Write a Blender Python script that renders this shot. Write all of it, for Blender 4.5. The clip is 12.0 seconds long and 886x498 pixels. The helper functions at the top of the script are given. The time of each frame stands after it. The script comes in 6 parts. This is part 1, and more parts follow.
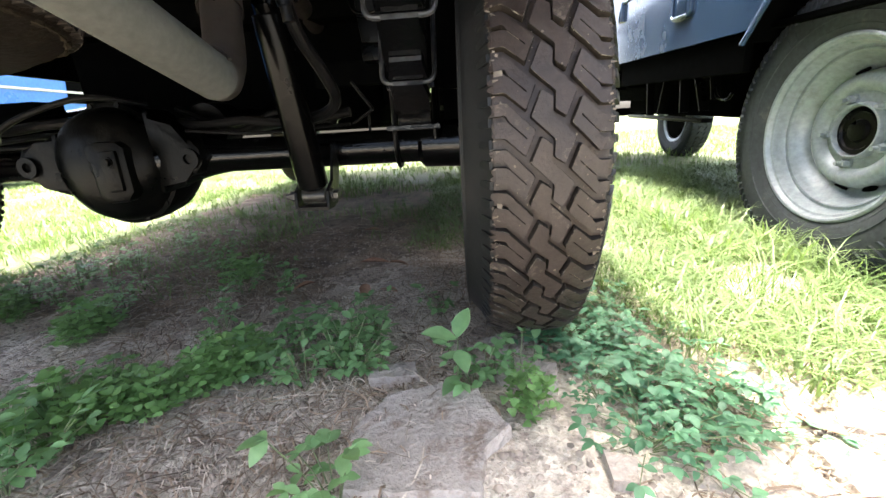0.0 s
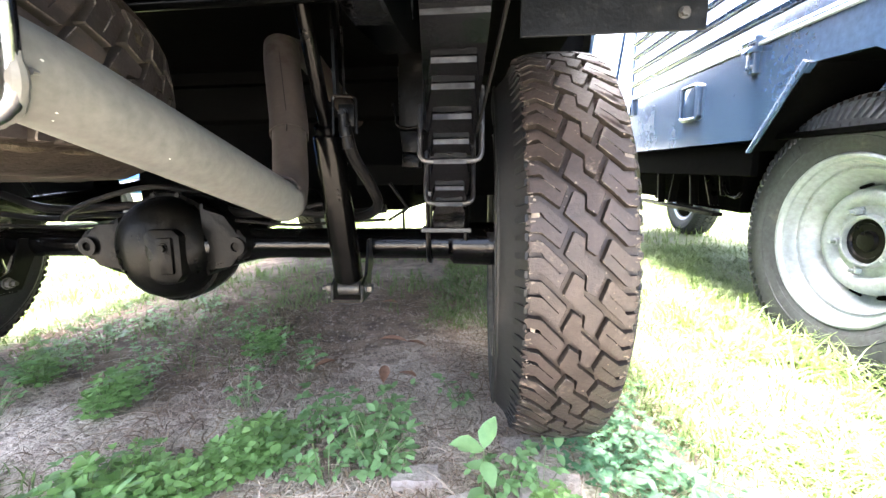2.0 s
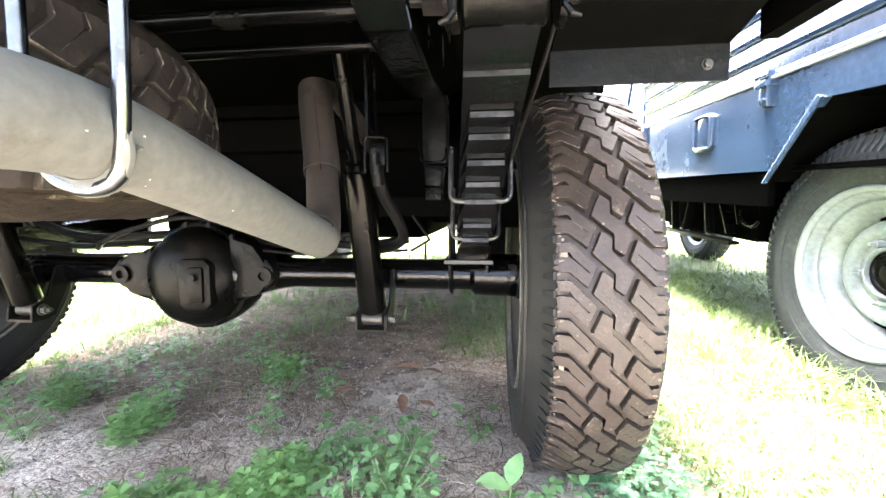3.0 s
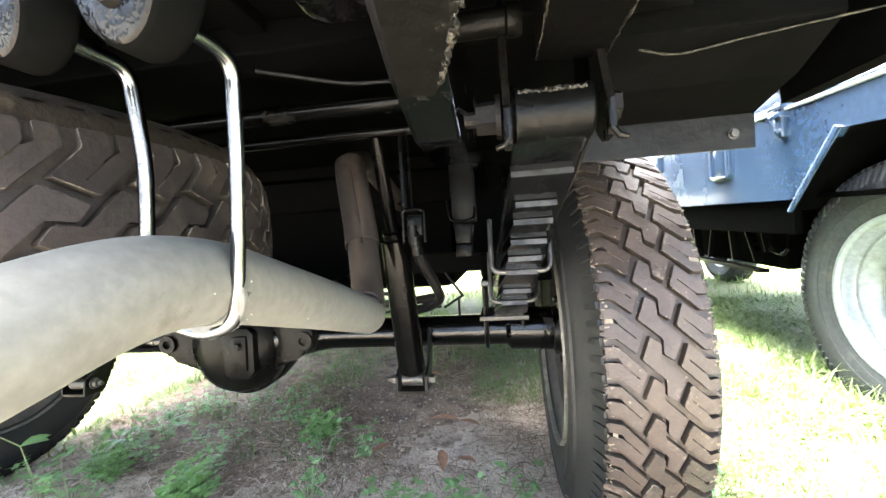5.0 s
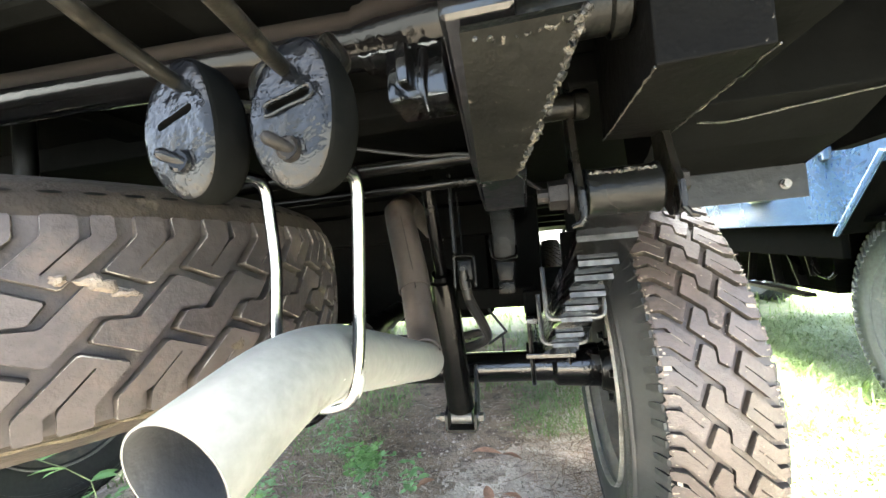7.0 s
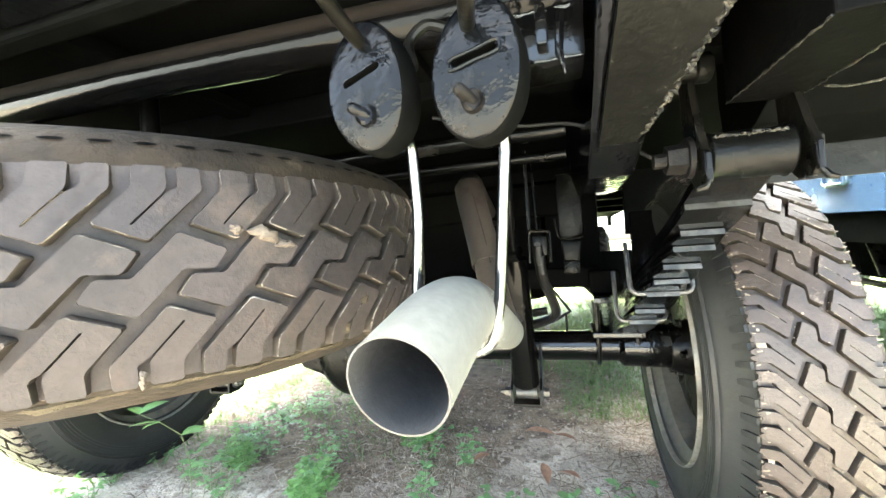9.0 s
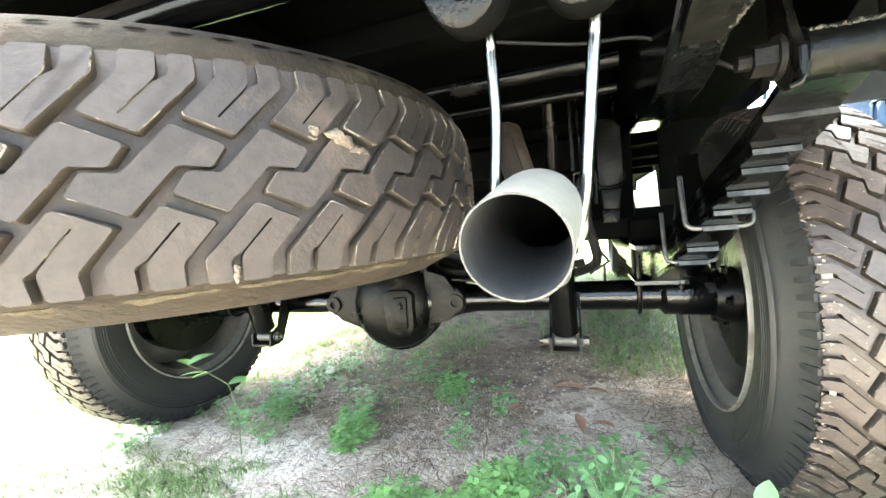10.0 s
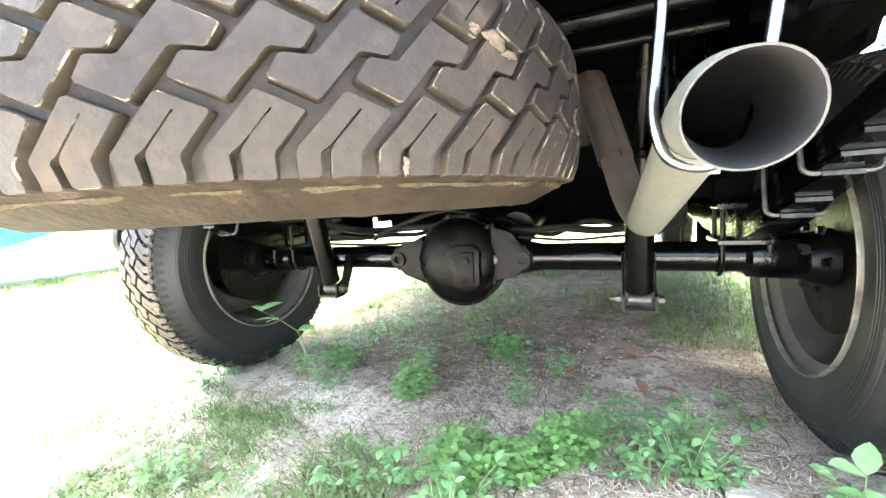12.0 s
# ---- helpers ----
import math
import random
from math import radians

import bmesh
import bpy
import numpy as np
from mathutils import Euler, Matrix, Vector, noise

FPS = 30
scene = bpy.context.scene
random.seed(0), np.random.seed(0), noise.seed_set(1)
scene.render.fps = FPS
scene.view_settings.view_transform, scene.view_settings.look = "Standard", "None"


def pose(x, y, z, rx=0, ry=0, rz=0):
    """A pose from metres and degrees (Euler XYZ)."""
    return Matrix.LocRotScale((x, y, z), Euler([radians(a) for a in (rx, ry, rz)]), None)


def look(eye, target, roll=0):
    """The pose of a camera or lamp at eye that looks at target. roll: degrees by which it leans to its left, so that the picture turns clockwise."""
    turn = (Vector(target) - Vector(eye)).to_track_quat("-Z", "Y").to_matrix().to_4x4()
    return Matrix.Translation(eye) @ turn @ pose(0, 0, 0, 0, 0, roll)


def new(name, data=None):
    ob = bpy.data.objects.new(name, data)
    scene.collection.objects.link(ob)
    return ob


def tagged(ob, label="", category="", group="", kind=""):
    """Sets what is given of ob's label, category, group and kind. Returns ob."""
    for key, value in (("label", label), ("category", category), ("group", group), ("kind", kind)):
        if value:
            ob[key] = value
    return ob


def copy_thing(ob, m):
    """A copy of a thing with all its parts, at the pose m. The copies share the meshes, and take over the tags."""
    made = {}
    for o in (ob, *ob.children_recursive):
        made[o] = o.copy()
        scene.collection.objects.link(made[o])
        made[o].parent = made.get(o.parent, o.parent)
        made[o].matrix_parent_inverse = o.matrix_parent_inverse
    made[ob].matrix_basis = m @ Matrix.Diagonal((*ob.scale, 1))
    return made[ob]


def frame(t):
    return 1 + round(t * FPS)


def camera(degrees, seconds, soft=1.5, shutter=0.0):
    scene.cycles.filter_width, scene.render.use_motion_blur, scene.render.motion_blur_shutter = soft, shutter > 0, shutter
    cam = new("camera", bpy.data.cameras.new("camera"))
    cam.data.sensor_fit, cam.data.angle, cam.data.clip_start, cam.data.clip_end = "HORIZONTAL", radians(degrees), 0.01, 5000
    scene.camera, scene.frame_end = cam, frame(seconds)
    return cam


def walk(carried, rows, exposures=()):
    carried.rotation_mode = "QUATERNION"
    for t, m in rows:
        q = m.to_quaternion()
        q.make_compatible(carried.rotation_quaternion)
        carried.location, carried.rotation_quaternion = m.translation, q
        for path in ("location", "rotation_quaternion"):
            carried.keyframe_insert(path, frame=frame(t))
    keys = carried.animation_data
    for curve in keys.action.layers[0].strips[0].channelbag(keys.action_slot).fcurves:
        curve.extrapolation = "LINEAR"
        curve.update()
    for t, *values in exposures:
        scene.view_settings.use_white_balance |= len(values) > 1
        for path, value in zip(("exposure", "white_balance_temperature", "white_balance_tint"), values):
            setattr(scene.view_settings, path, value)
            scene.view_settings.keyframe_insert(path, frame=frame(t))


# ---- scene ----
cam = camera(95.7, 12.0)
EXPOSURES = [(0.0, 3.72, 6500, 3), (0.5, 4.12, 6500, 5), (1.0, 4.44, 6500, 6), (1.6, 4.92, 6500, 8), (2.5, 5.25, 6500, 7), (5.5, 5.4, 6500, 1), (6.5, 5.87, 6500, -1), (8.5, 5.84, 6500, -5), (10.0, 5.78, 6500, -6), (12.0, 5.62, 6500, -4)]
PATH = [
    (0, (0.15, 0.105, 0.419), (0.005, 2.012, -0.166), -3.4),
    (0.5, (0.136, 0.098, 0.439), (-0.045, 2.018, -0.09), -3.6),
    (1, (0.128, 0.091, 0.466), (-0.05, 2.031, 0.013), -2.8),
    (1.5, (0.116, 0.082, 0.493), (-0.085, 2.039, 0.132), -1.5),
    (2, (0.115, 0.08, 0.509), (-0.064, 2.049, 0.201), -0.6),
    (2.5, (0.099, 0.073, 0.519), (-0.106, 2.044, 0.249), -0.5),
    (3, (0.088, 0.064, 0.533), (-0.135, 2.041, 0.331), -0.3),
    (3.2, (0.08, 0.057, 0.546), (-0.166, 2.035, 0.385), -0.4),
    (5, (0.053, 0.042, 0.593), (-0.24, 2.02, 0.55), -3.7),
    (5.5, (0.034, 0.035, 0.602), (-0.291, 2.009, 0.569), -4.2),
    (6, (0.019, 0.025, 0.618), (-0.345, 1.992, 0.619), -4.9),
    (6.5, (0.015, 0.015, 0.635), (-0.362, 1.978, 0.694), -4.7),
    (8.5, (-0.031, -0.019, 0.645), (-0.531, 1.917, 0.704), -5.0),
    (9, (-0.059, -0.027, 0.623), (-0.62, 1.892, 0.638), -3.9),
    (9.5, (-0.083, -0.034, 0.599), (-0.692, 1.87, 0.549), -4.2),
    (10, (-0.108, -0.038, 0.574), (-0.756, 1.851, 0.464), -4.7),
    (10.5, (-0.123, -0.042, 0.564), (-0.803, 1.834, 0.426), -5.2),
    (11, (-0.137, -0.048, 0.547), (-0.846, 1.814, 0.371), -4.7),
    (11.5, (-0.158, -0.057, 0.527), (-0.892, 1.791, 0.312), -3.9),
    (12, (-0.19, -0.075, 0.527), (-0.992, 1.745, 0.315), -3.3),
]
walk(cam, [(t, look(eye, target, roll)) for t, eye, target, roll in PATH], EXPOSURES)

# ---- world and sun ----
SUN_DIR = Vector((-0.06, 0.16, 1.0)).normalized()
world = bpy.data.worlds.new("sky")
scene.world = world
world.use_nodes = True
wn = world.node_tree.nodes
sky = wn.new("ShaderNodeTexSky")
sky.sky_type = "NISHITA"
sky.sun_disc = False
sky.sun_elevation = math.asin(SUN_DIR.z)
sky.sun_rotation = math.atan2(SUN_DIR.x, SUN_DIR.y)
sky.air_density, sky.dust_density, sky.ozone_density = 0.45, 7.0, 0.3
wn["Background"].inputs["Strength"].default_value = 0.14
world.node_tree.links.new(sky.outputs[0], wn["Background"].inputs["Color"])
sun_data = bpy.data.lights.new("sun", "SUN")
sun_data.energy, sun_data.angle, sun_data.color = 1.75, radians(0.6), (1.0, 0.95, 0.87)
sun = new("sun", sun_data)
sun.matrix_world = look(SUN_DIR * 20, (0, 0, 0))


# ---- materials ----
def material(name, base, second, rough=0.6, metal=0.0, scale=6.0, fine=60.0, mixing=0.5, bump=0.2, dirt=None, dirt_amount=0.0,
             dirt_scale=3.0, coat=0.0, random_tint=0.0, island_tint=0.0, rough_spread=0.15, distance=0.003, spec=0.5, settled=None):
    """Two noise scales between two colours, patchy dirt on top, fine relief."""
    m = bpy.data.materials.new(name)
    m.use_nodes = True
    nt = m.node_tree
    nd, ln = nt.nodes, nt.links.new
    bsdf = nd["Principled BSDF"]
    co = nd.new("ShaderNodeTexCoord").outputs["Object"]

    def noise_tex(s, detail=4.0, roughness=0.6):
        n = nd.new("ShaderNodeTexNoise")
        n.inputs["Scale"].default_value, n.inputs["Detail"].default_value, n.inputs["Roughness"].default_value = s, detail, roughness
        ln(co, n.inputs["Vector"])
        return n.outputs["Fac"]

    def ramp(src, lo, hi):
        r = nd.new("ShaderNodeMapRange")
        r.inputs["From Min"].default_value, r.inputs["From Max"].default_value = lo, hi
        ln(src, r.inputs["Value"])
        return r.outputs["Result"]

    def mix(fac, a, b, how="MIX"):
        n = nd.new("ShaderNodeMix")
        n.data_type, n.blend_type = "RGBA", how
        for src, key in ((fac, 0), (a, 6), (b, 7)):
            if isinstance(src, (int, float)):
                n.inputs[key].default_value = src
            elif isinstance(src, tuple):
                n.inputs[key].default_value = (*src, 1)
            else:
                ln(src, n.inputs[key])
        return n.outputs[2]

    big, small = noise_tex(scale), noise_tex(fine, 3.0)
    col = mix(ramp(big, 0.5 - mixing / 2, 0.5 + mixing / 2), base, second)
    grain = nd.new("ShaderNodeMapRange")
    grain.inputs["From Min"].default_value, grain.inputs["From Max"].default_value = 0.3, 0.7
    grain.inputs["To Min"].default_value, grain.inputs["To Max"].default_value = 0.82, 1.18
    ln(small, grain.inputs["Value"])
    col = mix(1.0, col, grain.outputs["Result"], "MULTIPLY")
    rough_src = nd.new("ShaderNodeMapRange")
    rough_src.inputs["To Min"].default_value, rough_src.inputs["To Max"].default_value = max(0.02, rough - rough_spread), min(1.0, rough + rough_spread)
    ln(big, rough_src.inputs["Value"])
    rough_out = rough_src.outputs["Result"]
    if dirt:
        d = ramp(noise_tex(dirt_scale, 8.0, 0.72), 0.62 - dirt_amount * 0.35, 0.72 - dirt_amount * 0.25)
        col = mix(d, col, dirt)
        rr = nd.new("ShaderNodeMix")
        ln(d, rr.inputs[0]), ln(rough_out, rr.inputs[2])
        rr.inputs[3].default_value = 0.9
        rough_out = rr.outputs[0]
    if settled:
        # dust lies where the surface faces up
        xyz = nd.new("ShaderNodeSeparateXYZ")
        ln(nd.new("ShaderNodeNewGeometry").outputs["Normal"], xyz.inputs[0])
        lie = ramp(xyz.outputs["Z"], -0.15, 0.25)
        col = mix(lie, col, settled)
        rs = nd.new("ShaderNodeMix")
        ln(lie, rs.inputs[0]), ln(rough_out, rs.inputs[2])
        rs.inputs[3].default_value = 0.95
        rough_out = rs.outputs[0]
    for amount, node, out in ((random_tint, "ShaderNodeObjectInfo", "Random"), (island_tint, "ShaderNodeNewGeometry", "Random Per Island")):
        if amount:
            r = nd.new("ShaderNodeMapRange")
            r.inputs["To Min"].default_value, r.inputs["To Max"].default_value = 1 - amount, 1 + amount
            ln(nd.new(node).outputs[out], r.inputs["Value"])
            col = mix(1.0, col, r.outputs["Result"], "MULTIPLY")
    ln(col, bsdf.inputs["Base Color"])
    ln(rough_out, bsdf.inputs["Roughness"])
    bsdf.inputs["Metallic"].default_value, bsdf.inputs["Specular IOR Level"].default_value = metal, spec
    if coat:
        bsdf.inputs["Coat Weight"].default_value, bsdf.inputs["Coat Roughness"].default_value = coat, 0.12
    if bump:
        b = nd.new("ShaderNodeBump")
        b.inputs["Strength"].default_value, b.inputs["Distance"].default_value = bump, distance
        ln(small, b.inputs["Height"])
        ln(b.outputs[0], bsdf.inputs["Normal"])
    return m


TREAD = material("muddy_tread_rubber", (0.0155, 0.0142, 0.0141), (0.027, 0.0246, 0.0243), 0.55, scale=9, fine=140, bump=0.25, dirt=(0.10, 0.085, 0.064), dirt_amount=0.05, dirt_scale=26, spec=0.16)
DUSTYTREAD = material("dusty_tread_rubber", (0.0150, 0.0106, 0.0086), (0.0340, 0.0252, 0.0206), 0.5, scale=16, fine=150, mixing=0.4, bump=0.35, dirt=(0.11, 0.088, 0.072), dirt_amount=0.07, dirt_scale=34, spec=0.34)
SPARETREAD = material("mud_stained_tread_rubber", (0.0106, 0.0088, 0.0085), (0.0200, 0.0166, 0.0158), 0.55, scale=11, fine=130, mixing=0.35, bump=0.3, dirt=(0.038, 0.0300, 0.0246), dirt_amount=0.24, dirt_scale=9, spec=0.14)
GROOVE = material("dark_groove_rubber", (0.0140, 0.0120, 0.0102), (0.0300, 0.0258, 0.0220), 0.7, scale=12, fine=120, bump=0.2, dirt=(0.030, 0.026, 0.019), dirt_amount=0.08, dirt_scale=20, spec=0.05)
DUSTGROOVE = material("dust_filled_groove_rubber", (0.0130, 0.0105, 0.0088), (0.0270, 0.0222, 0.0185), 0.8, scale=14, fine=120, bump=0.25, dirt=(0.045, 0.037, 0.029), dirt_amount=0.12, dirt_scale=22, spec=0.06)
SIDEWALL = material("black_sidewall_rubber", (0.0085, 0.0088, 0.0088), (0.0150, 0.0154, 0.0150), 0.55, scale=7, fine=120, bump=0.12, dirt=(0.028, 0.026, 0.023), dirt_amount=0.05, dirt_scale=9, spec=0.25)
SIDEMUD = material("muddy_sidewall_rubber", (0.0048, 0.0035, 0.0025), (0.0138, 0.0104, 0.0072), 0.9, scale=18, fine=80, mixing=0.4, bump=0.6, distance=0.004, dirt=(0.027, 0.0215, 0.0148), dirt_amount=0.14, dirt_scale=26, spec=0.12)
GREYWALL = material("dusty_grey_sidewall_rubber", (0.026, 0.031, 0.035), (0.050, 0.056, 0.061), 0.75, scale=5, fine=80, bump=0.25, dirt=(0.085, 0.085, 0.080), dirt_amount=0.12, dirt_scale=11, spec=0.3)
BLACK = material("black_chassis_paint", (0.0008, 0.0008, 0.0009), (0.0018, 0.0018, 0.0018), 0.11, rough_spread=0.07, scale=5, fine=38, bump=0.35, dirt=(0.006, 0.0054, 0.0042), dirt_amount=0.05, dirt_scale=9, spec=0.22)
DUSTY = material("dusty_black_steel", (0.0012, 0.0012, 0.0012), (0.0026, 0.0026, 0.0024), 0.30, rough_spread=0.14, scale=6, fine=60, bump=0.35, dirt=(0.0115, 0.0105, 0.0085), dirt_amount=0.10, dirt_scale=9, spec=0.10)
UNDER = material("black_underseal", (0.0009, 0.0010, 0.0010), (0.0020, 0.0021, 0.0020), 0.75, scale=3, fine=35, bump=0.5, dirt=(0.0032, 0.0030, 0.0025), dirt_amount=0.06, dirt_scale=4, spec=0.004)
EDGE = material("dusty_worn_block_edge", (0.0150, 0.0132, 0.0120), (0.034, 0.030, 0.0265), 0.85, scale=38, fine=150, mixing=0.35, bump=0.3, dirt=(0.20, 0.182, 0.150), dirt_amount=0.32, dirt_scale=40, spec=0.08)
SPECKED = material("speckled_black_paint", (0.0005, 0.0005, 0.0005), (0.0013, 0.0013, 0.0012), 0.6, scale=8, fine=50, bump=0.6, dirt=(0.045, 0.042, 0.036), dirt_amount=-0.06, dirt_scale=150, spec=0.015)
PLATE = material("greasy_black_plate", (0.0011, 0.0011, 0.0009), (0.0026, 0.0026, 0.0021), 0.34, rough_spread=0.14, scale=14, fine=60, bump=0.7, dirt=(0.05, 0.046, 0.035), dirt_amount=-0.02, dirt_scale=130, spec=0.045)
ROD = material("dull_steel_rod", (0.0016, 0.0015, 0.0012), (0.0036, 0.0033, 0.0026), 0.30, scale=12, fine=90, bump=0.25, dirt=(0.008, 0.0070, 0.0050), dirt_amount=0.14, dirt_scale=25, spec=0.10)
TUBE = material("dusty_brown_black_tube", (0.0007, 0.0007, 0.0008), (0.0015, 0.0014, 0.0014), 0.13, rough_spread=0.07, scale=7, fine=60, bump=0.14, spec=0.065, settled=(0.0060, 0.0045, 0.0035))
CASTING = material("dusty_black_casting", (0.0010, 0.0011, 0.0010), (0.0024, 0.0024, 0.0021), 0.30, rough_spread=0.14, scale=9, fine=70, bump=0.4, dirt=(0.0075, 0.0068, 0.0054), dirt_amount=0.1, dirt_scale=9, spec=0.06)
# flange black, lifted towards blue-grey in colour for its reflected sheen
SHEENFLANGE = material("sheen_lightened_black_flange", (0.0016, 0.0019, 0.0020), (0.0040, 0.0044, 0.0046), 0.4, rough_spread=0.12, scale=14, fine=60, bump=0.5, dirt=(0.02, 0.02, 0.018), dirt_amount=0.02, dirt_scale=60, spec=0.09)
SATIN = material("satin_black_tube_paint", (0.0007, 0.0007, 0.0007), (0.0016, 0.0016, 0.0015), 0.22, rough_spread=0.10, scale=9, fine=60, bump=0.15, dirt=(0.006, 0.0054, 0.0042), dirt_amount=0.06, dirt_scale=10, spec=0.08)
WELD = material("weld_bead_painted", (0.002, 0.002, 0.002), (0.022, 0.0200, 0.0155), 0.45, scale=130, fine=210, mixing=0.10, bump=0.9, spec=0.15)
PIPE = material("aluminised_exhaust_steel", (0.0615, 0.0632, 0.0575), (0.071, 0.0725, 0.0655), 0.55, 0.15, scale=7, fine=120, bump=0.03, dirt=(0.055, 0.051, 0.042), dirt_amount=0.08, dirt_scale=11)
PIPEDULL = material("heat_browned_exhaust_steel", (0.0165, 0.0128, 0.0102), (0.029, 0.0232, 0.0188), 0.6, 0.15, scale=11, fine=90, bump=0.15, dirt=(0.022, 0.0140, 0.0096), dirt_amount=0.2, dirt_scale=10)
SOOT = material("sooty_pipe_inside", (0.0085, 0.0088, 0.0095), (0.0190, 0.0192, 0.0200), 0.6, 0.1, scale=20, fine=120, bump=0.2)
CHROME = material("bright_steel_rod", (0.10, 0.104, 0.107), (0.145, 0.149, 0.152), 0.2, 1.0, rough_spread=0.06, scale=25, fine=140, bump=0.08)
HANGER = material("black_hanger_rubber", (0.0010, 0.0011, 0.0013), (0.0026, 0.0028, 0.0032), 0.16, scale=30, fine=80, bump=0.8, distance=0.003, dirt=(0.008, 0.008, 0.008), dirt_amount=0.06, dirt_scale=45, spec=0.085, rough_spread=0.17)
RUST = material("rusty_bolt_steel", (0.0026, 0.0023, 0.0021), (0.0060, 0.0053, 0.0047), 0.55, 0.2, scale=60, fine=150, bump=0.4, spec=0.08)
BOLT = material("zinc_bolt_steel", (0.03, 0.029, 0.026), (0.07, 0.067, 0.06), 0.45, 0.6, scale=30, fine=150, bump=0.2)
LEAFEND = material("worn_spring_steel", (0.006, 0.006, 0.006), (0.044, 0.044, 0.043), 0.4, 0.3, scale=70, fine=170, mixing=0.25, bump=0.4)
RIMGREY = material("dusty_rim_paint", (0.038, 0.0365, 0.0315), (0.068, 0.0635, 0.0550), 0.5, 0.1, scale=8, fine=70, bump=0.15, dirt=(0.11, 0.096, 0.076), dirt_amount=0.15, dirt_scale=9, spec=0.3)
# the bright reflection on the rim lip is put into this pale colour
RIMEDGE = material("highlight_pale_rim_edge", (0.075, 0.072, 0.062), (0.15, 0.14, 0.118), 0.5, 0.1, scale=14, fine=90, bump=0.2, dirt=(0.05, 0.045, 0.036), dirt_amount=0.3, dirt_scale=11, spec=0.4)
SILVER = material("silver_wheel_paint", (0.225, 0.258, 0.278), (0.285, 0.318, 0.338), 0.33, 0.15, scale=4, fine=70, bump=0.02, dirt=(0.21, 0.225, 0.22), dirt_amount=0.05, dirt_scale=10)
# the pale patches passed as dirt paint in reflected sky and ground
NAVY = material("dark_blue_body_paint", (0.019, 0.039, 0.077), (0.035, 0.060, 0.105), 0.22, scale=2.5, fine=50, bump=0.05, dirt=(0.078, 0.098, 0.132), dirt_amount=0.14, dirt_scale=2, coat=0.9)
MUD = material("dried_tan_mud", (0.018, 0.0150, 0.0102), (0.046, 0.0385, 0.0270), 0.95, scale=60, fine=160, bump=0.9, spec=0.04)
PALEMUD = material("pale_dry_mud_specks", (0.085, 0.070, 0.056), (0.19, 0.165, 0.135), 0.95, scale=70, fine=170, bump=0.6, spec=0.04)
DRYMUD = material("pale_dried_mud", (0.042, 0.034, 0.027), (0.090, 0.075, 0.060), 0.95, scale=70, fine=170, bump=0.9, spec=0.04)
SKYBLUE = material("bright_blue_car_paint", (0.018, 0.10, 0.36), (0.028, 0.14, 0.42), 0.3, scale=2, fine=40, bump=0.02, coat=0.4)
PLASTIC = material("grey_plastic", (0.28, 0.28, 0.27), (0.4, 0.4, 0.39), 0.6, scale=20, fine=100, bump=0.15)
HOSE = material("black_rubber_hose", (0.0035, 0.0035, 0.0035), (0.008, 0.0078, 0.0075), 0.4, scale=15, fine=100, bump=0.15, spec=0.07)
SOIL = material("dry_pinkish_soil", (0.43, 0.365, 0.290), (0.64, 0.565, 0.465), 0.95, scale=4.5, fine=85, mixing=0.3, bump=1.0, dirt=(0.25, 0.200, 0.162), dirt_amount=0.36, dirt_scale=13, distance=0.012)
THATCH = material("grass_thatch", (0.075, 0.100, 0.032), (0.135, 0.150, 0.065), 0.9, scale=6, fine=50, bump=0.9, dirt=(0.20, 0.18, 0.115), dirt_amount=0.2, dirt_scale=9, distance=0.008)
# unseen ground behind the camera, made pale grey to cool the reflections
REARGROUND = material("pale_grey_unseen_ground", (0.27, 0.285, 0.29), (0.38, 0.395, 0.40), 0.9, scale=5, fine=70, bump=0.8, dirt=(0.2, 0.2, 0.19), dirt_amount=0.2, dirt_scale=9)
ROCK = material("pale_flat_stone", (0.30, 0.255, 0.215), (0.43, 0.375, 0.325), 0.9, scale=14, fine=95, bump=0.9, dirt=(0.20, 0.15, 0.115), dirt_amount=0.3, dirt_scale=22, distance=0.006)
PEBBLE = material("brown_pebbles", (0.24, 0.19, 0.15), (0.38, 0.32, 0.26), 0.9, scale=20, fine=90, bump=0.4, island_tint=0.5)
STRAW = material("dry_grass_straw", (0.29, 0.232, 0.178), (0.46, 0.385, 0.305), 0.85, scale=10, fine=80, bump=0.1, island_tint=0.5)
# brown soils, also darkened in colour for the shade under the vehicle
SHADED_LITTER = material("brown_littered_shaded_soil", (0.155, 0.112, 0.074), (0.275, 0.212, 0.150), 0.95, scale=6, fine=85, mixing=0.3, bump=1.0, dirt=(0.095, 0.068, 0.048), dirt_amount=0.40, dirt_scale=13, distance=0.012)
MIDSOIL = material("brown_specked_half_shaded_soil", (0.275, 0.220, 0.165), (0.445, 0.375, 0.295), 0.95, scale=5, fine=85, mixing=0.3, bump=1.0, dirt=(0.155, 0.118, 0.090), dirt_amount=0.40, dirt_scale=13, distance=0.012)
BROWNSTRAW = material("brown_dead_grass", (0.135, 0.093, 0.062), (0.29, 0.213, 0.146), 0.9, scale=10, fine=80, bump=0.1, island_tint=0.5)
DRYLEAF = material("dead_brown_leaf", (0.22, 0.11, 0.065), (0.36, 0.20, 0.12), 0.75, scale=25, fine=110, bump=0.4, random_tint=0.2)


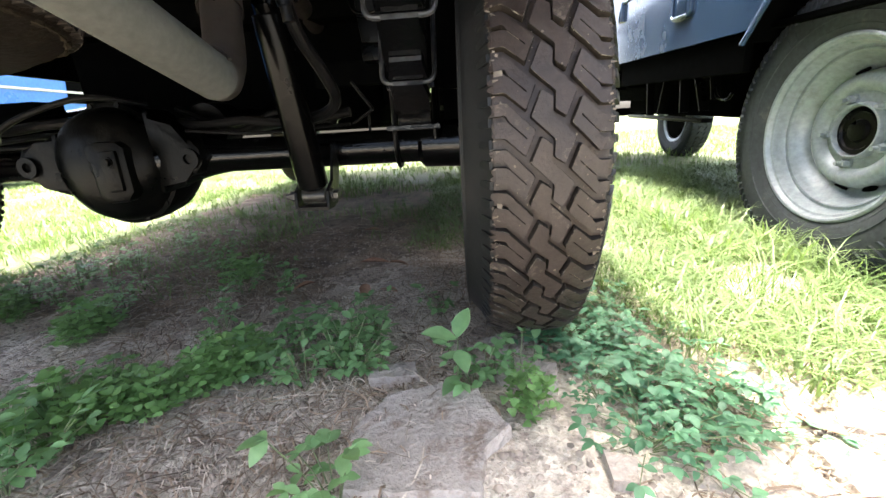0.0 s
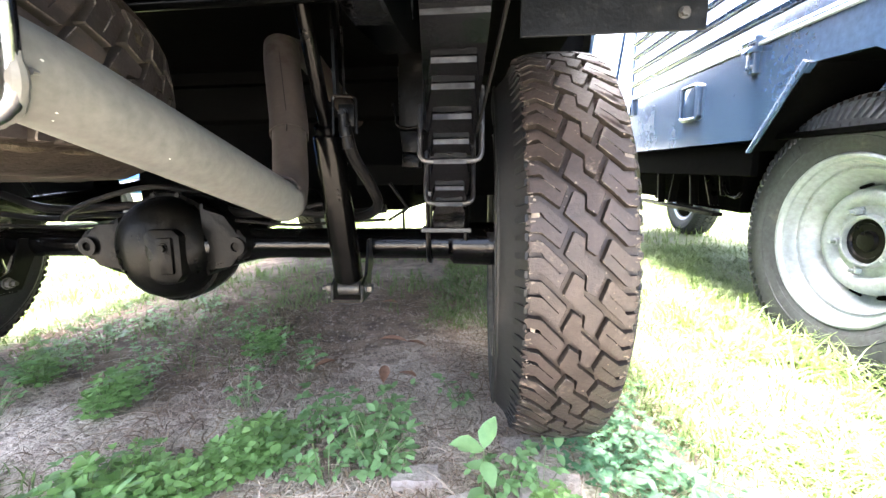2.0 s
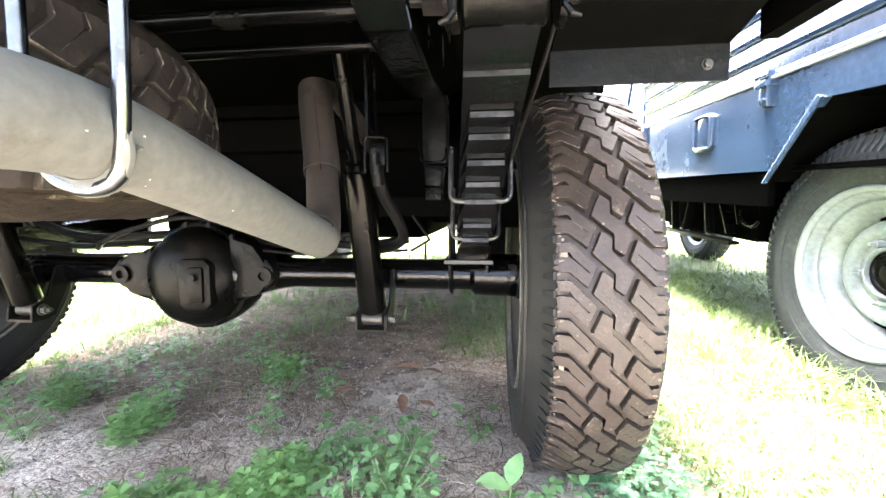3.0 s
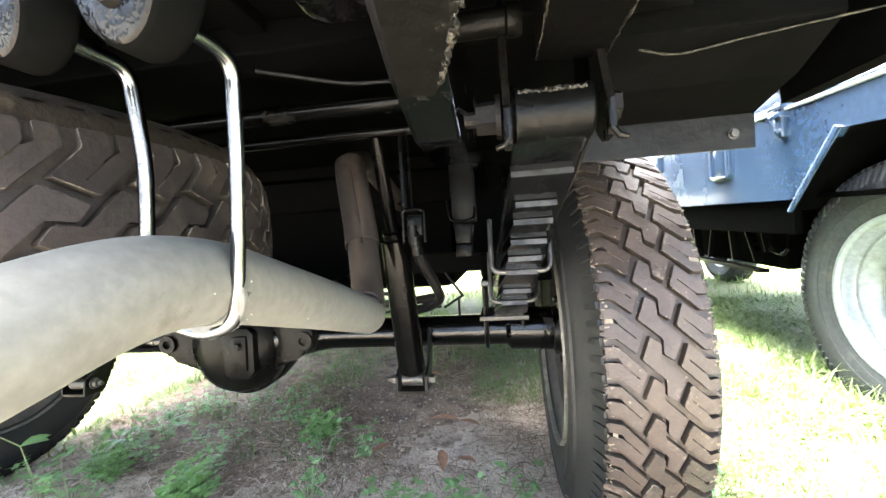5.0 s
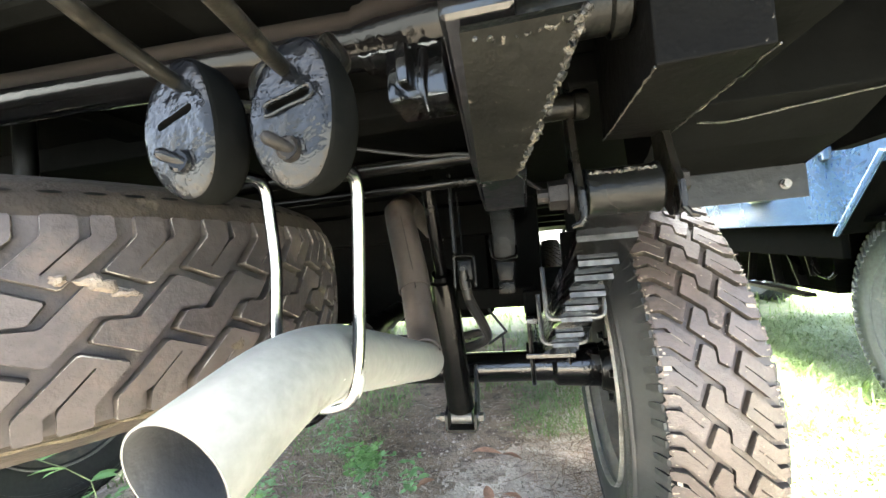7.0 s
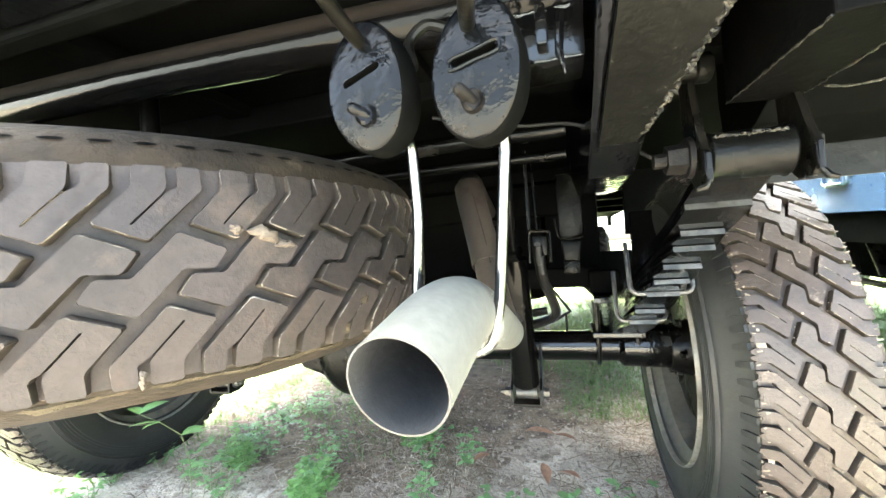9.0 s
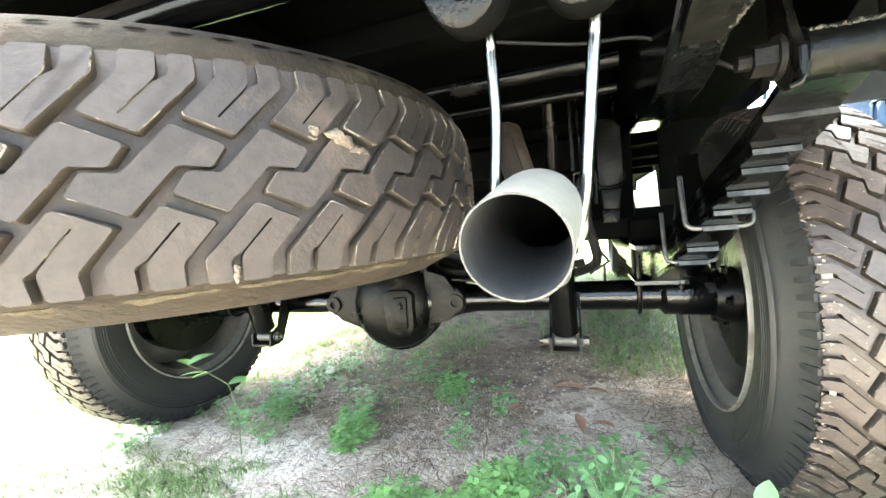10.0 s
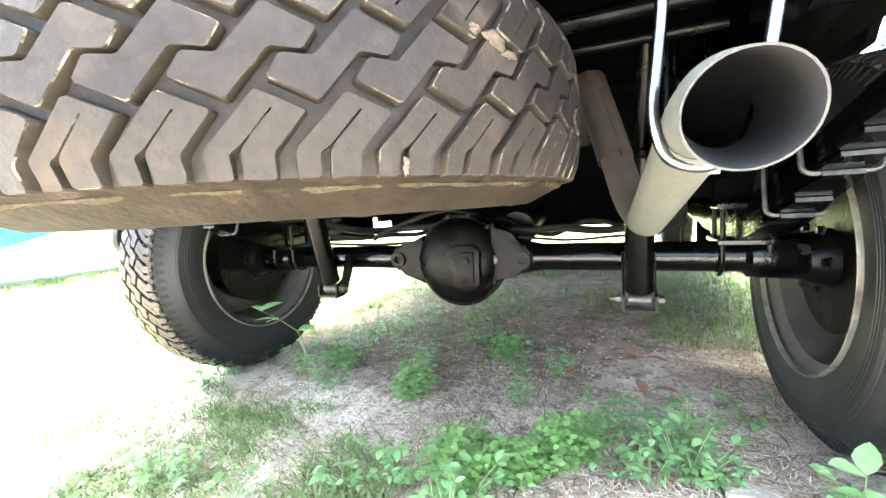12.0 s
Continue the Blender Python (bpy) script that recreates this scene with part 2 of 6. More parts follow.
def leaf_material(name, base, second, tint):
    m = material(name, base, second, 0.5, scale=9, fine=70, bump=0.15, island_tint=tint)
    nt = m.node_tree
    out = nt.nodes["Material Output"]
    bsdf = nt.nodes["Principled BSDF"]
    tr = nt.nodes.new("ShaderNodeBsdfTranslucent")
    tr.inputs["Color"].default_value = (base[0] * 1.9, base[1] * 1.8, base[2] * 1.2, 1)
    mx = nt.nodes.new("ShaderNodeMixShader")
    mx.inputs[0].default_value = 0.3
    nt.links.new(bsdf.outputs[0], mx.inputs[1])
    nt.links.new(tr.outputs[0], mx.inputs[2])
    nt.links.new(mx.outputs[0], out.inputs["Surface"])
    return m


CLOVER = leaf_material("bright_clover_leaf", (0.130, 0.245, 0.080), (0.205, 0.330, 0.120), 0.5)
WEED = leaf_material("green_weed_leaf", (0.145, 0.280, 0.115), (0.255, 0.390, 0.185), 0.5)
IVY = leaf_material("blue_green_creeper_leaf", (0.062, 0.165, 0.088), (0.115, 0.240, 0.128), 0.35)
GRASS = leaf_material("sunlit_grass_blade", (0.100, 0.160, 0.050), (0.180, 0.232, 0.096), 0.4)
STEM = material("green_stem", (0.09, 0.14, 0.05), (0.16, 0.17, 0.08), 0.6, scale=20, fine=90, bump=0.1)


# ---- mesh helpers ----
def part(name, bm, mat, parent=None, label="", smooth=True, angle=0.6):
    me = bpy.data.meshes.new(name)
    bmesh.ops.recalc_face_normals(bm, faces=bm.faces)
    if smooth:
        for f in bm.faces:
            f.smooth = True
        for e in bm.edges:
            if len(e.link_faces) == 2 and e.calc_face_angle(0) > angle:
                e.smooth = False
    bm.to_mesh(me)
    bm.free()
    for mm in (mat if isinstance(mat, (list, tuple)) else (mat,)):
        me.materials.append(mm)
    ob = new(name, me)
    if parent:
        ob.parent = parent
    if label:
        ob["label"] = label
    return ob


def quick(name, verts, faces, mat, parent=None, label="", smooth=False):
    """A mesh from lists, for many small pieces."""
    me = bpy.data.meshes.new(name)
    me.from_pydata(verts, [], faces)
    if smooth:
        me.polygons.foreach_set("use_smooth", [True] * len(me.polygons))
    me.materials.append(mat)
    ob = new(name, me)
    if parent:
        ob.parent = parent
    if label:
        ob["label"] = label
    return ob


def box(bm, x0, x1, y0, y1, z0, z1, bevel=0.0, m=None):
    vs = bmesh.ops.create_cube(bm, size=1.0)["verts"]
    for v in vs:
        v.co = Vector(((x0 + x1) / 2 + v.co.x * (x1 - x0), (y0 + y1) / 2 + v.co.y * (y1 - y0), (z0 + z1) / 2 + v.co.z * (z1 - z0)))
        if m:
            v.co = m @ v.co
    if bevel:
        es = list({e for v in vs for e in v.link_edges})
        bmesh.ops.bevel(bm, geom=es, offset=bevel, segments=2, affect="EDGES", profile=0.6)
    return bm


def prism(bm, poly, axis, a, b, bevel=0.0):
    """A polygon of two coordinates, drawn out along the third axis from a to b."""
    def at(p, h):
        q = list(p)
        q.insert(axis, h)
        return Vector(q)
    lo = [bm.verts.new(at(p, a)) for p in poly]
    hi = [bm.verts.new(at(p, b)) for p in poly]
    n = len(poly)
    fs = [bm.faces.new(lo), bm.faces.new(hi[::-1])]
    for i in range(n):
        fs.append(bm.faces.new((lo[i], hi[i], hi[(i + 1) % n], lo[(i + 1) % n])))
    if bevel:
        es = list({e for f in fs for e in f.edges})
        bmesh.ops.bevel(bm, geom=es, offset=bevel, segments=2, affect="EDGES", profile=0.6)
    return bm


def smooth_line(pts, steps=6):
    """A rounded line through the points."""
    p = [Vector(q) for q in pts]
    p = [p[0] * 2 - p[1]] + p + [p[-1] * 2 - p[-2]]
    out = []
    for i in range(1, len(p) - 2):
        for k in range(steps):
            t = k / steps
            a, b, c, d = p[i - 1], p[i], p[i + 1], p[i + 2]
            out.append(0.5 * ((2 * b) + (c - a) * t + (2 * a - 5 * b + 4 * c - d) * t * t + (3 * b - a - 3 * c + d) * t ** 3))
    out.append(p[-2])
    return out


def corner_line(pts, radius, steps=5):
    """A line of straight runs whose corners are rounded."""
    p = [Vector(q) for q in pts]
    out = [p[0]]
    for i in range(1, len(p) - 1):
        a, b, c = p[i - 1], p[i], p[i + 1]
        d = min(radius, (a - b).length * 0.45, (c - b).length * 0.45)
        s, e = b + (a - b).normalized() * d, b + (c - b).normalized() * d
        for k in range(steps + 1):
            t = k / steps
            out.append(s * (1 - t) ** 2 + b * 2 * t * (1 - t) + e * t * t)
    out.append(p[-1])
    return out


def tube(bm, line, r, seg=10, caps=True, wall=0.0, mat_in=0):
    """A round bar along a line; r is one number or one for each point. wall: an open pipe of that thickness."""
    line = [Vector(q) for q in line]
    n = len(line)
    rs = r if isinstance(r, (list, tuple)) else [r] * n
    side = None
    rings, inner = [], []
    for i, p in enumerate(line):
        d = (line[min(i + 1, n - 1)] - line[max(i - 1, 0)]).normalized()
        if side is None:
            side = d.cross(Vector((0, 0, 1)) if abs(d.z) < 0.9 else Vector((1, 0, 0))).normalized()
        else:
            side = (side - d * side.dot(d)).normalized()
        up = d.cross(side)
        ring = [side * math.cos(2 * math.pi * k / seg) + up * math.sin(2 * math.pi * k / seg) for k in range(seg)]
        rings.append([bm.verts.new(p + o * rs[i]) for o in ring])
        if wall:
            inner.append([bm.verts.new(p + o * (rs[i] - wall)) for o in ring])
    for i in range(n - 1):
        for k in range(seg):
            bm.faces.new((rings[i][k], rings[i][(k + 1) % seg], rings[i + 1][(k + 1) % seg], rings[i + 1][k]))
            if wall:
                f = bm.faces.new((inner[i][k], inner[i + 1][k], inner[i + 1][(k + 1) % seg], inner[i][(k + 1) % seg]))
                f.material_index = mat_in
    if wall:
        for e in (0, -1):
            for k in range(seg):
                bm.faces.new((rings[e][k], inner[e][k], inner[e][(k + 1) % seg], rings[e][(k + 1) % seg]))
    elif caps:
        bm.faces.new(rings[0][::-1])
        bm.faces.new(rings[-1])
    return bm


def revolve(bm, profile, seg=48, closed=False):
    """A profile of (x, radius) turned about the x axis."""
    rings = []
    for x, r in profile:
        rings.append([bm.verts.new((x, r * math.cos(2 * math.pi * k / seg), r * math.sin(2 * math.pi * k / seg))) for k in range(seg)])
    pairs = list(zip(rings, rings[1:])) + ([(rings[-1], rings[0])] if closed else [])
    for a, b in pairs:
        for k in range(seg):
            bm.faces.new((a[k], b[k], b[(k + 1) % seg], a[(k + 1) % seg]))
    return bm


def hexbolt(bm, m, r=0.009, h=0.007, stud=0.0):
    """A hexagon head along local z, with an optional stud end."""
    for rad, z0, z1, n in ((r * 1.35, 0, h * 0.25, 14), (r, h * 0.25, h * 1.25, 6)) + (((r * 0.5, h * 1.25, h * 1.25 + stud, 10),) if stud else ()):
        lo = [bm.verts.new(m @ Vector((rad * math.cos(2 * math.pi * k / n), rad * math.sin(2 * math.pi * k / n), z0))) for k in range(n)]
        hi = [bm.verts.new(m @ Vector((rad * 0.95 * math.cos(2 * math.pi * k / n), rad * 0.95 * math.sin(2 * math.pi * k / n), z1))) for k in range(n)]
        bm.faces.new(hi)
        bm.faces.new(lo[::-1])
        for k in range(n):
            bm.faces.new((lo[k], lo[(k + 1) % n], hi[(k + 1) % n], hi[k]))
    return bm


FACING = {"-y": pose(0, 0, 0, 90, 0, 0), "+y": pose(0, 0, 0, -90, 0, 0), "-x": pose(0, 0, 0, 0, -90, 0), "+x": pose(0, 0, 0, 0, 90, 0), "+z": pose(0, 0, 0), "-z": pose(0, 0, 0, 180, 0, 0)}


# ---- wheels ----
TYRE_R, TREAD_W, PITCHES = 0.378, 0.0715, 46


def tread_blocks(bm, radius, half, pitches, depth, flecks=0.0, slivers=0, teeth=False, specks=0):
    """Interlocking stepped centre blocks and notched, slanting shoulder lugs, all standing proud of the carcass."""
    step = 2 * math.pi * radius / pitches
    k_len, k_wide = step / 0.0516, half / 0.0755
    rnd = random.Random(5)

    def put(s, w, r):
        a = s * k_len / radius
        return Vector((w * k_wide, r * math.cos(a), r * math.sin(a)))

    def crown(w):
        return radius - 0.006 * (w / 0.0755) ** 2 - 0.004 * (w / 0.0755) ** 8

    # all three outlines lie about a block centre at (0.0865, 0)
    lug = [(0.0065, -0.0766), (0.0065, -0.0588), (0.0385, -0.0226), (0.0668, -0.0348), (0.0460, -0.0604), (0.0457, -0.0766), (0.0270, -0.0766), (0.0270, -0.0600), (0.0288, -0.0562),
           (0.0476, -0.0340), (0.0464, -0.0332), (0.0272, -0.0560), (0.0204, -0.0600), (0.0204, -0.0766)]
    other = [(0.173 - s, -w) for s, w in lug]
    half_centre = [(-0.0120, -0.0286), (0.0138, 0.0024), (0.0325, 0.0012), (0.0412, 0.0152)]
    centre = [(0.0865 + a, b) for a, b in half_centre] + [(0.0865 - a, -b) for a, b in half_centre]
    def rounded(poly, r):
        """The outline with its corners eased."""
        out = []
        n = len(poly)
        for i, b in enumerate(poly):
            a, c = poly[i - 1], poly[(i + 1) % n]
            la, lc = math.hypot(a[0] - b[0], a[1] - b[1]), math.hypot(c[0] - b[0], c[1] - b[1])
            d = min(r, la * 0.3, lc * 0.3)
            out += [(b[0] + (a[0] - b[0]) * d / la, b[1] + (a[1] - b[1]) * d / la), (b[0] + (c[0] - b[0]) * d / lc, b[1] + (c[1] - b[1]) * d / lc)]
        return out

    sipe = [(0.0288, -0.0562), (0.0476, -0.0340), (0.0464, -0.0332), (0.0272, -0.0560)]
    notch = [(0.0270, -0.0760), (0.0270, -0.0600), (0.0204, -0.0600), (0.0204, -0.0760)]
    kinds = [rounded(q, 0.0016) for q in (lug, other, centre)]
    for k in range(pitches):
        # dried mud lodged in some of the slits and notches
        for fill, chance in ((sipe, 0.45), (notch, 0.15)):
            for flip_side in (False, True):
                if rnd.random() < chance:
                    t0, t1 = (0, 1) if rnd.random() < 0.5 else (rnd.uniform(0, 0.4), rnd.uniform(0.6, 1))
                    q = [(fill[0][0] + (fill[1][0] - fill[0][0]) * t0, fill[0][1] + (fill[1][1] - fill[0][1]) * t0), (fill[0][0] + (fill[1][0] - fill[0][0]) * t1, fill[0][1] + (fill[1][1] - fill[0][1]) * t1),
                         (fill[3][0] + (fill[2][0] - fill[3][0]) * t1, fill[3][1] + (fill[2][1] - fill[3][1]) * t1), (fill[3][0] + (fill[2][0] - fill[3][0]) * t0, fill[3][1] + (fill[2][1] - fill[3][1]) * t0)]
                    if flip_side:
                        q = [(0.173 - a, -b) for a, b in q]
                    bm.faces.new([bm.verts.new(put(k * 0.0516 + a, b, crown(b) - 0.0018)) for a, b in q]).material_index = 3
        # torn slivers of rubber and mud along the shoulder edges
        for _ in range(slivers):
            side = -1 if rnd.random() < 0.65 else 1
            a0, wc, ln_, wd = k * 0.0516 + rnd.uniform(0, 0.0516), side * rnd.uniform(0.0700, 0.0785), rnd.uniform(0.0010, 0.0040), rnd.uniform(0.0006, 0.0020)
            tw = rnd.uniform(-0.6, 0.6)
            h = rnd.uniform(-0.001, 0.0008)
            q = [(-ln_, -wd), (ln_, -wd * 0.5), (ln_, wd * 0.5), (-ln_, wd)]
            vs = [bm.verts.new(put(a0 + x * math.sin(tw) + y * math.cos(tw), wc + (x * math.cos(tw) - y * math.sin(tw)), crown(min(abs(wc), 0.0755)) - (0.004 if abs(wc) > 0.0755 else 0) + h + (0.001 if x > 0 else 0))) for x, y in q]
            bm.faces.new(vs).material_index = 3
        # small dry specks stuck on the blocks
        for _ in range(specks):
            a0, wc, size = k * 0.0516 + rnd.uniform(0, 0.0516), rnd.uniform(-0.072, 0.072), 0.0006 + 0.0016 * rnd.random() ** 2
            rim = [bm.verts.new(put(a0 + size * rnd.uniform(0.6, 1.5) * math.cos(1.2566 * q), wc + size * rnd.uniform(0.6, 1.5) * math.sin(1.2566 * q), crown(wc) + 0.0002)) for q in range(5)]
            bm.faces.new(rim).material_index = 3
        # frayed teeth hanging over the shoulder edges
        for flip_side in (False, True) if teeth else ():
            for s0, s1 in ((0.0065, 0.0204), (0.0270, 0.0457)):
                n = rnd.choice((1, 2, 2, 3))
                cuts = [s0 + (s1 - s0) * q / n for q in range(n + 1)]
                for a0, a1 in zip(cuts, cuts[1:]):
                    reach, lean, thick = rnd.uniform(0.0010, 0.0075) * (0.3 if flip_side else 1.0), rnd.uniform(-0.003, 0.003), rnd.uniform(0.002, 0.005)
                    mid_s, span = (a0 + a1) / 2 + lean, (a1 - a0) * rnd.uniform(0.12, 0.3)
                    top_q = [(a0, 0.0740, 0.0004), (a1, 0.0740, 0.0004), (mid_s + span, 0.0766 + reach, -0.0016 - reach * 0.25), (mid_s - span, 0.0766 + reach * rnd.uniform(0.7, 1.0), -0.0016 - reach * 0.25)]
                    place = [(k * 0.0516 + (0.173 - a if flip_side else a), (w if flip_side else -w), crown(0.0755) + dz) for a, w, dz in top_q]
                    hi = [bm.verts.new(put(*p)) for p in place]
                    lo = [bm.verts.new(put(p[0], p[1], p[2] - thick * q)) for p, q in zip(place, (2.0, 2.0, 0.5, 0.5))]
                    bm.faces.new(hi)
                    for i in (1, 2, 3):
                        bm.faces.new((hi[i], hi[(i + 1) % 4], lo[(i + 1) % 4], lo[i])).material_index = 2 if i == 2 else 0
        if rnd.random() < flecks:
            ang, wc, size = rnd.uniform(0, 0.0516), rnd.uniform(-0.07, 0.07), rnd.uniform(0.003, 0.011)
            n, ph = 18, rnd.uniform(0, 6)
            out = [size * (0.75 + 0.22 * math.sin(2 * 6.283 * q / n + ph) + 0.14 * math.sin(3 * 6.283 * q / n + 2 * ph) + rnd.uniform(-0.06, 0.06)) for q in range(n)]
            rim = [bm.verts.new(put(k * 0.0516 + ang + out[q] * 1.3 * math.cos(6.283 * q / n), wc + out[q] * 0.7 * math.sin(6.283 * q / n), crown(wc) - 0.0006)) for q in range(n)]
            mid_v = bm.verts.new(put(k * 0.0516 + ang, wc, crown(wc) + 0.0006))
            for q in range(n):
                bm.faces.new((mid_v, rim[q], rim[(q + 1) % n])).material_index = 3
        for poly in kinds:
            cs, cw = sum(p[0] for p in poly) / len(poly), sum(p[1] for p in poly) / len(poly)
            ds, drop = k * 0.0516 + rnd.uniform(-0.0006, 0.0006), rnd.uniform(0, 0.0008)
            top = [bm.verts.new(put(ds + cs + (s - cs) * 0.995, cw + (w - cw) * (1.0 - rnd.uniform(0, 0.02)), crown(w) - drop)) for s, w in poly]
            mid = [bm.verts.new(put(ds + cs + (s - cs) * 1.015, cw + (w - cw) * (1.0 if abs(w) > 0.07 else 1.012), crown(w) - 0.0018)) for s, w in poly]
            low = [bm.verts.new(put(ds + cs + (s - cs) * 1.045, cw + (w - cw) * (1.09 if abs(w) > 0.07 else 1.04), crown(w) - depth - (0.016 if abs(w) > 0.07 else 0))) for s, w in poly]
            bm.faces.new(top)
            n = len(poly)
            for a, b, m in ((mid, top, 2), (low, mid, 6)):
                for i in range(n):
                    bm.faces.new((a[i], a[(i + 1) % n], b[(i + 1) % n], b[i])).material_index = 5 if m == 6 and min(abs(poly[i][1]), abs(poly[(i + 1) % n][1])) > 0.0755 else m
    return bm


def tyre(parent, wall_mat=SIDEWALL, name="tyre", label="", radius=TYRE_R, half=TREAD_W, inner=0.215, tread_mat=TREAD, edge_mat=EDGE, groove_mat=GROOVE, letters=False, pitches=PITCHES, deep=0.0115, bulge=0.030, outer=None, flat=False, flecks=0.0, slots=False, shoulder_mat=None, slivers=0, crest=False, teeth=False, specks=0, mud_mat=MUD):
    """One mesh: a carcass with bulging walls, shoulder ribs and tread blocks."""
    bm = bmesh.new()
    base = radius - deep
    w = half + bulge
    side = [(half * 1.0, base - 0.008), (half * 1.13, base - 0.022), (w * 0.985, base - 0.055), (w, base - 0.085), (w * 0.96, base - 0.115), (w * (0.93 if flat else 0.86), inner + 0.018), (w * (0.90 if flat else 0.78), inner + 0.004), (w * (0.85 if flat else 0.70), inner - 0.004)]
    w2 = half + (bulge if outer is None else outer)
    plain = [(half * 1.0, base - 0.008), (half * 1.13, base - 0.022), (w2 * 0.985, base - 0.055), (w2, base - 0.085), (w2 * 0.96, base - 0.115), (w2 * 0.86, inner + 0.018), (w2 * 0.78, inner + 0.004), (w2 * 0.70, inner - 0.004)]
    top = [(half * 1.0, base - 0.003), (half + 0.012, base - 0.007), (half + 0.024, base - 0.017), (half + 0.033, base - 0.036), (half + 0.036, base - 0.065), (half + 0.034, base - 0.10), (half + 0.02, inner + 0.018), (half + 0.01, inner + 0.004), (half, inner - 0.004)] if crest else plain
    profile = [(-x, r) for x, r in side[::-1]] + [(-half * 0.5, base - 0.002), (0, base), (half * 0.5, base - 0.002)] + top
    revolve(bm, profile, 96)
    for f in bm.faces:
        c = f.calc_center_median()
        f.material_index = 0 if abs(c.x) < half * 1.02 else 1
    tread_blocks(bm, radius, half, pitches, deep + 0.002, flecks, slivers, teeth, specks)
    bm.faces.ensure_lookup_table()
    # shoulder ribs running down the upper wall
    for k in range(0 if slots else PITCHES * 2):
        a0 = 2 * math.pi * k / (PITCHES * 2)
        for s in (-1, 1):
            vs = []
            reach = ((half * 1.05, base - 0.010, 1.0), (half * 1.16, base - 0.022, 1.0), (half * 1.24, base - 0.034, 0.6)) if teeth and s < 0 else ((half * 1.05, base - 0.012, 1.0), (half * 1.18, base - 0.030, 1.0), (half * 1.34, base - 0.058, 0.7))
            for x, r, d in reach:
                for da in (-0.014 * d, 0.014 * d):
                    vs.append((s * x, r, a0 + da))
            lift = 0.0018 if teeth and s < 0 else 0.0040
            pts = [bm.verts.new((x + s * lift, r * math.cos(a), r * math.sin(a))) for x, r, a in vs]
            bot = [bm.verts.new((x - s * 0.004, r * math.cos(a), r * math.sin(a))) for x, r, a in vs]
            for i in (0, 2):
                for q in ((pts[i], pts[i + 1], pts[i + 3], pts[i + 2]), (pts[i], pts[i + 2], bot[i + 2], bot[i]), (pts[i + 1], bot[i + 1], bot[i + 3], pts[i + 3])):
                    bm.faces.new(q).material_index = 1
            bm.faces.new((pts[0], bot[0], bot[1], pts[1])).material_index = 1
            bm.faces.new((pts[4], pts[5], bot[5], bot[4])).material_index = 1
    if teeth:
        # fine moulded lines round the inner wall
        for k in range(6):
            r, xx = base - 0.046 - 0.0065 * k, -w * (0.955 + 0.045 * min(1.0, (0.020 + 0.0065 * k) / 0.05))
            revolve(bm, [(xx + 0.002, r + 0.0016), (xx - 0.0004, r), (xx + 0.002, r - 0.0016)], 96)
            for f in bm.faces[-192:]:
                f.material_index = 1
    for r, s in ((base - 0.10, 1), (inner + 0.03, 1)) if teeth else ((base - 0.10, 1), (base - 0.10, -1), (inner + 0.03, 1), (inner + 0.03, -1)):
        xx = s * ((w2 if s > 0 else w) * (0.985 if r > 0.26 else 0.90))
        revolve(bm, [(xx - s * 0.003, r + 0.003), (xx + s * 0.002, r), (xx - s * 0.003, r - 0.003)], 96)
        for f in bm.faces[-192:]:
            f.material_index = 1
    if slots:
        # long dark slots moulded round both shoulders
        for k in range(PITCHES * 2):
            for s in (1,):
                rim = []
                for q in range(12):
                    a = 2 * math.pi * (k + 0.3) / (PITCHES * 2) + 0.019 * math.cos(6.283 * q / 12)
                    up = 0.0011 * math.sin(6.283 * q / 12)
                    r = base - (0.0105 if s > 0 else 0.0150) + up
                    x = s * ((half + 0.0178 if s > 0 else half * 1.062 + 0.0022) - up * (1.1 if s > 0 else 0.35))
                    rim.append(bm.verts.new((x, r * math.cos(a), r * math.sin(a))))
                bm.faces.new(rim).material_index = 4
    if letters:
        # moulded marks on the outer wall, plain bars
        for k in range(9):
            a = radians(94 - 5.2 * k)
            if k == 6:
                continue
            rr = base - 0.078
            hgt = 0.012
            q = [(-(w + 0.0015), rr + hgt, a + 0.022), (-(w + 0.0015), rr + hgt, a - 0.022), (-(w + 0.0015), rr - hgt, a - 0.022), (-(w + 0.0015), rr - hgt, a + 0.022)]
            f = bm.faces.new([bm.verts.new((x, r * math.cos(t), r * math.sin(t))) for x, r, t in q])
            f.material_index = 1
            ex = bmesh.ops.extrude_face_region(bm, geom=[f])
            for v in [g for g in ex["geom"] if isinstance(g, bmesh.types.BMVert)]:
                v.co.x += 0.008
    return part(name, bm, [tread_mat, wall_mat, edge_mat, mud_mat, UNDER, shoulder_mat or tread_mat, groove_mat], parent, label, angle=0.5)


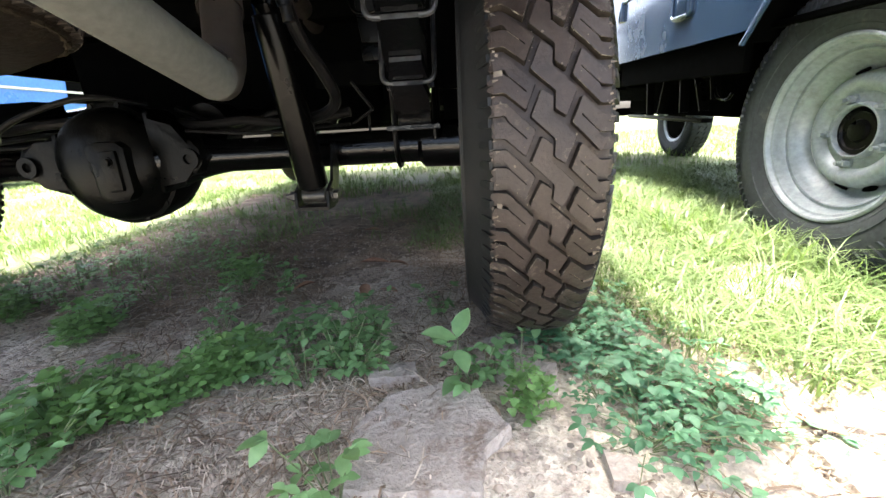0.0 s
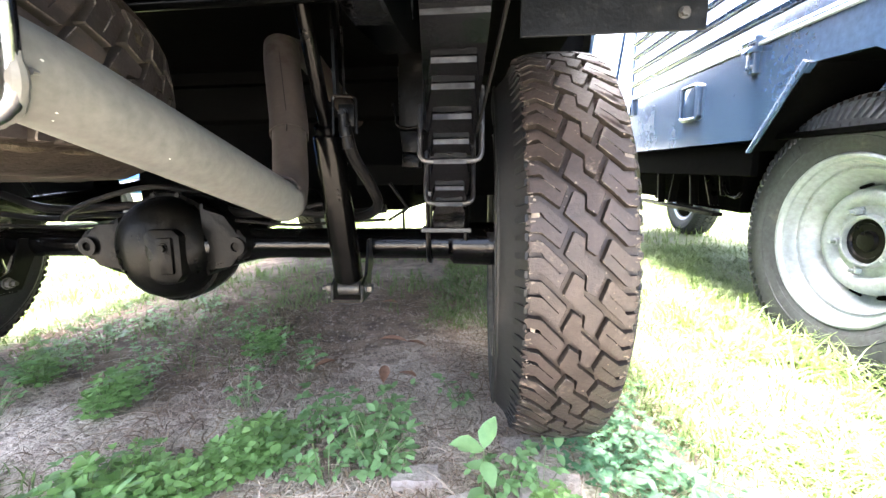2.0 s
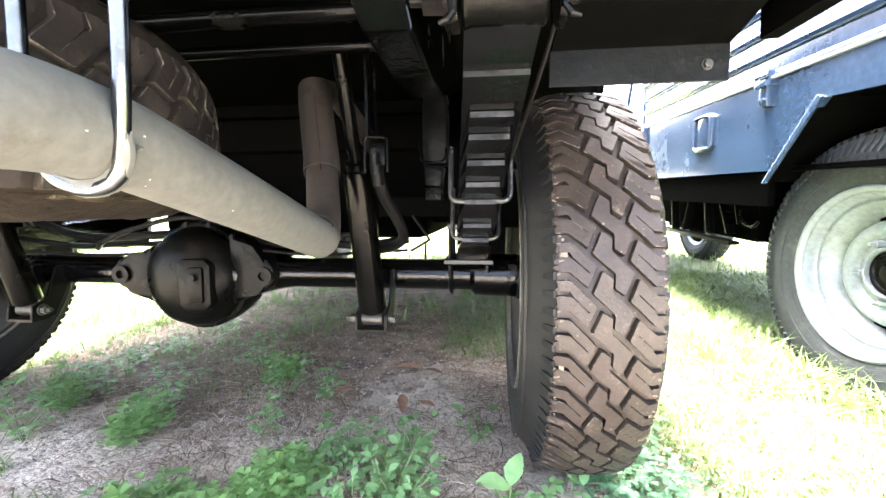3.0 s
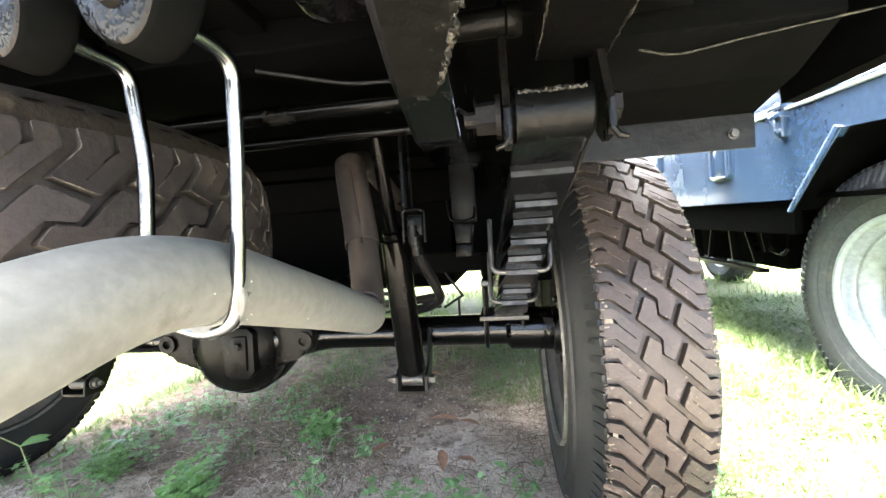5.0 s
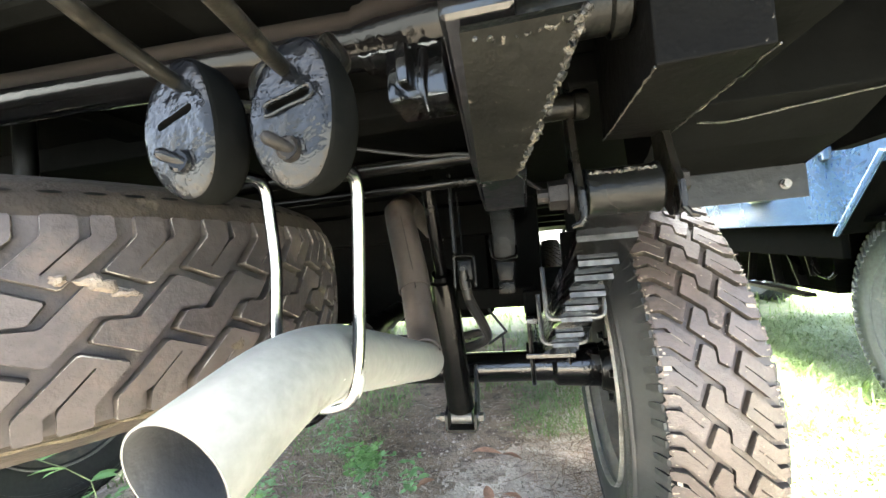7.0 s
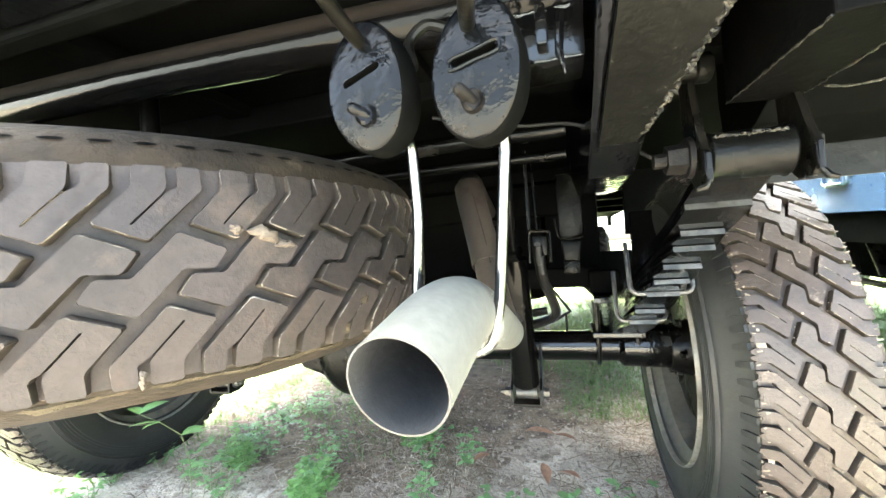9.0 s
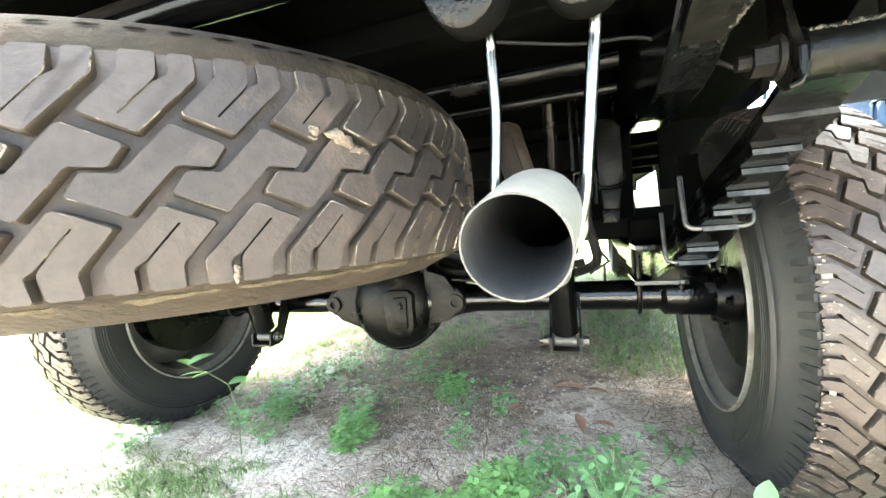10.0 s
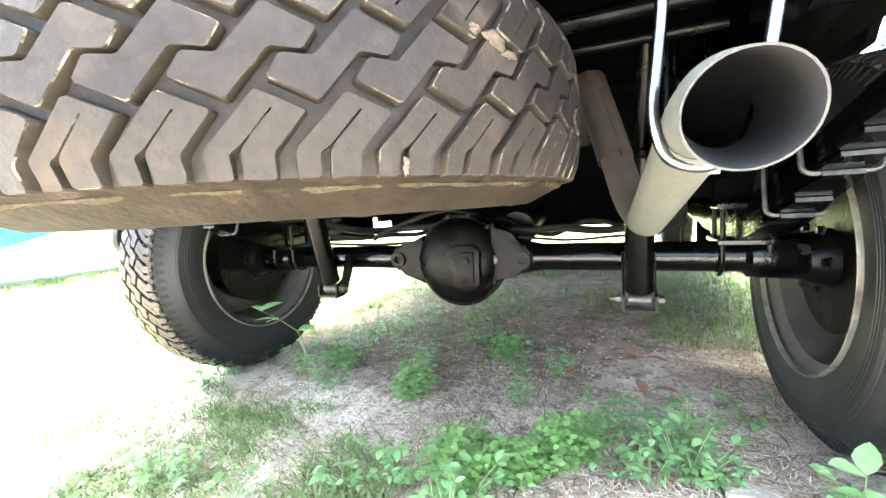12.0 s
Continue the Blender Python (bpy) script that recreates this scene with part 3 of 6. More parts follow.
def vehicle_wheel(parent, place, turn=0, rim_mat=RIMGREY):
    """A steel wheel with its tyre and brake drum; local +x is the outside of the vehicle."""
    bm = bmesh.new()
    revolve(bm, [(-0.090, 0.226), (-0.098, 0.233), (-0.094, 0.238), (-0.086, 0.228), (-0.078, 0.216), (-0.030, 0.206), (0.02, 0.200), (0.05, 0.206), (0.07, 0.212), (0.078, 0.228), (0.084, 0.235), (0.080, 0.226), (0.072, 0.204), (0.04, 0.192), (-0.03, 0.198), (-0.074, 0.208), (-0.082, 0.218)], 72, True)
    revolve(bm, [(0.040, 0.188), (0.022, 0.165), (0.018, 0.135), (0.038, 0.11), (0.030, 0.085), (0.030, 0.05), (0.034, 0.05), (0.036, 0.085), (0.044, 0.11), (0.024, 0.138), (0.028, 0.166), (0.046, 0.197)], 72)
    rim = part("wheel", bm, rim_mat, parent, "dusty steel wheel rim")
    rim.matrix_local = Matrix.Translation(place) @ pose(0, 0, 0, 0, 0, turn)
    bm = bmesh.new()
    revolve(bm, [(-0.090, 0.2345), (-0.1035, 0.2345), (-0.1060, 0.2330), (-0.1060, 0.2312), (-0.1030, 0.2300), (-0.090, 0.2295)], 80)
    part("rim_flange", bm, RIMEDGE, rim, "rim edge coloured pale for its highlight")
    rubber = tyre(rim, tread_mat=DUSTYTREAD, groove_mat=DUSTGROOVE, label="black tyre with dusty brown tread blocks", slivers=9, teeth=True, specks=7, mud_mat=PALEMUD, shoulder_mat=SIDEWALL, deep=0.0098, half=0.0672, bulge=0.041, outer=0.022, flat=True, inner=0.228)
    rubber.rotation_euler.x = -0.0378
    bm = bmesh.new()
    revolve(bm, [(0.030, 0.0), (0.030, 0.135), (0.020, 0.142), (-0.040, 0.142), (-0.044, 0.150), (-0.052, 0.150), (-0.054, 0.06), (-0.075, 0.055), (-0.095, 0.048), (-0.096, 0.0)], 48)
    for k in range(6):
        a = 2 * math.pi * k / 6
        hexbolt(bm, Matrix.Translation((-0.076, 0.068 * math.cos(a), 0.068 * math.sin(a))) @ FACING["-x"], 0.008, 0.008)
    part("brake_drum", bm, DUSTY, rim, "dusty black brake drum and backplate")
    for k in range(5):
        a = 2 * math.pi * k / 5 + 0.3
        bm = bmesh.new()
        hexbolt(bm, Matrix.Translation((0.045, 0.075 * math.cos(a), 0.075 * math.sin(a))) @ FACING["+x"], 0.011, 0.012)
        part("wheel_nut", bm, BOLT, rim)
    return rim


def thing(name, label, category, place=(0, 0, 0), group="", kind=""):
    ob = new(name)
    ob.location = place
    ob.empty_display_size = 0.1
    return tagged(ob, label, category, group, kind)


# ---- ground ----
def ground_height(x, y):
    """Nearly level trodden soil with a low rise behind the wheel and fine unevenness."""
    d = math.hypot(x, y - 0.8)
    h = 0.012 * noise.noise(Vector((x * 2.1, y * 2.1, 0.3))) + 0.006 * noise.noise(Vector((x * 7, y * 7, 1.7)))
    h += 0.003 * noise.noise(Vector((x * 22, y * 22, 4.0)))
    h += 0.022 * math.exp(-((x - 0.08) ** 2 / 0.05 + (y - 0.50) ** 2 / 0.03))
    dip = min(1.0, max(0.0, (x - 0.75) / 0.45))
    h -= 0.045 * dip * dip * (3 - 2 * dip)
    if d > 6:
        h *= max(0.0, 1 - (d - 6) / 20)
    return h


def graded(lo, hi, fine_lo, fine_hi, fine, growth):
    """Coordinates that are close together inside a stretch and spread out beyond it."""
    vals = list(np.arange(fine_lo, fine_hi + fine / 2, fine))
    s, v = fine, vals[0]
    while v > lo:
        s *= growth
        v -= s
        vals.insert(0, max(v, lo))
    s, v = fine, vals[-1]
    while v < hi:
        s *= growth
        v += s
        vals.append(min(v, hi))
    return [float(q) for q in vals]


gx, gy = graded(-900, 900, -1.7, 1.3, 0.02, 1.13), graded(-600, 900, 0.2, 2.4, 0.02, 1.13)
gverts = [(x, y, ground_height(x, y)) for y in gy for x in gx]
nx = len(gx)
gfaces = [(j * nx + i, j * nx + i + 1, (j + 1) * nx + i + 1, (j + 1) * nx + i) for j in range(len(gy) - 1) for i in range(nx - 1)]
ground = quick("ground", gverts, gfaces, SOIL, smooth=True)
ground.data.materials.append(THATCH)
ground.data.materials.append(SHADED_LITTER)
ground.data.materials.append(REARGROUND)
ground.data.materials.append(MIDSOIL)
for f in ground.data.polygons:
    cx, cy, _ = f.center
    wob = 0.10 * noise.noise(Vector((cx * 2.5, cy * 2.5, 8.0)))
    patch = noise.noise(Vector((cx * 3.0, cy * 3.0, 12.0))) + 0.5 * noise.noise(Vector((cx * 8, cy * 8, 2.0)))
    # added pale ground out of view, there only to be reflected
    if cy < -1.2 + wob:
        f.material_index = 3
    elif cx > 0.62 + wob + max(0.0, 0.9 - cy) * 0.6:
        f.material_index = 1 if patch > (-0.38 if cx < 1.3 and cy < 1.9 else -0.5) else 0
    elif cx < -1.45 - max(0.0, 0.9 - cy) + wob or cy > 3.2 + 2 * wob:
        f.material_index = 1
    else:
        # painted shade under the vehicle: darkest soil deep in, a half tone at its edge
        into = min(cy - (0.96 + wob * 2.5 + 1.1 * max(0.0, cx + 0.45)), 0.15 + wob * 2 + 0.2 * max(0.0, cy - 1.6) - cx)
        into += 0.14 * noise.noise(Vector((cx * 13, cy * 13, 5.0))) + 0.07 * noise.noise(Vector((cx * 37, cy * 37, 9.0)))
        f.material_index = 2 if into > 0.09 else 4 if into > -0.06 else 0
tagged(ground, "dry pinkish-brown trodden soil with patches of weeds and grass", "ground", kind="structure")

# ---- the off-road vehicle, seen from under its tail ----
MID = -0.575
AXLE_Y, AXLE_Z = 0.955, 0.385
vehicle = thing("off_road_vehicle", "black off-road vehicle, leaf-sprung, with spare wheel and tailpipe underneath", "vehicle")


def mirror_x(x):
    return 2 * MID - x


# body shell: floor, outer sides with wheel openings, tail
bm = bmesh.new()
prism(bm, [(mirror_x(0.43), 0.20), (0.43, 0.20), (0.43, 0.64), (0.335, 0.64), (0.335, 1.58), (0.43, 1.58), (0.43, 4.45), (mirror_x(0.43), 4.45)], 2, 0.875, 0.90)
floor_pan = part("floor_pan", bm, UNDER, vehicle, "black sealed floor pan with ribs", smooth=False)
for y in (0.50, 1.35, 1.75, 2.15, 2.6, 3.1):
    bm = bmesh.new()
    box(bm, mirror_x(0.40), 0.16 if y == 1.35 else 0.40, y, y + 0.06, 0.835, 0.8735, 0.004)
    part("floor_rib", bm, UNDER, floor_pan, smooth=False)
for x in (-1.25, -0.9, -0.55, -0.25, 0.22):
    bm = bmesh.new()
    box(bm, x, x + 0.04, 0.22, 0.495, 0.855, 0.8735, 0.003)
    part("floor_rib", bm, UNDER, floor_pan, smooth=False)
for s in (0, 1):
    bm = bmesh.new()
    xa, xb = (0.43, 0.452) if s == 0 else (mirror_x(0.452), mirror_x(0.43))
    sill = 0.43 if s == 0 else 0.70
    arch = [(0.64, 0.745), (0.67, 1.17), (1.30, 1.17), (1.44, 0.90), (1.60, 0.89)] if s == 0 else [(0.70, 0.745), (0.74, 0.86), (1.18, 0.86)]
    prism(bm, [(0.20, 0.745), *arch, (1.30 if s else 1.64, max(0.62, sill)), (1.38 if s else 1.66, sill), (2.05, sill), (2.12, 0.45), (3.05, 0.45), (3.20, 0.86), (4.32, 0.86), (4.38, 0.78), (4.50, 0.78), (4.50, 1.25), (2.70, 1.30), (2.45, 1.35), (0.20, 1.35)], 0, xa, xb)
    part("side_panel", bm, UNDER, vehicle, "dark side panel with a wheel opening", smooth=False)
# the unseen bonnet is overlong, to keep sun off the ground ahead
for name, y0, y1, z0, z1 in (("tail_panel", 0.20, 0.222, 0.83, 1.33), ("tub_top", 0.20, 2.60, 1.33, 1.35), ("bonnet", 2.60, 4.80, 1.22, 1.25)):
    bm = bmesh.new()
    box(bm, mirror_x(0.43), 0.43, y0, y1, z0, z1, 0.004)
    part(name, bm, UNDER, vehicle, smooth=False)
# added black panels that block bright daylight gaps round the wheels
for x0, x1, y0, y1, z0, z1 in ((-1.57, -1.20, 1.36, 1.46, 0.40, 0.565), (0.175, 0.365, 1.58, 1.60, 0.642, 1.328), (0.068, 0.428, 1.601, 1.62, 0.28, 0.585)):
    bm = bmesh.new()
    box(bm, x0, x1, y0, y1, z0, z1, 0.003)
    part("mud_guard", bm, UNDER, vehicle, "black panel added to block a bright gap", smooth=False)
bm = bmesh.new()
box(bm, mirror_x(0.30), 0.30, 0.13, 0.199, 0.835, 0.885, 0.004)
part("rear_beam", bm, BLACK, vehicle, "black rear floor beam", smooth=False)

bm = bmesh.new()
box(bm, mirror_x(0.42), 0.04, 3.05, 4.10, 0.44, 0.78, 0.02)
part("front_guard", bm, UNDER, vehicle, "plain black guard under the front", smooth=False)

# body outrigger and its flange on the right and on the left
for s in (0, 1):
    f = (lambda x: x) if s == 0 else mirror_x
    xs = sorted((f(0.165), f(0.372)))
    bm = bmesh.new()
    prism(bm, [(0.600, 0.726), (0.604, 0.726), (0.606, 0.727), (0.62, 0.80), (0.62, 0.874), (0.46, 0.874), (0.455, 0.776), (0.520, 0.745), (0.600, 0.728)], 0, xs[0], xs[1], 0.002)
    rig = part("outrigger", bm, UNDER, vehicle, "dusty black body outrigger with a bolted flange", smooth=False)
    bm = bmesh.new()
    box(bm, *sorted((f(0.163), f(0.374))), 0.5985, 0.6025, 0.684, 0.7275, 0.0012)
    part("flange", bm, SHEENFLANGE, rig, smooth=False)
    bm = bmesh.new()
    hexbolt(bm, Matrix.Translation((f(0.348), 0.5975, 0.703)) @ FACING["-y"], 0.0052, 0.004)
    part("bolt", bm, BOLT, rig)
    bm = bmesh.new()
    prism(bm, [(f(0.090), 0.386), (f(0.0905), 0.240), (f(0.147), 0.236), (f(0.146), 0.398)], 2, 0.7365, 0.874, 0.0015)
    hanger = part("spring_hanger", bm, SPECKED, vehicle, "black welded box-section spring hanger", smooth=False)
    bm = bmesh.new()
    prism(bm, [(f(0.1475), 0.398), (f(0.1485), 0.236), (f(0.235), 0.300), (f(0.235), 0.440), (f(0.150), 0.440)], 2, 0.790, 0.874, 0.002)
    part("gusset", bm, UNDER, hanger, smooth=False)
    bm = bmesh.new()
    tube(bm, smooth_line([(f(0.184), 0.428, 0.752), (f(0.236), 0.470, 0.7605), (f(0.30), 0.462, 0.766), (f(0.428), 0.450, 0.776)], 8), [0.0008 + 0.0006 * abs(math.sin(k * 2.3)) for k in range(25)], 6)
    part("sealer_seam", bm, WELD, vehicle, "ragged sealer seam")
    for k, (p0, p1) in enumerate((((0.1465, 0.397), (0.1475, 0.237)), ((0.0900, 0.385), (0.0905, 0.242)))):
        bm = bmesh.new()
        r = random.Random(70 + k)
        a, b = Vector((f(p0[0]), p0[1], 0.7362)), Vector((f(p1[0]), p1[1], 0.7362))
        tube(bm, [a.lerp(b, q / 40) + Vector((r.uniform(-1, 1), 0, r.uniform(-1, 1))) * 0.0006 for q in range(41)], [r.uniform(0.0002, 0.0010) * (1 if r.random() < 0.7 else 1.7) for _ in range(41)], 6)
        part("edge_seam", bm, WELD, hanger, "thin broken pale line along the edge")

# chassis rails with welded, tapered tail plates
for s in (0, 1):
    f = (lambda x: x) if s == 0 else mirror_x
    bm = bmesh.new()
    xs = sorted((f(-0.026), f(0.020)))
    prism(bm, [(0.236, 0.786), (0.352, 0.7195), (0.43, 0.690), (0.56, 0.690), (0.69, 0.700), (1.0, 0.80), (1.5, 0.74), (3.9, 0.66), (3.9, 0.78), (1.5, 0.855), (0.236, 0.874)], 0, xs[0], xs[1], 0.004)
    rail = part("chassis_rail", bm, BLACK, vehicle, "glossy black chassis rail", smooth=False)

    def slope(x, r, lift=0.0):
        """A place on the rail's sloping tail: r metres up it, lift metres proud of it."""
        return Vector((f(x), 0.351 - 0.866 * r - 0.5 * lift, 0.7155 + 0.5 * r - 0.866 * lift))
    bm = bmesh.new()
    outline = [(-0.0200, -0.006), (0.0085, -0.006), (0.0140, 0.002), (0.0300, 0.045), (0.0410, 0.078), (0.0500, 0.108), (0.0580, 0.128), (-0.0140, 0.128), (-0.0175, 0.06)]
    faces = [[bm.verts.new(slope(x, r, h)) for x, r in outline] for h in (0.0, 0.007)]
    bm.faces.new(faces[0]), bm.faces.new(faces[1][::-1])
    for k in range(len(outline)):
        q = (k + 1) % len(outline)
        bm.faces.new((faces[0][k], faces[1][k], faces[1][q], faces[0][q]))
    part("tail_plate", bm, PLATE, rail, "tapered black plate with rough welds", smooth=False)
    rnd = random.Random(9 + s)
    for pts, thick in (([(0.0580, 0.128), (0.0500, 0.108), (0.0410, 0.078), (0.0300, 0.045), (0.0140, 0.004)], 0.0024), ([(-0.012, 0.124), (0.020, 0.119), (0.054, 0.125)], 0.0016)):
        bm = bmesh.new()
        edge = smooth_line([slope(x, r, 0.005) for x, r in pts], 46 if thick > 0.002 else 30)
        tube(bm, [p + Vector((rnd.uniform(-1, 1), rnd.uniform(-1, 1), rnd.uniform(-1, 1))) * 0.0024 for p in edge], [thick * (0.45 + 0.15 * math.sin(k * 0.9) + rnd.uniform(0, 0.95)) for k in range(len(edge))], 8)
        part("weld_bead", bm, WELD, rail, "lumpy weld bead")
    # pin below and stay tube above, between rail and spring hanger
    for y, z, x1, r in ((0.385, 0.772, 0.080, 0.0115), (0.268, 0.790, 0.089, 0.0165)):
        bm = bmesh.new()
        tube(bm, [(f(0.018), y, z), (f(x1), y, z)], r, 18)
        tube(bm, [(f(x1 - 0.014), y, z), (f(x1 - 0.012), y, z), (f(x1 - 0.003), y, z), (f(x1), y, z)], [r, r * 1.18, r * 1.18, r], 18)
        part("stay_tube", bm, PLATE, rail)

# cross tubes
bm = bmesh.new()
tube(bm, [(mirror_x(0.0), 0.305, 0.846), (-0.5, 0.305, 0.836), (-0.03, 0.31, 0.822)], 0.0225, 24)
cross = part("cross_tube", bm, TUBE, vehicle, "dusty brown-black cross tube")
bm = bmesh.new()
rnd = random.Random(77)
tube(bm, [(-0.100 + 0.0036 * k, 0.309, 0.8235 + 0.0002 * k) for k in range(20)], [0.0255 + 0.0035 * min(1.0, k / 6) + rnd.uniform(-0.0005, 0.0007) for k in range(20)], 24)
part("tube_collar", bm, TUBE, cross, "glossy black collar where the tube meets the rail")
bm = bmesh.new()
box(bm, -0.078, -0.031, 0.290, 0.338, 0.762, 0.806, 0.004)
box(bm, -0.066, -0.058, 0.276, 0.289, 0.770, 0.800, 0.002)
tube(bm, [(-0.048, 0.286, 0.795), (-0.050, 0.284, 0.768), (-0.047, 0.288, 0.750)], [0.004, 0.003, 0.001], 8)
part("tube_bracket", bm, BLACK, cross, "glossy black bracket under the tube end")
bm = bmesh.new()
tube(bm, [(-0.098 + 0.0034 * k, 0.291 + rnd.uniform(-0.001, 0.001), 0.8015 + rnd.uniform(-0.001, 0.001)) for k in range(20)], [rnd.uniform(0.0008, 0.0024) for _ in range(20)], 8)
part("weld_bead", bm, BLACK, cross, "shiny painted weld bead")
bm = bmesh.new()
tube(bm, [(mirror_x(-0.04), 0.62, 0.80), (-0.04, 0.62, 0.80)], 0.014, 16)
tube(bm, [(mirror_x(-0.04), 0.66, 0.77), (-0.04, 0.66, 0.77)], 0.009, 12)
part("cross_tube", bm, SATIN, vehicle)
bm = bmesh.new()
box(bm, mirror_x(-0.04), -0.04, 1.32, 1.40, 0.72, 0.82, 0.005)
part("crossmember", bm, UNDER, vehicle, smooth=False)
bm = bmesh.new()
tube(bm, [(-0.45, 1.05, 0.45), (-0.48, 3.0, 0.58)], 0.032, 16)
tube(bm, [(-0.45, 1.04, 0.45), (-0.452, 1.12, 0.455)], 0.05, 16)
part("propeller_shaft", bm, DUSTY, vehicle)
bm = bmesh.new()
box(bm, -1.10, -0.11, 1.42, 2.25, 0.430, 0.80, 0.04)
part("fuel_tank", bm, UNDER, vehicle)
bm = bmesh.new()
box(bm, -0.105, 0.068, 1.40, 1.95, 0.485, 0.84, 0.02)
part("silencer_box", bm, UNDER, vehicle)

# rear axle
bm = bmesh.new()
prof = [(-1.30, 0.0), (-1.30, 0.044), (-1.20, 0.044), (-1.19, 0.034), (-0.79, 0.034), (-0.75, 0.040), (-0.70, 0.055), (-0.665, 0.075), (-0.60, 0.082), (-0.56, 0.082), (-0.50, 0.075), (-0.46, 0.055), (-0.40, 0.040), (-0.36, 0.034), (0.05, 0.034), (0.06, 0.045), (0.15, 0.048), (0.155, 0.0)]
revolve(bm, prof, 32)
axle = part("rear_axle", bm, BLACK, vehicle, "black rear axle with a rounded differential")
axle.location = (0, AXLE_Y, AXLE_Z)
# differential cover
bm = bmesh.new()
DX = -0.582
seg, rings = 40, []
for y, r in ((0.11, 0.10), (0.06, 0.124), (0.02, 0.130), (-0.016, 0.131), (-0.030, 0.130), (-0.032, 0.122), (-0.050, 0.119), (-0.072, 0.108), (-0.088, 0.088), (-0.096, 0.055), (-0.098, 0.0)):
    ring = []
    for k in range(seg):
        a = 2 * math.pi * k / seg
        rz = r * (0.98 if math.sin(a) < 0 else 0.93)
        ring.append(bm.verts.new((DX + r * 0.93 * math.cos(a), y, rz * math.sin(a) - 0.004)))
    rings.append(ring)
for a, b in zip(rings, rings[1:]):
    for k in range(seg):
        bm.faces.new((a[k], b[k], b[(k + 1) % seg], a[(k + 1) % seg]))
cover = part("differential_cover", bm, CASTING, axle, "dusty black domed differential cover")
bm = bmesh.new()
prism(bm, [(DX - 0.002, 0.030), (DX + 0.010, 0.042), (DX + 0.066, 0.042), (DX + 0.080, 0.028), (DX + 0.078, -0.055), (DX + 0.062, -0.074), (DX + 0.020, -0.076), (DX + 0.004, -0.060)], 1, -0.106, -0.05, 0.008)
prism(bm, [(DX + 0.030, 0.024), (DX + 0.066, 0.026), (DX + 0.064, -0.052), (DX + 0.034, -0.054)], 1, -0.113, -0.100, 0.005)
hexbolt(bm, Matrix.Translation((DX + 0.048, -0.113, 0.004)) @ FACING["-y"], 0.008, 0.006)
part("filler_boss", bm, CASTING, axle)
for k in range(12):
    a = 2 * math.pi * (k + 0.5) / 12
    bm = bmesh.new()
    hexbolt(bm, Matrix.Translation((DX + 0.113 * math.cos(a), -0.027, 0.12 * math.sin(a) - 0.004)) @ FACING["-y"], 0.006, 0.006)
    part("cover_bolt", bm, CASTING, axle)
for s, x in ((-1, -0.755), (1, -0.407)):
    bm = bmesh.new()
    inner_x = DX + s * 0.095
    prism(bm, [(inner_x, -0.070), (x - s * 0.022, -0.034), (x + s * 0.006, -0.032), (x + s * 0.022, -0.012), (x + s * 0.022, 0.018), (x + s * 0.008, 0.036), (x - s * 0.030, 0.038 if s < 0 else 0.058), (inner_x, 0.068 if s < 0 else 0.104)][::s], 1, -0.060, 0.020, 0.010)
    ring = [(-0.012, 0.010), (-0.012, 0.021), (0.014, 0.021), (0.014, 0.010)]
    vs = [[bm.verts.new((x + r * math.cos(2 * math.pi * k / 20), -0.055 + yy, r * math.sin(2 * math.pi * k / 20))) for k in range(20)] for yy, r in ring]
    for a, b in zip(vs, vs[1:] + vs[:1]):
        for k in range(20):
            bm.faces.new((a[k], b[k], b[(k + 1) % 20], a[(k + 1) % 20]))
    part("axle_lug", bm, CASTING, axle, "black lug with a round eye")

# leaf springs
SPRING = [(0.365, 0.700), (0.42, 0.672), (0.469, 0.648), (0.545, 0.618), (0.63, 0.588), (0.745, 0.541), (0.85, 0.505), (0.955, 0.484), (1.08, 0.487), (1.25, 0.505), (1.45, 0.54), (1.62, 0.575)]
ENDS = [0.440, 0.481, 0.508, 0.547, 0.590, 0.632, 0.700, 0.745]


def spring_point(y, drop):
    for (a, za), (b, zb) in zip(SPRING, SPRING[1:]):
        if a <= y <= b:
            t = (y - a) / (b - a)
            z = za + (zb - za) * t
            slope = (zb - za) / (b - a)
            n = Vector((0, slope, -1)).normalized()
            return Vector((0.1 - 0.09 * (y - 0.38), y, z)) + n * drop
    return Vector((0.1 - 0.09 * (y - 0.38), y, SPRING[-1][1]))


def leaf_bar(y0, y1, drop, thick, width, tip):
    bm = bmesh.new()
    n = 22
    rows = []
    for i in range(n + 1):
        y = y0 + (y1 - y0) * (i / n) ** 1.2
        d = (y - y0)
        w = width * (tip + (1 - tip) * min(1.0, d / 0.05)) if tip < 1 else width
        d2 = (y1 - y)
        if tip < 1 and d2 < 0.05:
            w = width * (tip + (1 - tip) * d2 / 0.05)
        c, c2 = spring_point(y, drop), spring_point(y, drop + thick)
        rows.append([bm.verts.new(p + Vector((q * w / 2, 0, 0))) for p, q in ((c, -1), (c, 1), (c2, 1), (c2, -1))])
    for a, b in zip(rows, rows[1:]):
        for k in range(4):
            bm.faces.new((a[k], a[(k + 1) % 4], b[(k + 1) % 4], b[k]))
    for r in (rows[0], rows[-1]):
        f = bm.faces.new(r if r is rows[0] else r[::-1])
        f.material_index = 1
    return bm


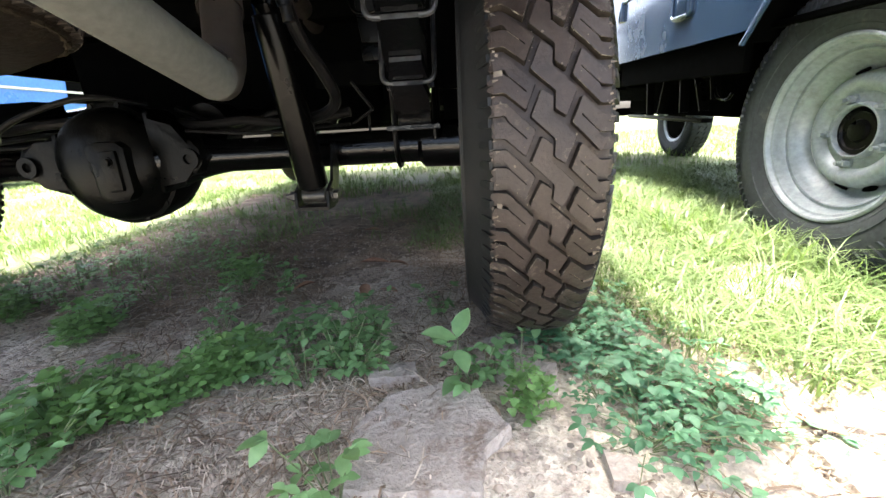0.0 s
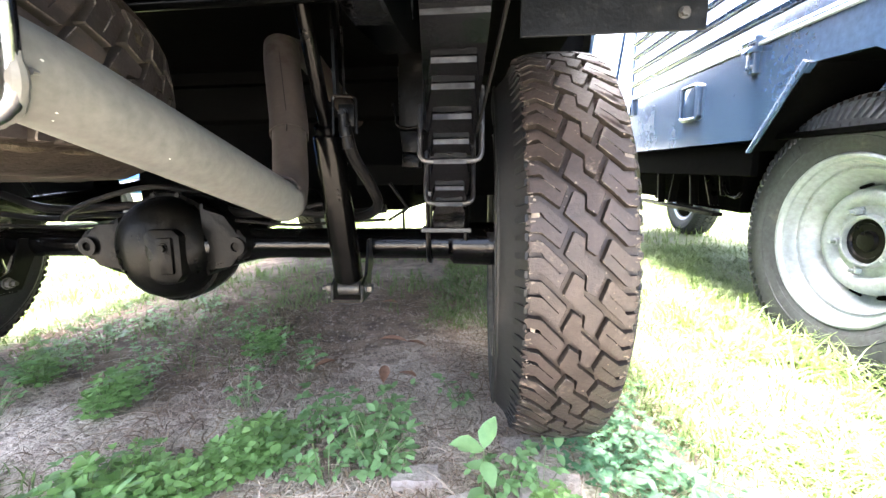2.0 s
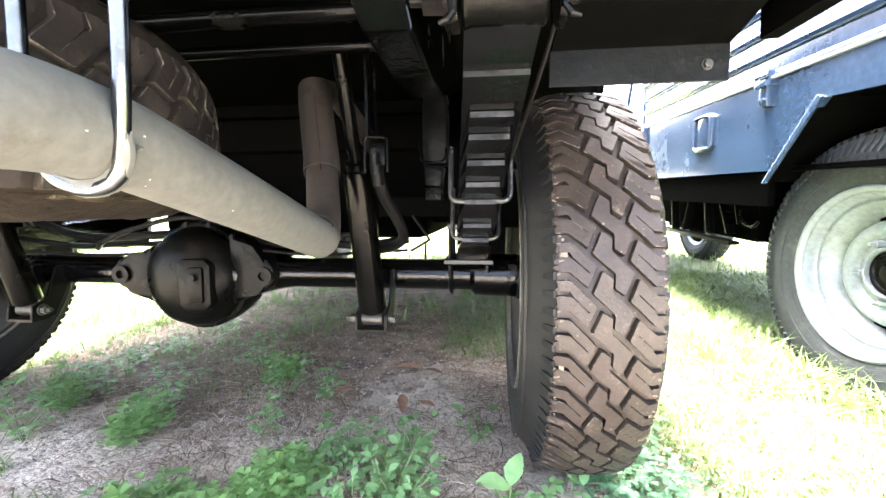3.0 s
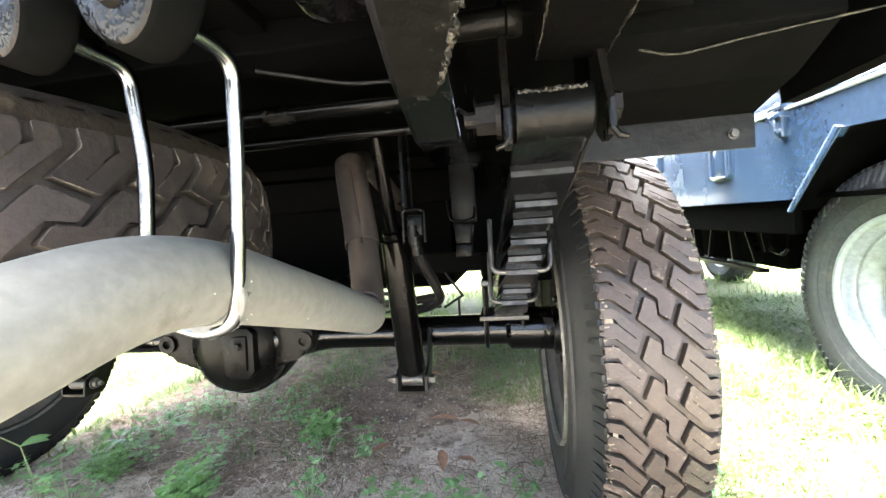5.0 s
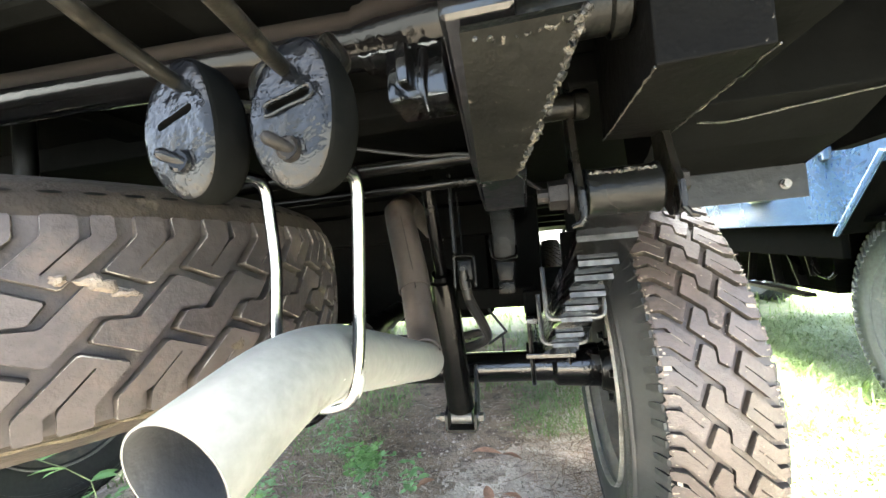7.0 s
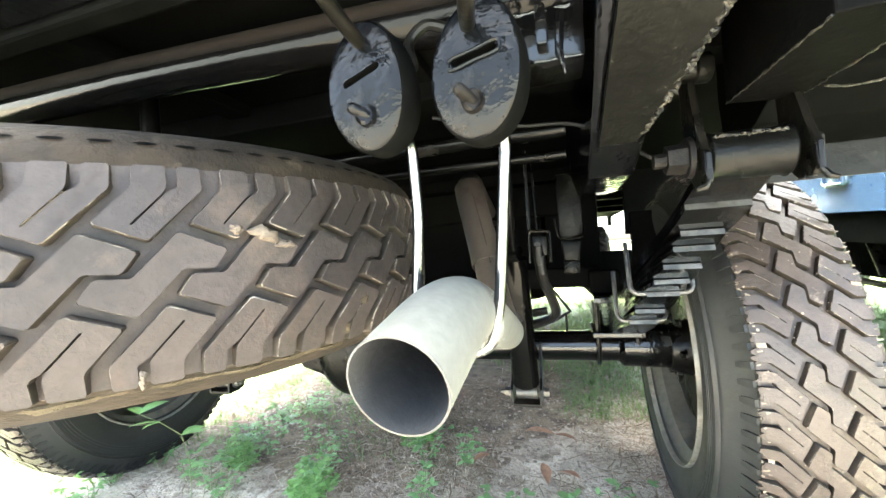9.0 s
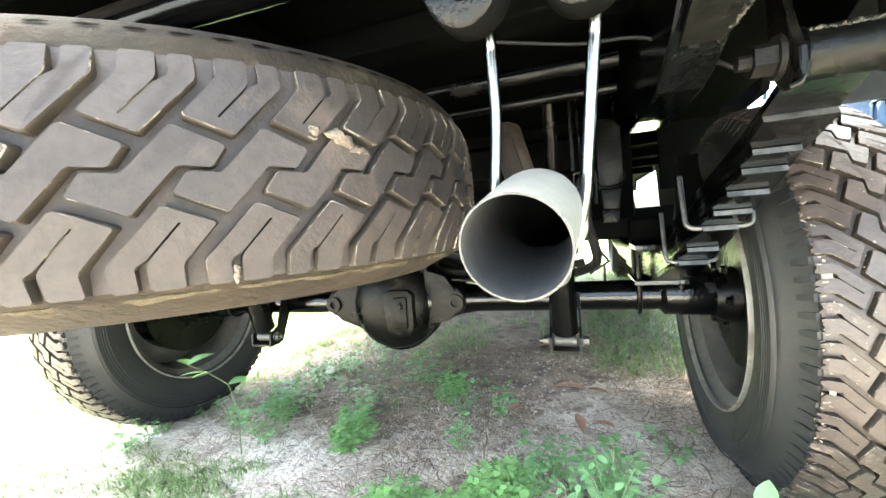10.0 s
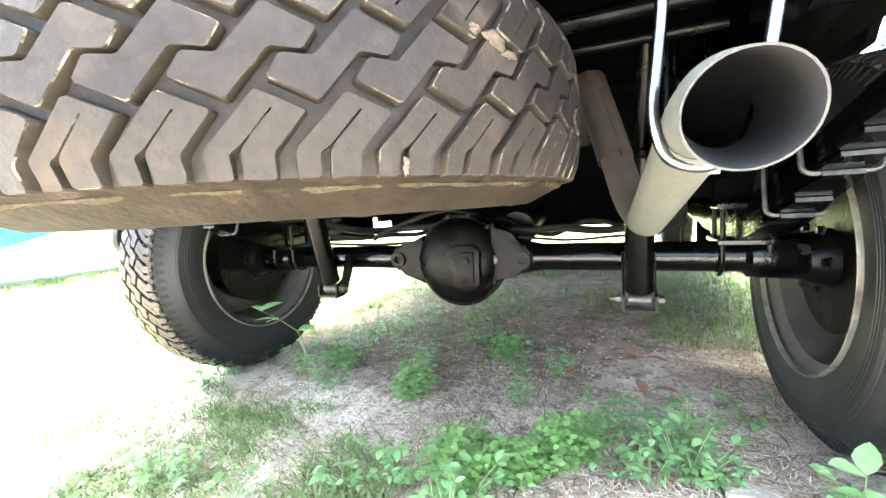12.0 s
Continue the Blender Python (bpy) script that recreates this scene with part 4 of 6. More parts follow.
def leaf_spring():
    bm = leaf_bar(0.372, 1.62, 0.0, 0.0085, 0.060, 1.0)
    spring = part("leaf_spring", bm, [BLACK, LEAFEND], vehicle, "black multi-leaf rear spring, leaf ends worn bright")
    for y, z in ((0.380, 0.691), (1.62, 0.585)):
        bm = bmesh.new()
        x = spring_point(y, 0).x
        tube(bm, [(x - 0.029, y, z), (x + 0.029, y, z)], 0.019, 18)
        part("spring_eye", bm, DUSTY, spring)
    for k, y in enumerate(ENDS):
        far = 1.58 - 0.075 * k - (0.05 if k > 4 else 0)
        part("leaf", leaf_bar(y, far, 0.0085 + 0.0076 * k, 0.0066, 0.060 if k == 0 else 0.058, 0.98 if k == 0 else 0.74), [BLACK, LEAFEND], spring, smooth=False)
    for y, half, lift, low in ((0.636, 0.041, 0.080, 0.043), (0.748, 0.0385, 0.088, 0.057)):
        bm = bmesh.new()
        c = spring_point(y, low + 0.004)
        up = Vector((0, 0.30, 1)).normalized() * lift
        line = corner_line([c + Vector((-half, 0, 0)) + up, c + Vector((-half, 0, 0)), c + Vector((half, 0, 0)), c + Vector((half, 0, 0)) + up * 1.3], 0.014)
        tube(bm, line, 0.0036, 8)
        part("spring_clip", bm, LEAFEND, spring, "thin bent steel spring clip")
    # plate on the axle and its U-bolts
    bm = bmesh.new()
    x = spring_point(AXLE_Y, 0).x
    box(bm, x - 0.052, x + 0.052, AXLE_Y - 0.062, AXLE_Y + 0.062, 0.415, 0.426, 0.002)
    part("spring_plate", bm, BLACK, spring, smooth=False)
    bm = bmesh.new()
    box(bm, x - 0.046, x + 0.046, AXLE_Y - 0.055, AXLE_Y + 0.055, 0.488, 0.502, 0.003)
    part("clamp_plate", bm, BLACK, spring, smooth=False)
    for xx in (-0.040, 0.040):
        bm = bmesh.new()
        line = [(x + xx, AXLE_Y - 0.040, 0.50)] + [(x + xx, AXLE_Y - 0.040 * math.cos(q), AXLE_Z - 0.040 * math.sin(q)) for q in np.linspace(0, math.pi, 14)] + [(x + xx, AXLE_Y + 0.040, 0.50)]
        tube(bm, line, 0.005, 8)
        part("u_bolt", bm, DUSTY, spring)
    return spring


spring_r = leaf_spring()
spring_l = copy_thing(spring_r, Matrix.Identity(4))
flip = Matrix.Translation((2 * MID, 0, 0)) @ Matrix.Diagonal((-1, 1, 1, 1))
spring_l.matrix_basis = flip


def shackle():
    bm = bmesh.new()
    tube(bm, [(0.068, 0.381, 0.690), (0.070, 0.381, 0.690), (0.074, 0.381, 0.690), (0.124, 0.381, 0.690), (0.128, 0.381, 0.690), (0.130, 0.381, 0.690)], [0.021, 0.0225, 0.0205, 0.0205, 0.0225, 0.021], 22)
    base = part("spring_shackle", bm, CASTING, vehicle, "black spring shackle with side plates and worn bush")
    bm = bmesh.new()
    r = random.Random(6)
    tube(bm, [(0.073 + 0.052 * k / 30, 0.3655 + r.uniform(-0.001, 0.001), 0.7045 + r.uniform(-0.0012, 0.0012)) for k in range(31)], [r.uniform(0.0006, 0.0024) for _ in range(31)], 6)
    part("dust_line", bm, WELD, base)
    for x in (0.0600, 0.136):
        bm = bmesh.new()
        prism(bm, [(0.352, 0.672), (0.360, 0.664), (0.380, 0.663), (0.396, 0.675), (0.404, 0.70), (0.414, 0.795), (0.392, 0.80), (0.380, 0.74), (0.366, 0.71), (0.354, 0.69)], 0, x, x + 0.006, 0.0015)
        tip = Vector((x + 0.003, 0.354, 0.668))
        way = -1 if x > 0.1 else 1
        tube(bm, [tip + Vector((0, 0.0, 0.022)), tip, tip + Vector((way * -0.004, -0.001, -0.006)), tip + Vector((way * -0.010, -0.001, -0.008))], [0.0022, 0.003, 0.003, 0.0018], 8)
        part("side_plate", bm, ROD, base, "brown dusty shackle plate", smooth=False)
    bm = bmesh.new()
    hexbolt(bm, Matrix.Translation((0.058, 0.382, 0.692)) @ FACING["-x"], 0.014, 0.016, 0.010)
    part("bolt", bm, RUST, base)
    bm = bmesh.new()
    hexbolt(bm, Matrix.Translation((0.142, 0.382, 0.692)) @ FACING["+x"], 0.012, 0.008)
    part("bolt", bm, RUST, base)
    return base


sh = shackle()
sh_l = copy_thing(sh, Matrix.Identity(4))
sh_l.matrix_basis = flip


def shock_absorber():
    a, b, c = Vector((-0.150, 0.866, 0.312)), Vector((-0.152, 0.792, 0.600)), Vector((-0.146, 0.690, 0.790))
    bm = bmesh.new()
    low = a + (b - a) * 0.03
    tube(bm, [low, low + (b - low) * 0.02, b, b + (c - b) * 0.02], [0.022, 0.0285, 0.0270, 0.014], 20)
    tube(bm, [b, c], 0.0125, 16)
    tube(bm, [b + (b - a) * 0.004, b + (c - b).normalized() * 0.02], 0.0205, 18)
    body = part("shock_absorber", bm, SATIN, vehicle, "black shock absorber with a bolted lower mount")
    bm = bmesh.new()
    for x in (-0.184, -0.122):
        prism(bm, [(0.842, 0.283), (0.893, 0.283), (0.930, 0.36), (0.960, 0.37), (0.955, 0.40), (0.905, 0.40), (0.880, 0.33), (0.846, 0.315)], 0, x, x + 0.006, 0.0015)
    box(bm, -0.181, -0.119, 0.844, 0.885, 0.279, 0.285)
    part("bracket", bm, DUSTY, body, smooth=False)
    bm = bmesh.new()
    tube(bm, [(-0.172, 0.866, 0.304), (-0.128, 0.866, 0.304)], 0.014, 14)
    hexbolt(bm, Matrix.Translation((-0.185, 0.866, 0.304)) @ FACING["-x"], 0.010, 0.010, 0.010)
    hexbolt(bm, Matrix.Translation((-0.115, 0.866, 0.304)) @ FACING["+x"], 0.010, 0.010)
    part("bolt", bm, BOLT, body)
    return body


shock = shock_absorber()
shock_l = copy_thing(shock, Matrix.Identity(4))
shock_l.matrix_basis = Matrix.Translation((2 * -0.561, 0, 0)) @ Matrix.Diagonal((-1, 1, 1, 1))

# exhaust tail pipe over the axle
bm = bmesh.new()
run = corner_line([(-0.1368, 0.146, 0.561), (-0.1315, 0.215, 0.580), (-0.134, 0.275, 0.577), (-0.140, 0.42, 0.540), (-0.150, 0.610, 0.490)], 0.05, 8)
tube(bm, run, 0.0269, 36, wall=0.0011, mat_in=1)
mouth = Vector(run[0])
axis = (Vector(run[1]) - mouth).normalized()
for f in bm.faces:  # the sawn rim takes the darker inside material
    if all(abs((v.co - mouth).dot(axis)) < 0.0008 for v in f.verts):
        f.material_index = 1
pipe = part("exhaust_tailpipe", bm, [PIPE, SOOT], vehicle, "matt light grey steel tailpipe, sooty inside, open end")
bm = bmesh.new()
rise = corner_line([(-0.1494, 0.599, 0.4930), (-0.153, 0.622, 0.489), (-0.172, 0.680, 0.520), (-0.200, 0.745, 0.620), (-0.240, 0.815, 0.755), (-0.27, 1.00, 0.80), (-0.30, 1.6, 0.70)], 0.04, 8)
tube(bm, rise, 0.0262, 36, wall=0.0012, mat_in=1)
part("riser_pipe", bm, [PIPEDULL, SOOT], pipe, "heat-browned pipe rising over the axle")
bm = bmesh.new()
wrap = [Vector(q) for q in ((-0.1930, 0.728, 0.592), (-0.200, 0.745, 0.620), (-0.216, 0.773, 0.674), (-0.232, 0.801, 0.728), (-0.240, 0.820, 0.757))]
tube(bm, wrap, 0.0302, 28, wall=0.0016)
part("pipe_sleeve", bm, PIPEDULL, pipe, "brown sheet sleeve wrapped round the riser")
bm = bmesh.new()
tube(bm, [q + Vector((0.010, -0.0285, 0.006)) for q in wrap], 0.0014, 6)
part("sleeve_seam", bm, DUSTY, pipe)
bm = bmesh.new()
rnd = random.Random(2)
bend = [Vector((-0.1495 + 0.027 * math.cos(a), 0.598 + 0.012 * math.sin(a), 0.497 + 0.027 * math.sin(a))) for a in np.linspace(0.4, 2.9, 22)]
tube(bm, bend, [rnd.uniform(0.0012, 0.0028) for _ in bend], 6)
part("weld_bead", bm, PIPEDULL, pipe)
# hanger rods welded to the pipe
bm = bmesh.new()
cradle = corner_line([(-0.162, 0.192, 0.708), (-0.160, 0.254, 0.707), (-0.161, 0.2615, 0.650), (-0.1675, 0.2635, 0.585), (-0.158, 0.267, 0.552), (-0.137, 0.269, 0.5430), (-0.112, 0.266, 0.5495), (-0.1025, 0.2600, 0.588), (-0.0965, 0.2570, 0.645), (-0.0900, 0.2500, 0.702), (-0.094, 0.192, 0.706)], 0.013, 6)
tube(bm, cradle, 0.0044, 14)
part("hanger_rod", bm, CHROME, pipe, "bright bent steel rod cradling the pipe")

# fillet of weld filling the angle between rod and pipe
bm = bmesh.new()
rnd = random.Random(51)
fill = smooth_line([(-0.1655, 0.2650, 0.5800), (-0.1590, 0.2680, 0.5590), (-0.1480, 0.2700, 0.5490), (-0.1360, 0.2705, 0.5465), (-0.1200, 0.2690, 0.5495), (-0.1080, 0.2650, 0.5610), (-0.1045, 0.2620, 0.5780)], 5)
tube(bm, fill, [0.0030 + 0.0034 * math.sin(math.pi * k / (len(fill) - 1)) + rnd.uniform(-0.0003, 0.0006) for k in range(len(fill))], 10)
part("weld_fillet", bm, PIPE, pipe, "smooth grey weld fillet under the pipe")

# weld lumps where the rod meets the pipe, and pale flecks stuck on the pipe
bm = bmesh.new()
rnd = random.Random(14)
for _ in range(16):
    a = rnd.uniform(-2.9, -0.25)
    c = Vector((-0.1345 + 0.0300 * math.cos(a), 0.2715 + rnd.uniform(-0.006, 0.006), 0.5765 + 0.0300 * math.sin(a)))
    tube(bm, [c, c + Vector((0, rnd.uniform(-1, 1), 0)) * 0.004], [rnd.uniform(0.0012, 0.0026), 0.001], 7)
part("weld_lump", bm, PIPE, pipe, "lumpy weld round the rod")
for _ in range(9):
    bm = bmesh.new()
    k = rnd.randrange(4, len(run) - 2)
    c = run[k].lerp(run[k + 1], rnd.random())
    d = (run[k + 1] - run[k]).normalized()
    a = rnd.uniform(-2.0, 0.6)
    o = (Vector((math.cos(a), 0, math.sin(a))) - d * Vector((math.cos(a), 0, math.sin(a))).dot(d)).normalized()
    t2, size = d.cross(o), rnd.uniform(0.0004, 0.0010)
    ring = [bm.verts.new(c + o * 0.0271 + (d * math.cos(6.283 * q / 6) * rnd.uniform(0.8, 2.4) + t2 * math.sin(6.283 * q / 6)) * size) for q in range(6)]
    mid_v = bm.verts.new(c + o * 0.0276)
    for q in range(6):
        bm.faces.new((mid_v, ring[q], ring[(q + 1) % 6]))
    part("fleck", bm, PLASTIC, pipe)


# rubber hangers
def rubber_hanger(x, height, lean, rusty, rod, hook):
    bm = bmesh.new()
    n = 44
    outline = []
    for k in range(n):
        a = 2 * math.pi * k / n
        z = 0.041 * math.sin(a)
        w = 0.0262 - 0.0035 * math.sin(a) * (0.6 if math.sin(a) > 0 else 0.9)
        outline.append((w * math.cos(a), z))
    loops = []
    for y, s in ((0.0, 0.90), (0.0010, 0.955), (0.0035, 0.99), (0.022, 1.0), (0.025, 0.97), (0.026, 0.90)):
        loops.append([bm.verts.new((px * s, y + (0.006 * (pz * s / 0.041) ** 2 if y < 0.004 else 0), pz * s)) for px, pz in outline])
    for a, b in zip(loops, loops[1:]):
        for k in range(n):
            bm.faces.new((a[k], b[k], b[(k + 1) % n], a[(k + 1) % n]))
    bm.faces.new(loops[-1])
    # front face with a recessed bone-shaped slot
    slot = []
    for k in range(n):
        t = 2 * math.pi * k / n
        c, q = math.cos(t), math.sin(t)
        px = 0.0130 * math.copysign(abs(c) ** 0.55, c)
        slot.append((px, (0.0021 + 0.0011 * (px / 0.0130) ** 2) * math.copysign(abs(q) ** 0.7, q) + 0.004))
    slot = [(px - 0.12 * (pz - 0.004), pz + 0.22 * px) for px, pz in slot]
    waist = [bm.verts.new((px * 0.72, 0.006 * (pz * 0.66 / 0.041) ** 2 - 0.0004, pz * 0.66 + 0.001)) for px, pz in outline]
    rim = [bm.verts.new((px, 0.0, pz + 0.0)) for px, pz in slot]
    deep = [bm.verts.new((px * 0.95, 0.010, pz)) for px, pz in slot]
    for k in range(n):
        bm.faces.new((loops[0][k], loops[0][(k + 1) % n], waist[(k + 1) % n], waist[k]))
        bm.faces.new((waist[k], waist[(k + 1) % n], rim[(k + 1) % n], rim[k]))
        bm.faces.new((rim[k], rim[(k + 1) % n], deep[(k + 1) % n], deep[k]))
    bm.faces.new(deep)
    bm.normal_update()
    # side faces and slot walls get a blacker material, painting in their shade
    for f in bm.faces:
        if abs(f.normal.y) < 0.75:
            f.material_index = 1
    ob = part("rubber_hanger", bm, [HANGER, UNDER], vehicle, "worn black rubber exhaust hanger with a slot", angle=0.9)
    ob.location, ob.rotation_euler = (x, 0.186, height), (0, radians(lean), radians(-8))
    bm = bmesh.new()
    tube(bm, [(0.0, 0.004, -0.020), (0.0, -0.001, -0.0195), (0.0005, -0.0015, -0.0195)], [0.0070, 0.0064, 0.0048], 16)
    out = 0.009 if rusty else 0.006
    tip = Vector((-0.004, -out, -0.0165))
    tube(bm, [(0.0, 0.002, -0.020), tip, tip + Vector((-0.0006, -0.002, 0.0005)), tip + Vector((-0.0010, -0.0032, 0.0008))], [0.0034, 0.0036, 0.0028, 0.0012], 14)
    part("peg", bm, RUST if rusty else HANGER, ob, "rusty rod end" if rusty else "")
    if rusty:
        bm = bmesh.new()
        loop = [Vector((px * 1.12, -0.0004, (pz - 0.004) * 1.35 + 0.004)) for px, pz in slot]
        tube(bm, loop + loop[:1], 0.0012, 8, caps=False)
        part("slot_lip", bm, HANGER, ob, "raised lip round the slot")
    bm = bmesh.new()
    back = ob.matrix_basis.inverted()
    line = corner_line([back @ Vector(q) for q in rod], 0.02, 6)
    end = (line[-1] - line[-2]).normalized()
    line += [line[-1] + end * 0.0012, line[-1] + end * 0.0022]
    tube(bm, line, [0.0044] * (len(line) - 2) + [0.0038, 0.0020], 12)
    part("upper_rod", bm, ROD, ob, "dull brown steel support rod")
    bm = bmesh.new()
    tube(bm, smooth_line([back @ Vector(q) for q in hook], 6), 0.0040, 10)
    part("hook", bm, ROD, ob, "bent hook behind the rubber")


rubber_hanger(-0.164, 0.7255, -4, False, [(-0.162, 0.215, 0.748), (-0.1645, 0.186, 0.7495), (-0.168, 0.158, 0.758), (-0.161, 0.124, 0.7615)],
              [(-0.158, 0.215, 0.748), (-0.148, 0.232, 0.750), (-0.152, 0.240, 0.771), (-0.140, 0.244, 0.784), (-0.124, 0.250, 0.781)])
rubber_hanger(-0.0975, 0.7235, 5, True, [(-0.102, 0.215, 0.748), (-0.0995, 0.186, 0.7455), (-0.092, 0.150, 0.7425), (-0.080, 0.092, 0.7385)],
              [(-0.096, 0.215, 0.748), (-0.085, 0.232, 0.765), (-0.096, 0.240, 0.786), (-0.102, 0.246, 0.792), (-0.112, 0.252, 0.788)])

# brake hose, bracket and bump stop near the spring
bm = bmesh.new()
box(bm, -0.108, -0.082, 0.722, 0.738, 0.604, 0.640, 0.004)
box(bm, -0.115, -0.110, 0.725, 0.74, 0.655, 0.80)
bracket = part("hose_bracket", bm, CASTING, vehicle, "black steel bracket holding a hose")
bm = bmesh.new()
tube(bm, corner_line([(-0.1145, 0.715, 0.592), (-0.1130, 0.715, 0.650), (-0.0765, 0.715, 0.648), (-0.0770, 0.715, 0.592)], 0.008), 0.0030, 8)
part("strap", bm, SATIN, bracket, "bent steel strap with worn edges")
bm = bmesh.new()
tube(bm, [(-0.097, 0.712, 0.622), (-0.098, 0.714, 0.604), (-0.0965, 0.716, 0.603), (-0.095, 0.718, 0.590), (-0.0945, 0.718, 0.589), (-0.093, 0.720, 0.570)], [0.0075, 0.0075, 0.0100, 0.0100, 0.0078, 0.0085], 12)
hexbolt(bm, Matrix.Translation((-0.097, 0.714, 0.624)) @ FACING["-y"], 0.006, 0.006)
part("hose_fitting", bm, DUSTY, bracket)
bm = bmesh.new()
tube(bm, [(-0.101, 0.735, 0.79), (-0.1005, 0.735, 0.734), (-0.0985, 0.728, 0.652)], 0.0022, 8)
part("brake_line", bm, SATIN, bracket)
for pts, r, lab in (
        ([(-0.098, 0.72, 0.61), (-0.094, 0.75, 0.56), (-0.082, 0.80, 0.515), (-0.078, 0.84, 0.478), (-0.104, 0.87, 0.457), (-0.15, 0.88, 0.445)], 0.010, "thick black brake hose"),
        ([(-0.085, 0.98, 0.517), (-0.066, 0.98, 0.4895), (-0.049, 0.98, 0.465), (-0.047, 0.98, 0.460), (-0.052, 0.98, 0.4575), (-0.091, 0.98, 0.434)], 0.0032, "thin bent black wire"),
        ([(-0.0565, 0.985, 0.455), (-0.0568, 0.985, 0.430), (-0.057, 0.985, 0.405)], 0.0028, "thin black wire"),
        ([(-0.10, 0.99, 0.435), (-0.20, 0.99, 0.430), (-0.30, 0.94, 0.428), (-0.42, 0.92, 0.44)], 0.0035, "thin black brake line"),
        ([(-0.55, 1.0, 0.50), (-0.62, 0.93, 0.515), (-0.72, 0.90, 0.49), (-0.80, 0.90, 0.46), (-0.86, 0.94, 0.44)], 0.006, "black hose over the axle"),
        ([(-0.70, 0.95, 0.43), (-0.85, 0.93, 0.425), (-1.10, 0.94, 0.43), (-1.2, 0.95, 0.42)], 0.004, "thin black brake line"),
        ([(-0.62, 1.00, 0.475), (-0.75, 0.96, 0.470), (-0.90, 0.99, 0.462), (-1.02, 1.02, 0.47), (-1.15, 1.05, 0.50)], 0.011, "black hose over the axle"),
        ([(-0.64, 1.02, 0.50), (-0.72, 0.99, 0.452), (-0.84, 1.00, 0.447), (-0.98, 1.0, 0.44), (-1.16, 1.0, 0.46)], 0.007, "black hose over the axle"),
        ([(-0.52, 0.98, 0.47), (-0.42, 0.96, 0.452), (-0.33, 0.99, 0.455), (-0.22, 1.0, 0.445), (-0.10, 1.0, 0.46)], 0.010, "black hose over the axle"),
        ([(-0.50, 1.02, 0.49), (-0.36, 1.0, 0.437), (-0.26, 1.01, 0.47), (-0.14, 1.03, 0.44)], 0.006, "black hose over the axle"),
        ([(-0.20, 0.45, 0.79), (-0.10, 0.45, 0.765), (-0.03, 0.44, 0.752), (0.04, 0.42, 0.70)], 0.0022, "thin wire under the rail"),
        ([(0.146, 0.41, 0.70), (0.138, 0.48, 0.665), (0.118, 0.60, 0.60), (0.103, 0.645, 0.56)], 0.0022, "thin bare wire along the spring")):
    bm = bmesh.new()
    tube(bm, smooth_line(pts, 7), r, 10)
    part("brake_hose", bm, HOSE, vehicle, lab)
bm = bmesh.new()
prism(bm, [(-0.057, 0.631), (-0.0115, 0.627), (-0.018, 0.582), (-0.052, 0.584)], 1, 0.965, 1.02, 0.004)
box(bm, -0.054, -0.017, 0.970, 1.015, 0.552, 0.581, 0.003)
box(bm, -0.060, -0.006, 0.975, 1.05, 0.634, 0.79, 0.003)
bump_stop = part("bump_stop", bm, CASTING, vehicle, "black tapered rubber bump stop under a bent strap")
bm = bmesh.new()
tube(bm, smooth_line([(-0.069, 0.962, 0.685), (-0.066, 0.962, 0.665), (-0.061, 0.962, 0.641), (-0.038, 0.962, 0.6335), (-0.009, 0.962, 0.641), (-0.005, 0.962, 0.665)], 5), 0.0028, 8)
part("strap", bm, SATIN, bump_stop)
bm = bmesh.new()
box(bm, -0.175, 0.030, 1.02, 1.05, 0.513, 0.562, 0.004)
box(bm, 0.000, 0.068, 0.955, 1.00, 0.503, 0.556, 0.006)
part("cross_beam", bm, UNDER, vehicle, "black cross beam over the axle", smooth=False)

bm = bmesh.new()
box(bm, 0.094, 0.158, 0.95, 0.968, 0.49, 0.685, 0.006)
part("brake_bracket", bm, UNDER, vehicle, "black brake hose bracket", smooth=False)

# road wheels
wheel_r = vehicle_wheel(vehicle, (0.2465, AXLE_Y, 0.381))
for x, y, turn in ((-1.420, AXLE_Y, 180), (0.2465, AXLE_Y + 2.85, 0), (mirror_x(0.2465), AXLE_Y + 2.85, 180)):
    copy_thing(wheel_r, Matrix.Translation((x, y, 0.381)) @ pose(0, 0, 0, 0, 0, turn))

# spare wheel slung flat under the tail
SPARE_TURN = math.degrees(-0.906) - 90
bm = bmesh.new()
revolve(bm, [(-0.078, 0.222), (-0.084, 0.229), (-0.080, 0.232), (-0.074, 0.222), (-0.066, 0.206), (0.0, 0.19), (0.066, 0.206), (0.078, 0.224), (0.084, 0.231), (0.080, 0.222), (0.06, 0.19), (0.0, 0.18), (-0.06, 0.19)], 72, True)
revolve(bm, [(0.03, 0.185), (0.022, 0.165), (0.018, 0.135), (0.030, 0.085), (0.030, 0.04), (0.036, 0.04), (0.036, 0.085), (0.024, 0.138), (0.036, 0.187)], 72)
spare = part("spare_wheel", bm, RIMGREY, vehicle, "spare wheel slung flat, brown mud on its chunky tread")
spare.matrix_local = Matrix.Translation((-0.597, 0.399, 0.6215)) @ pose(0, 0, 0, 0, -90, 0) @ pose(0, 0, 0, SPARE_TURN, 0, 0)
tyre(spare, radius=0.370, pitches=45, wall_mat=SIDEMUD, label="chunky brown muddy tread with tan dried mud", bulge=0.027, flecks=0.2, slots=True, shoulder_mat=SIDEMUD, tread_mat=SPARETREAD, crest=True, deep=0.0105)
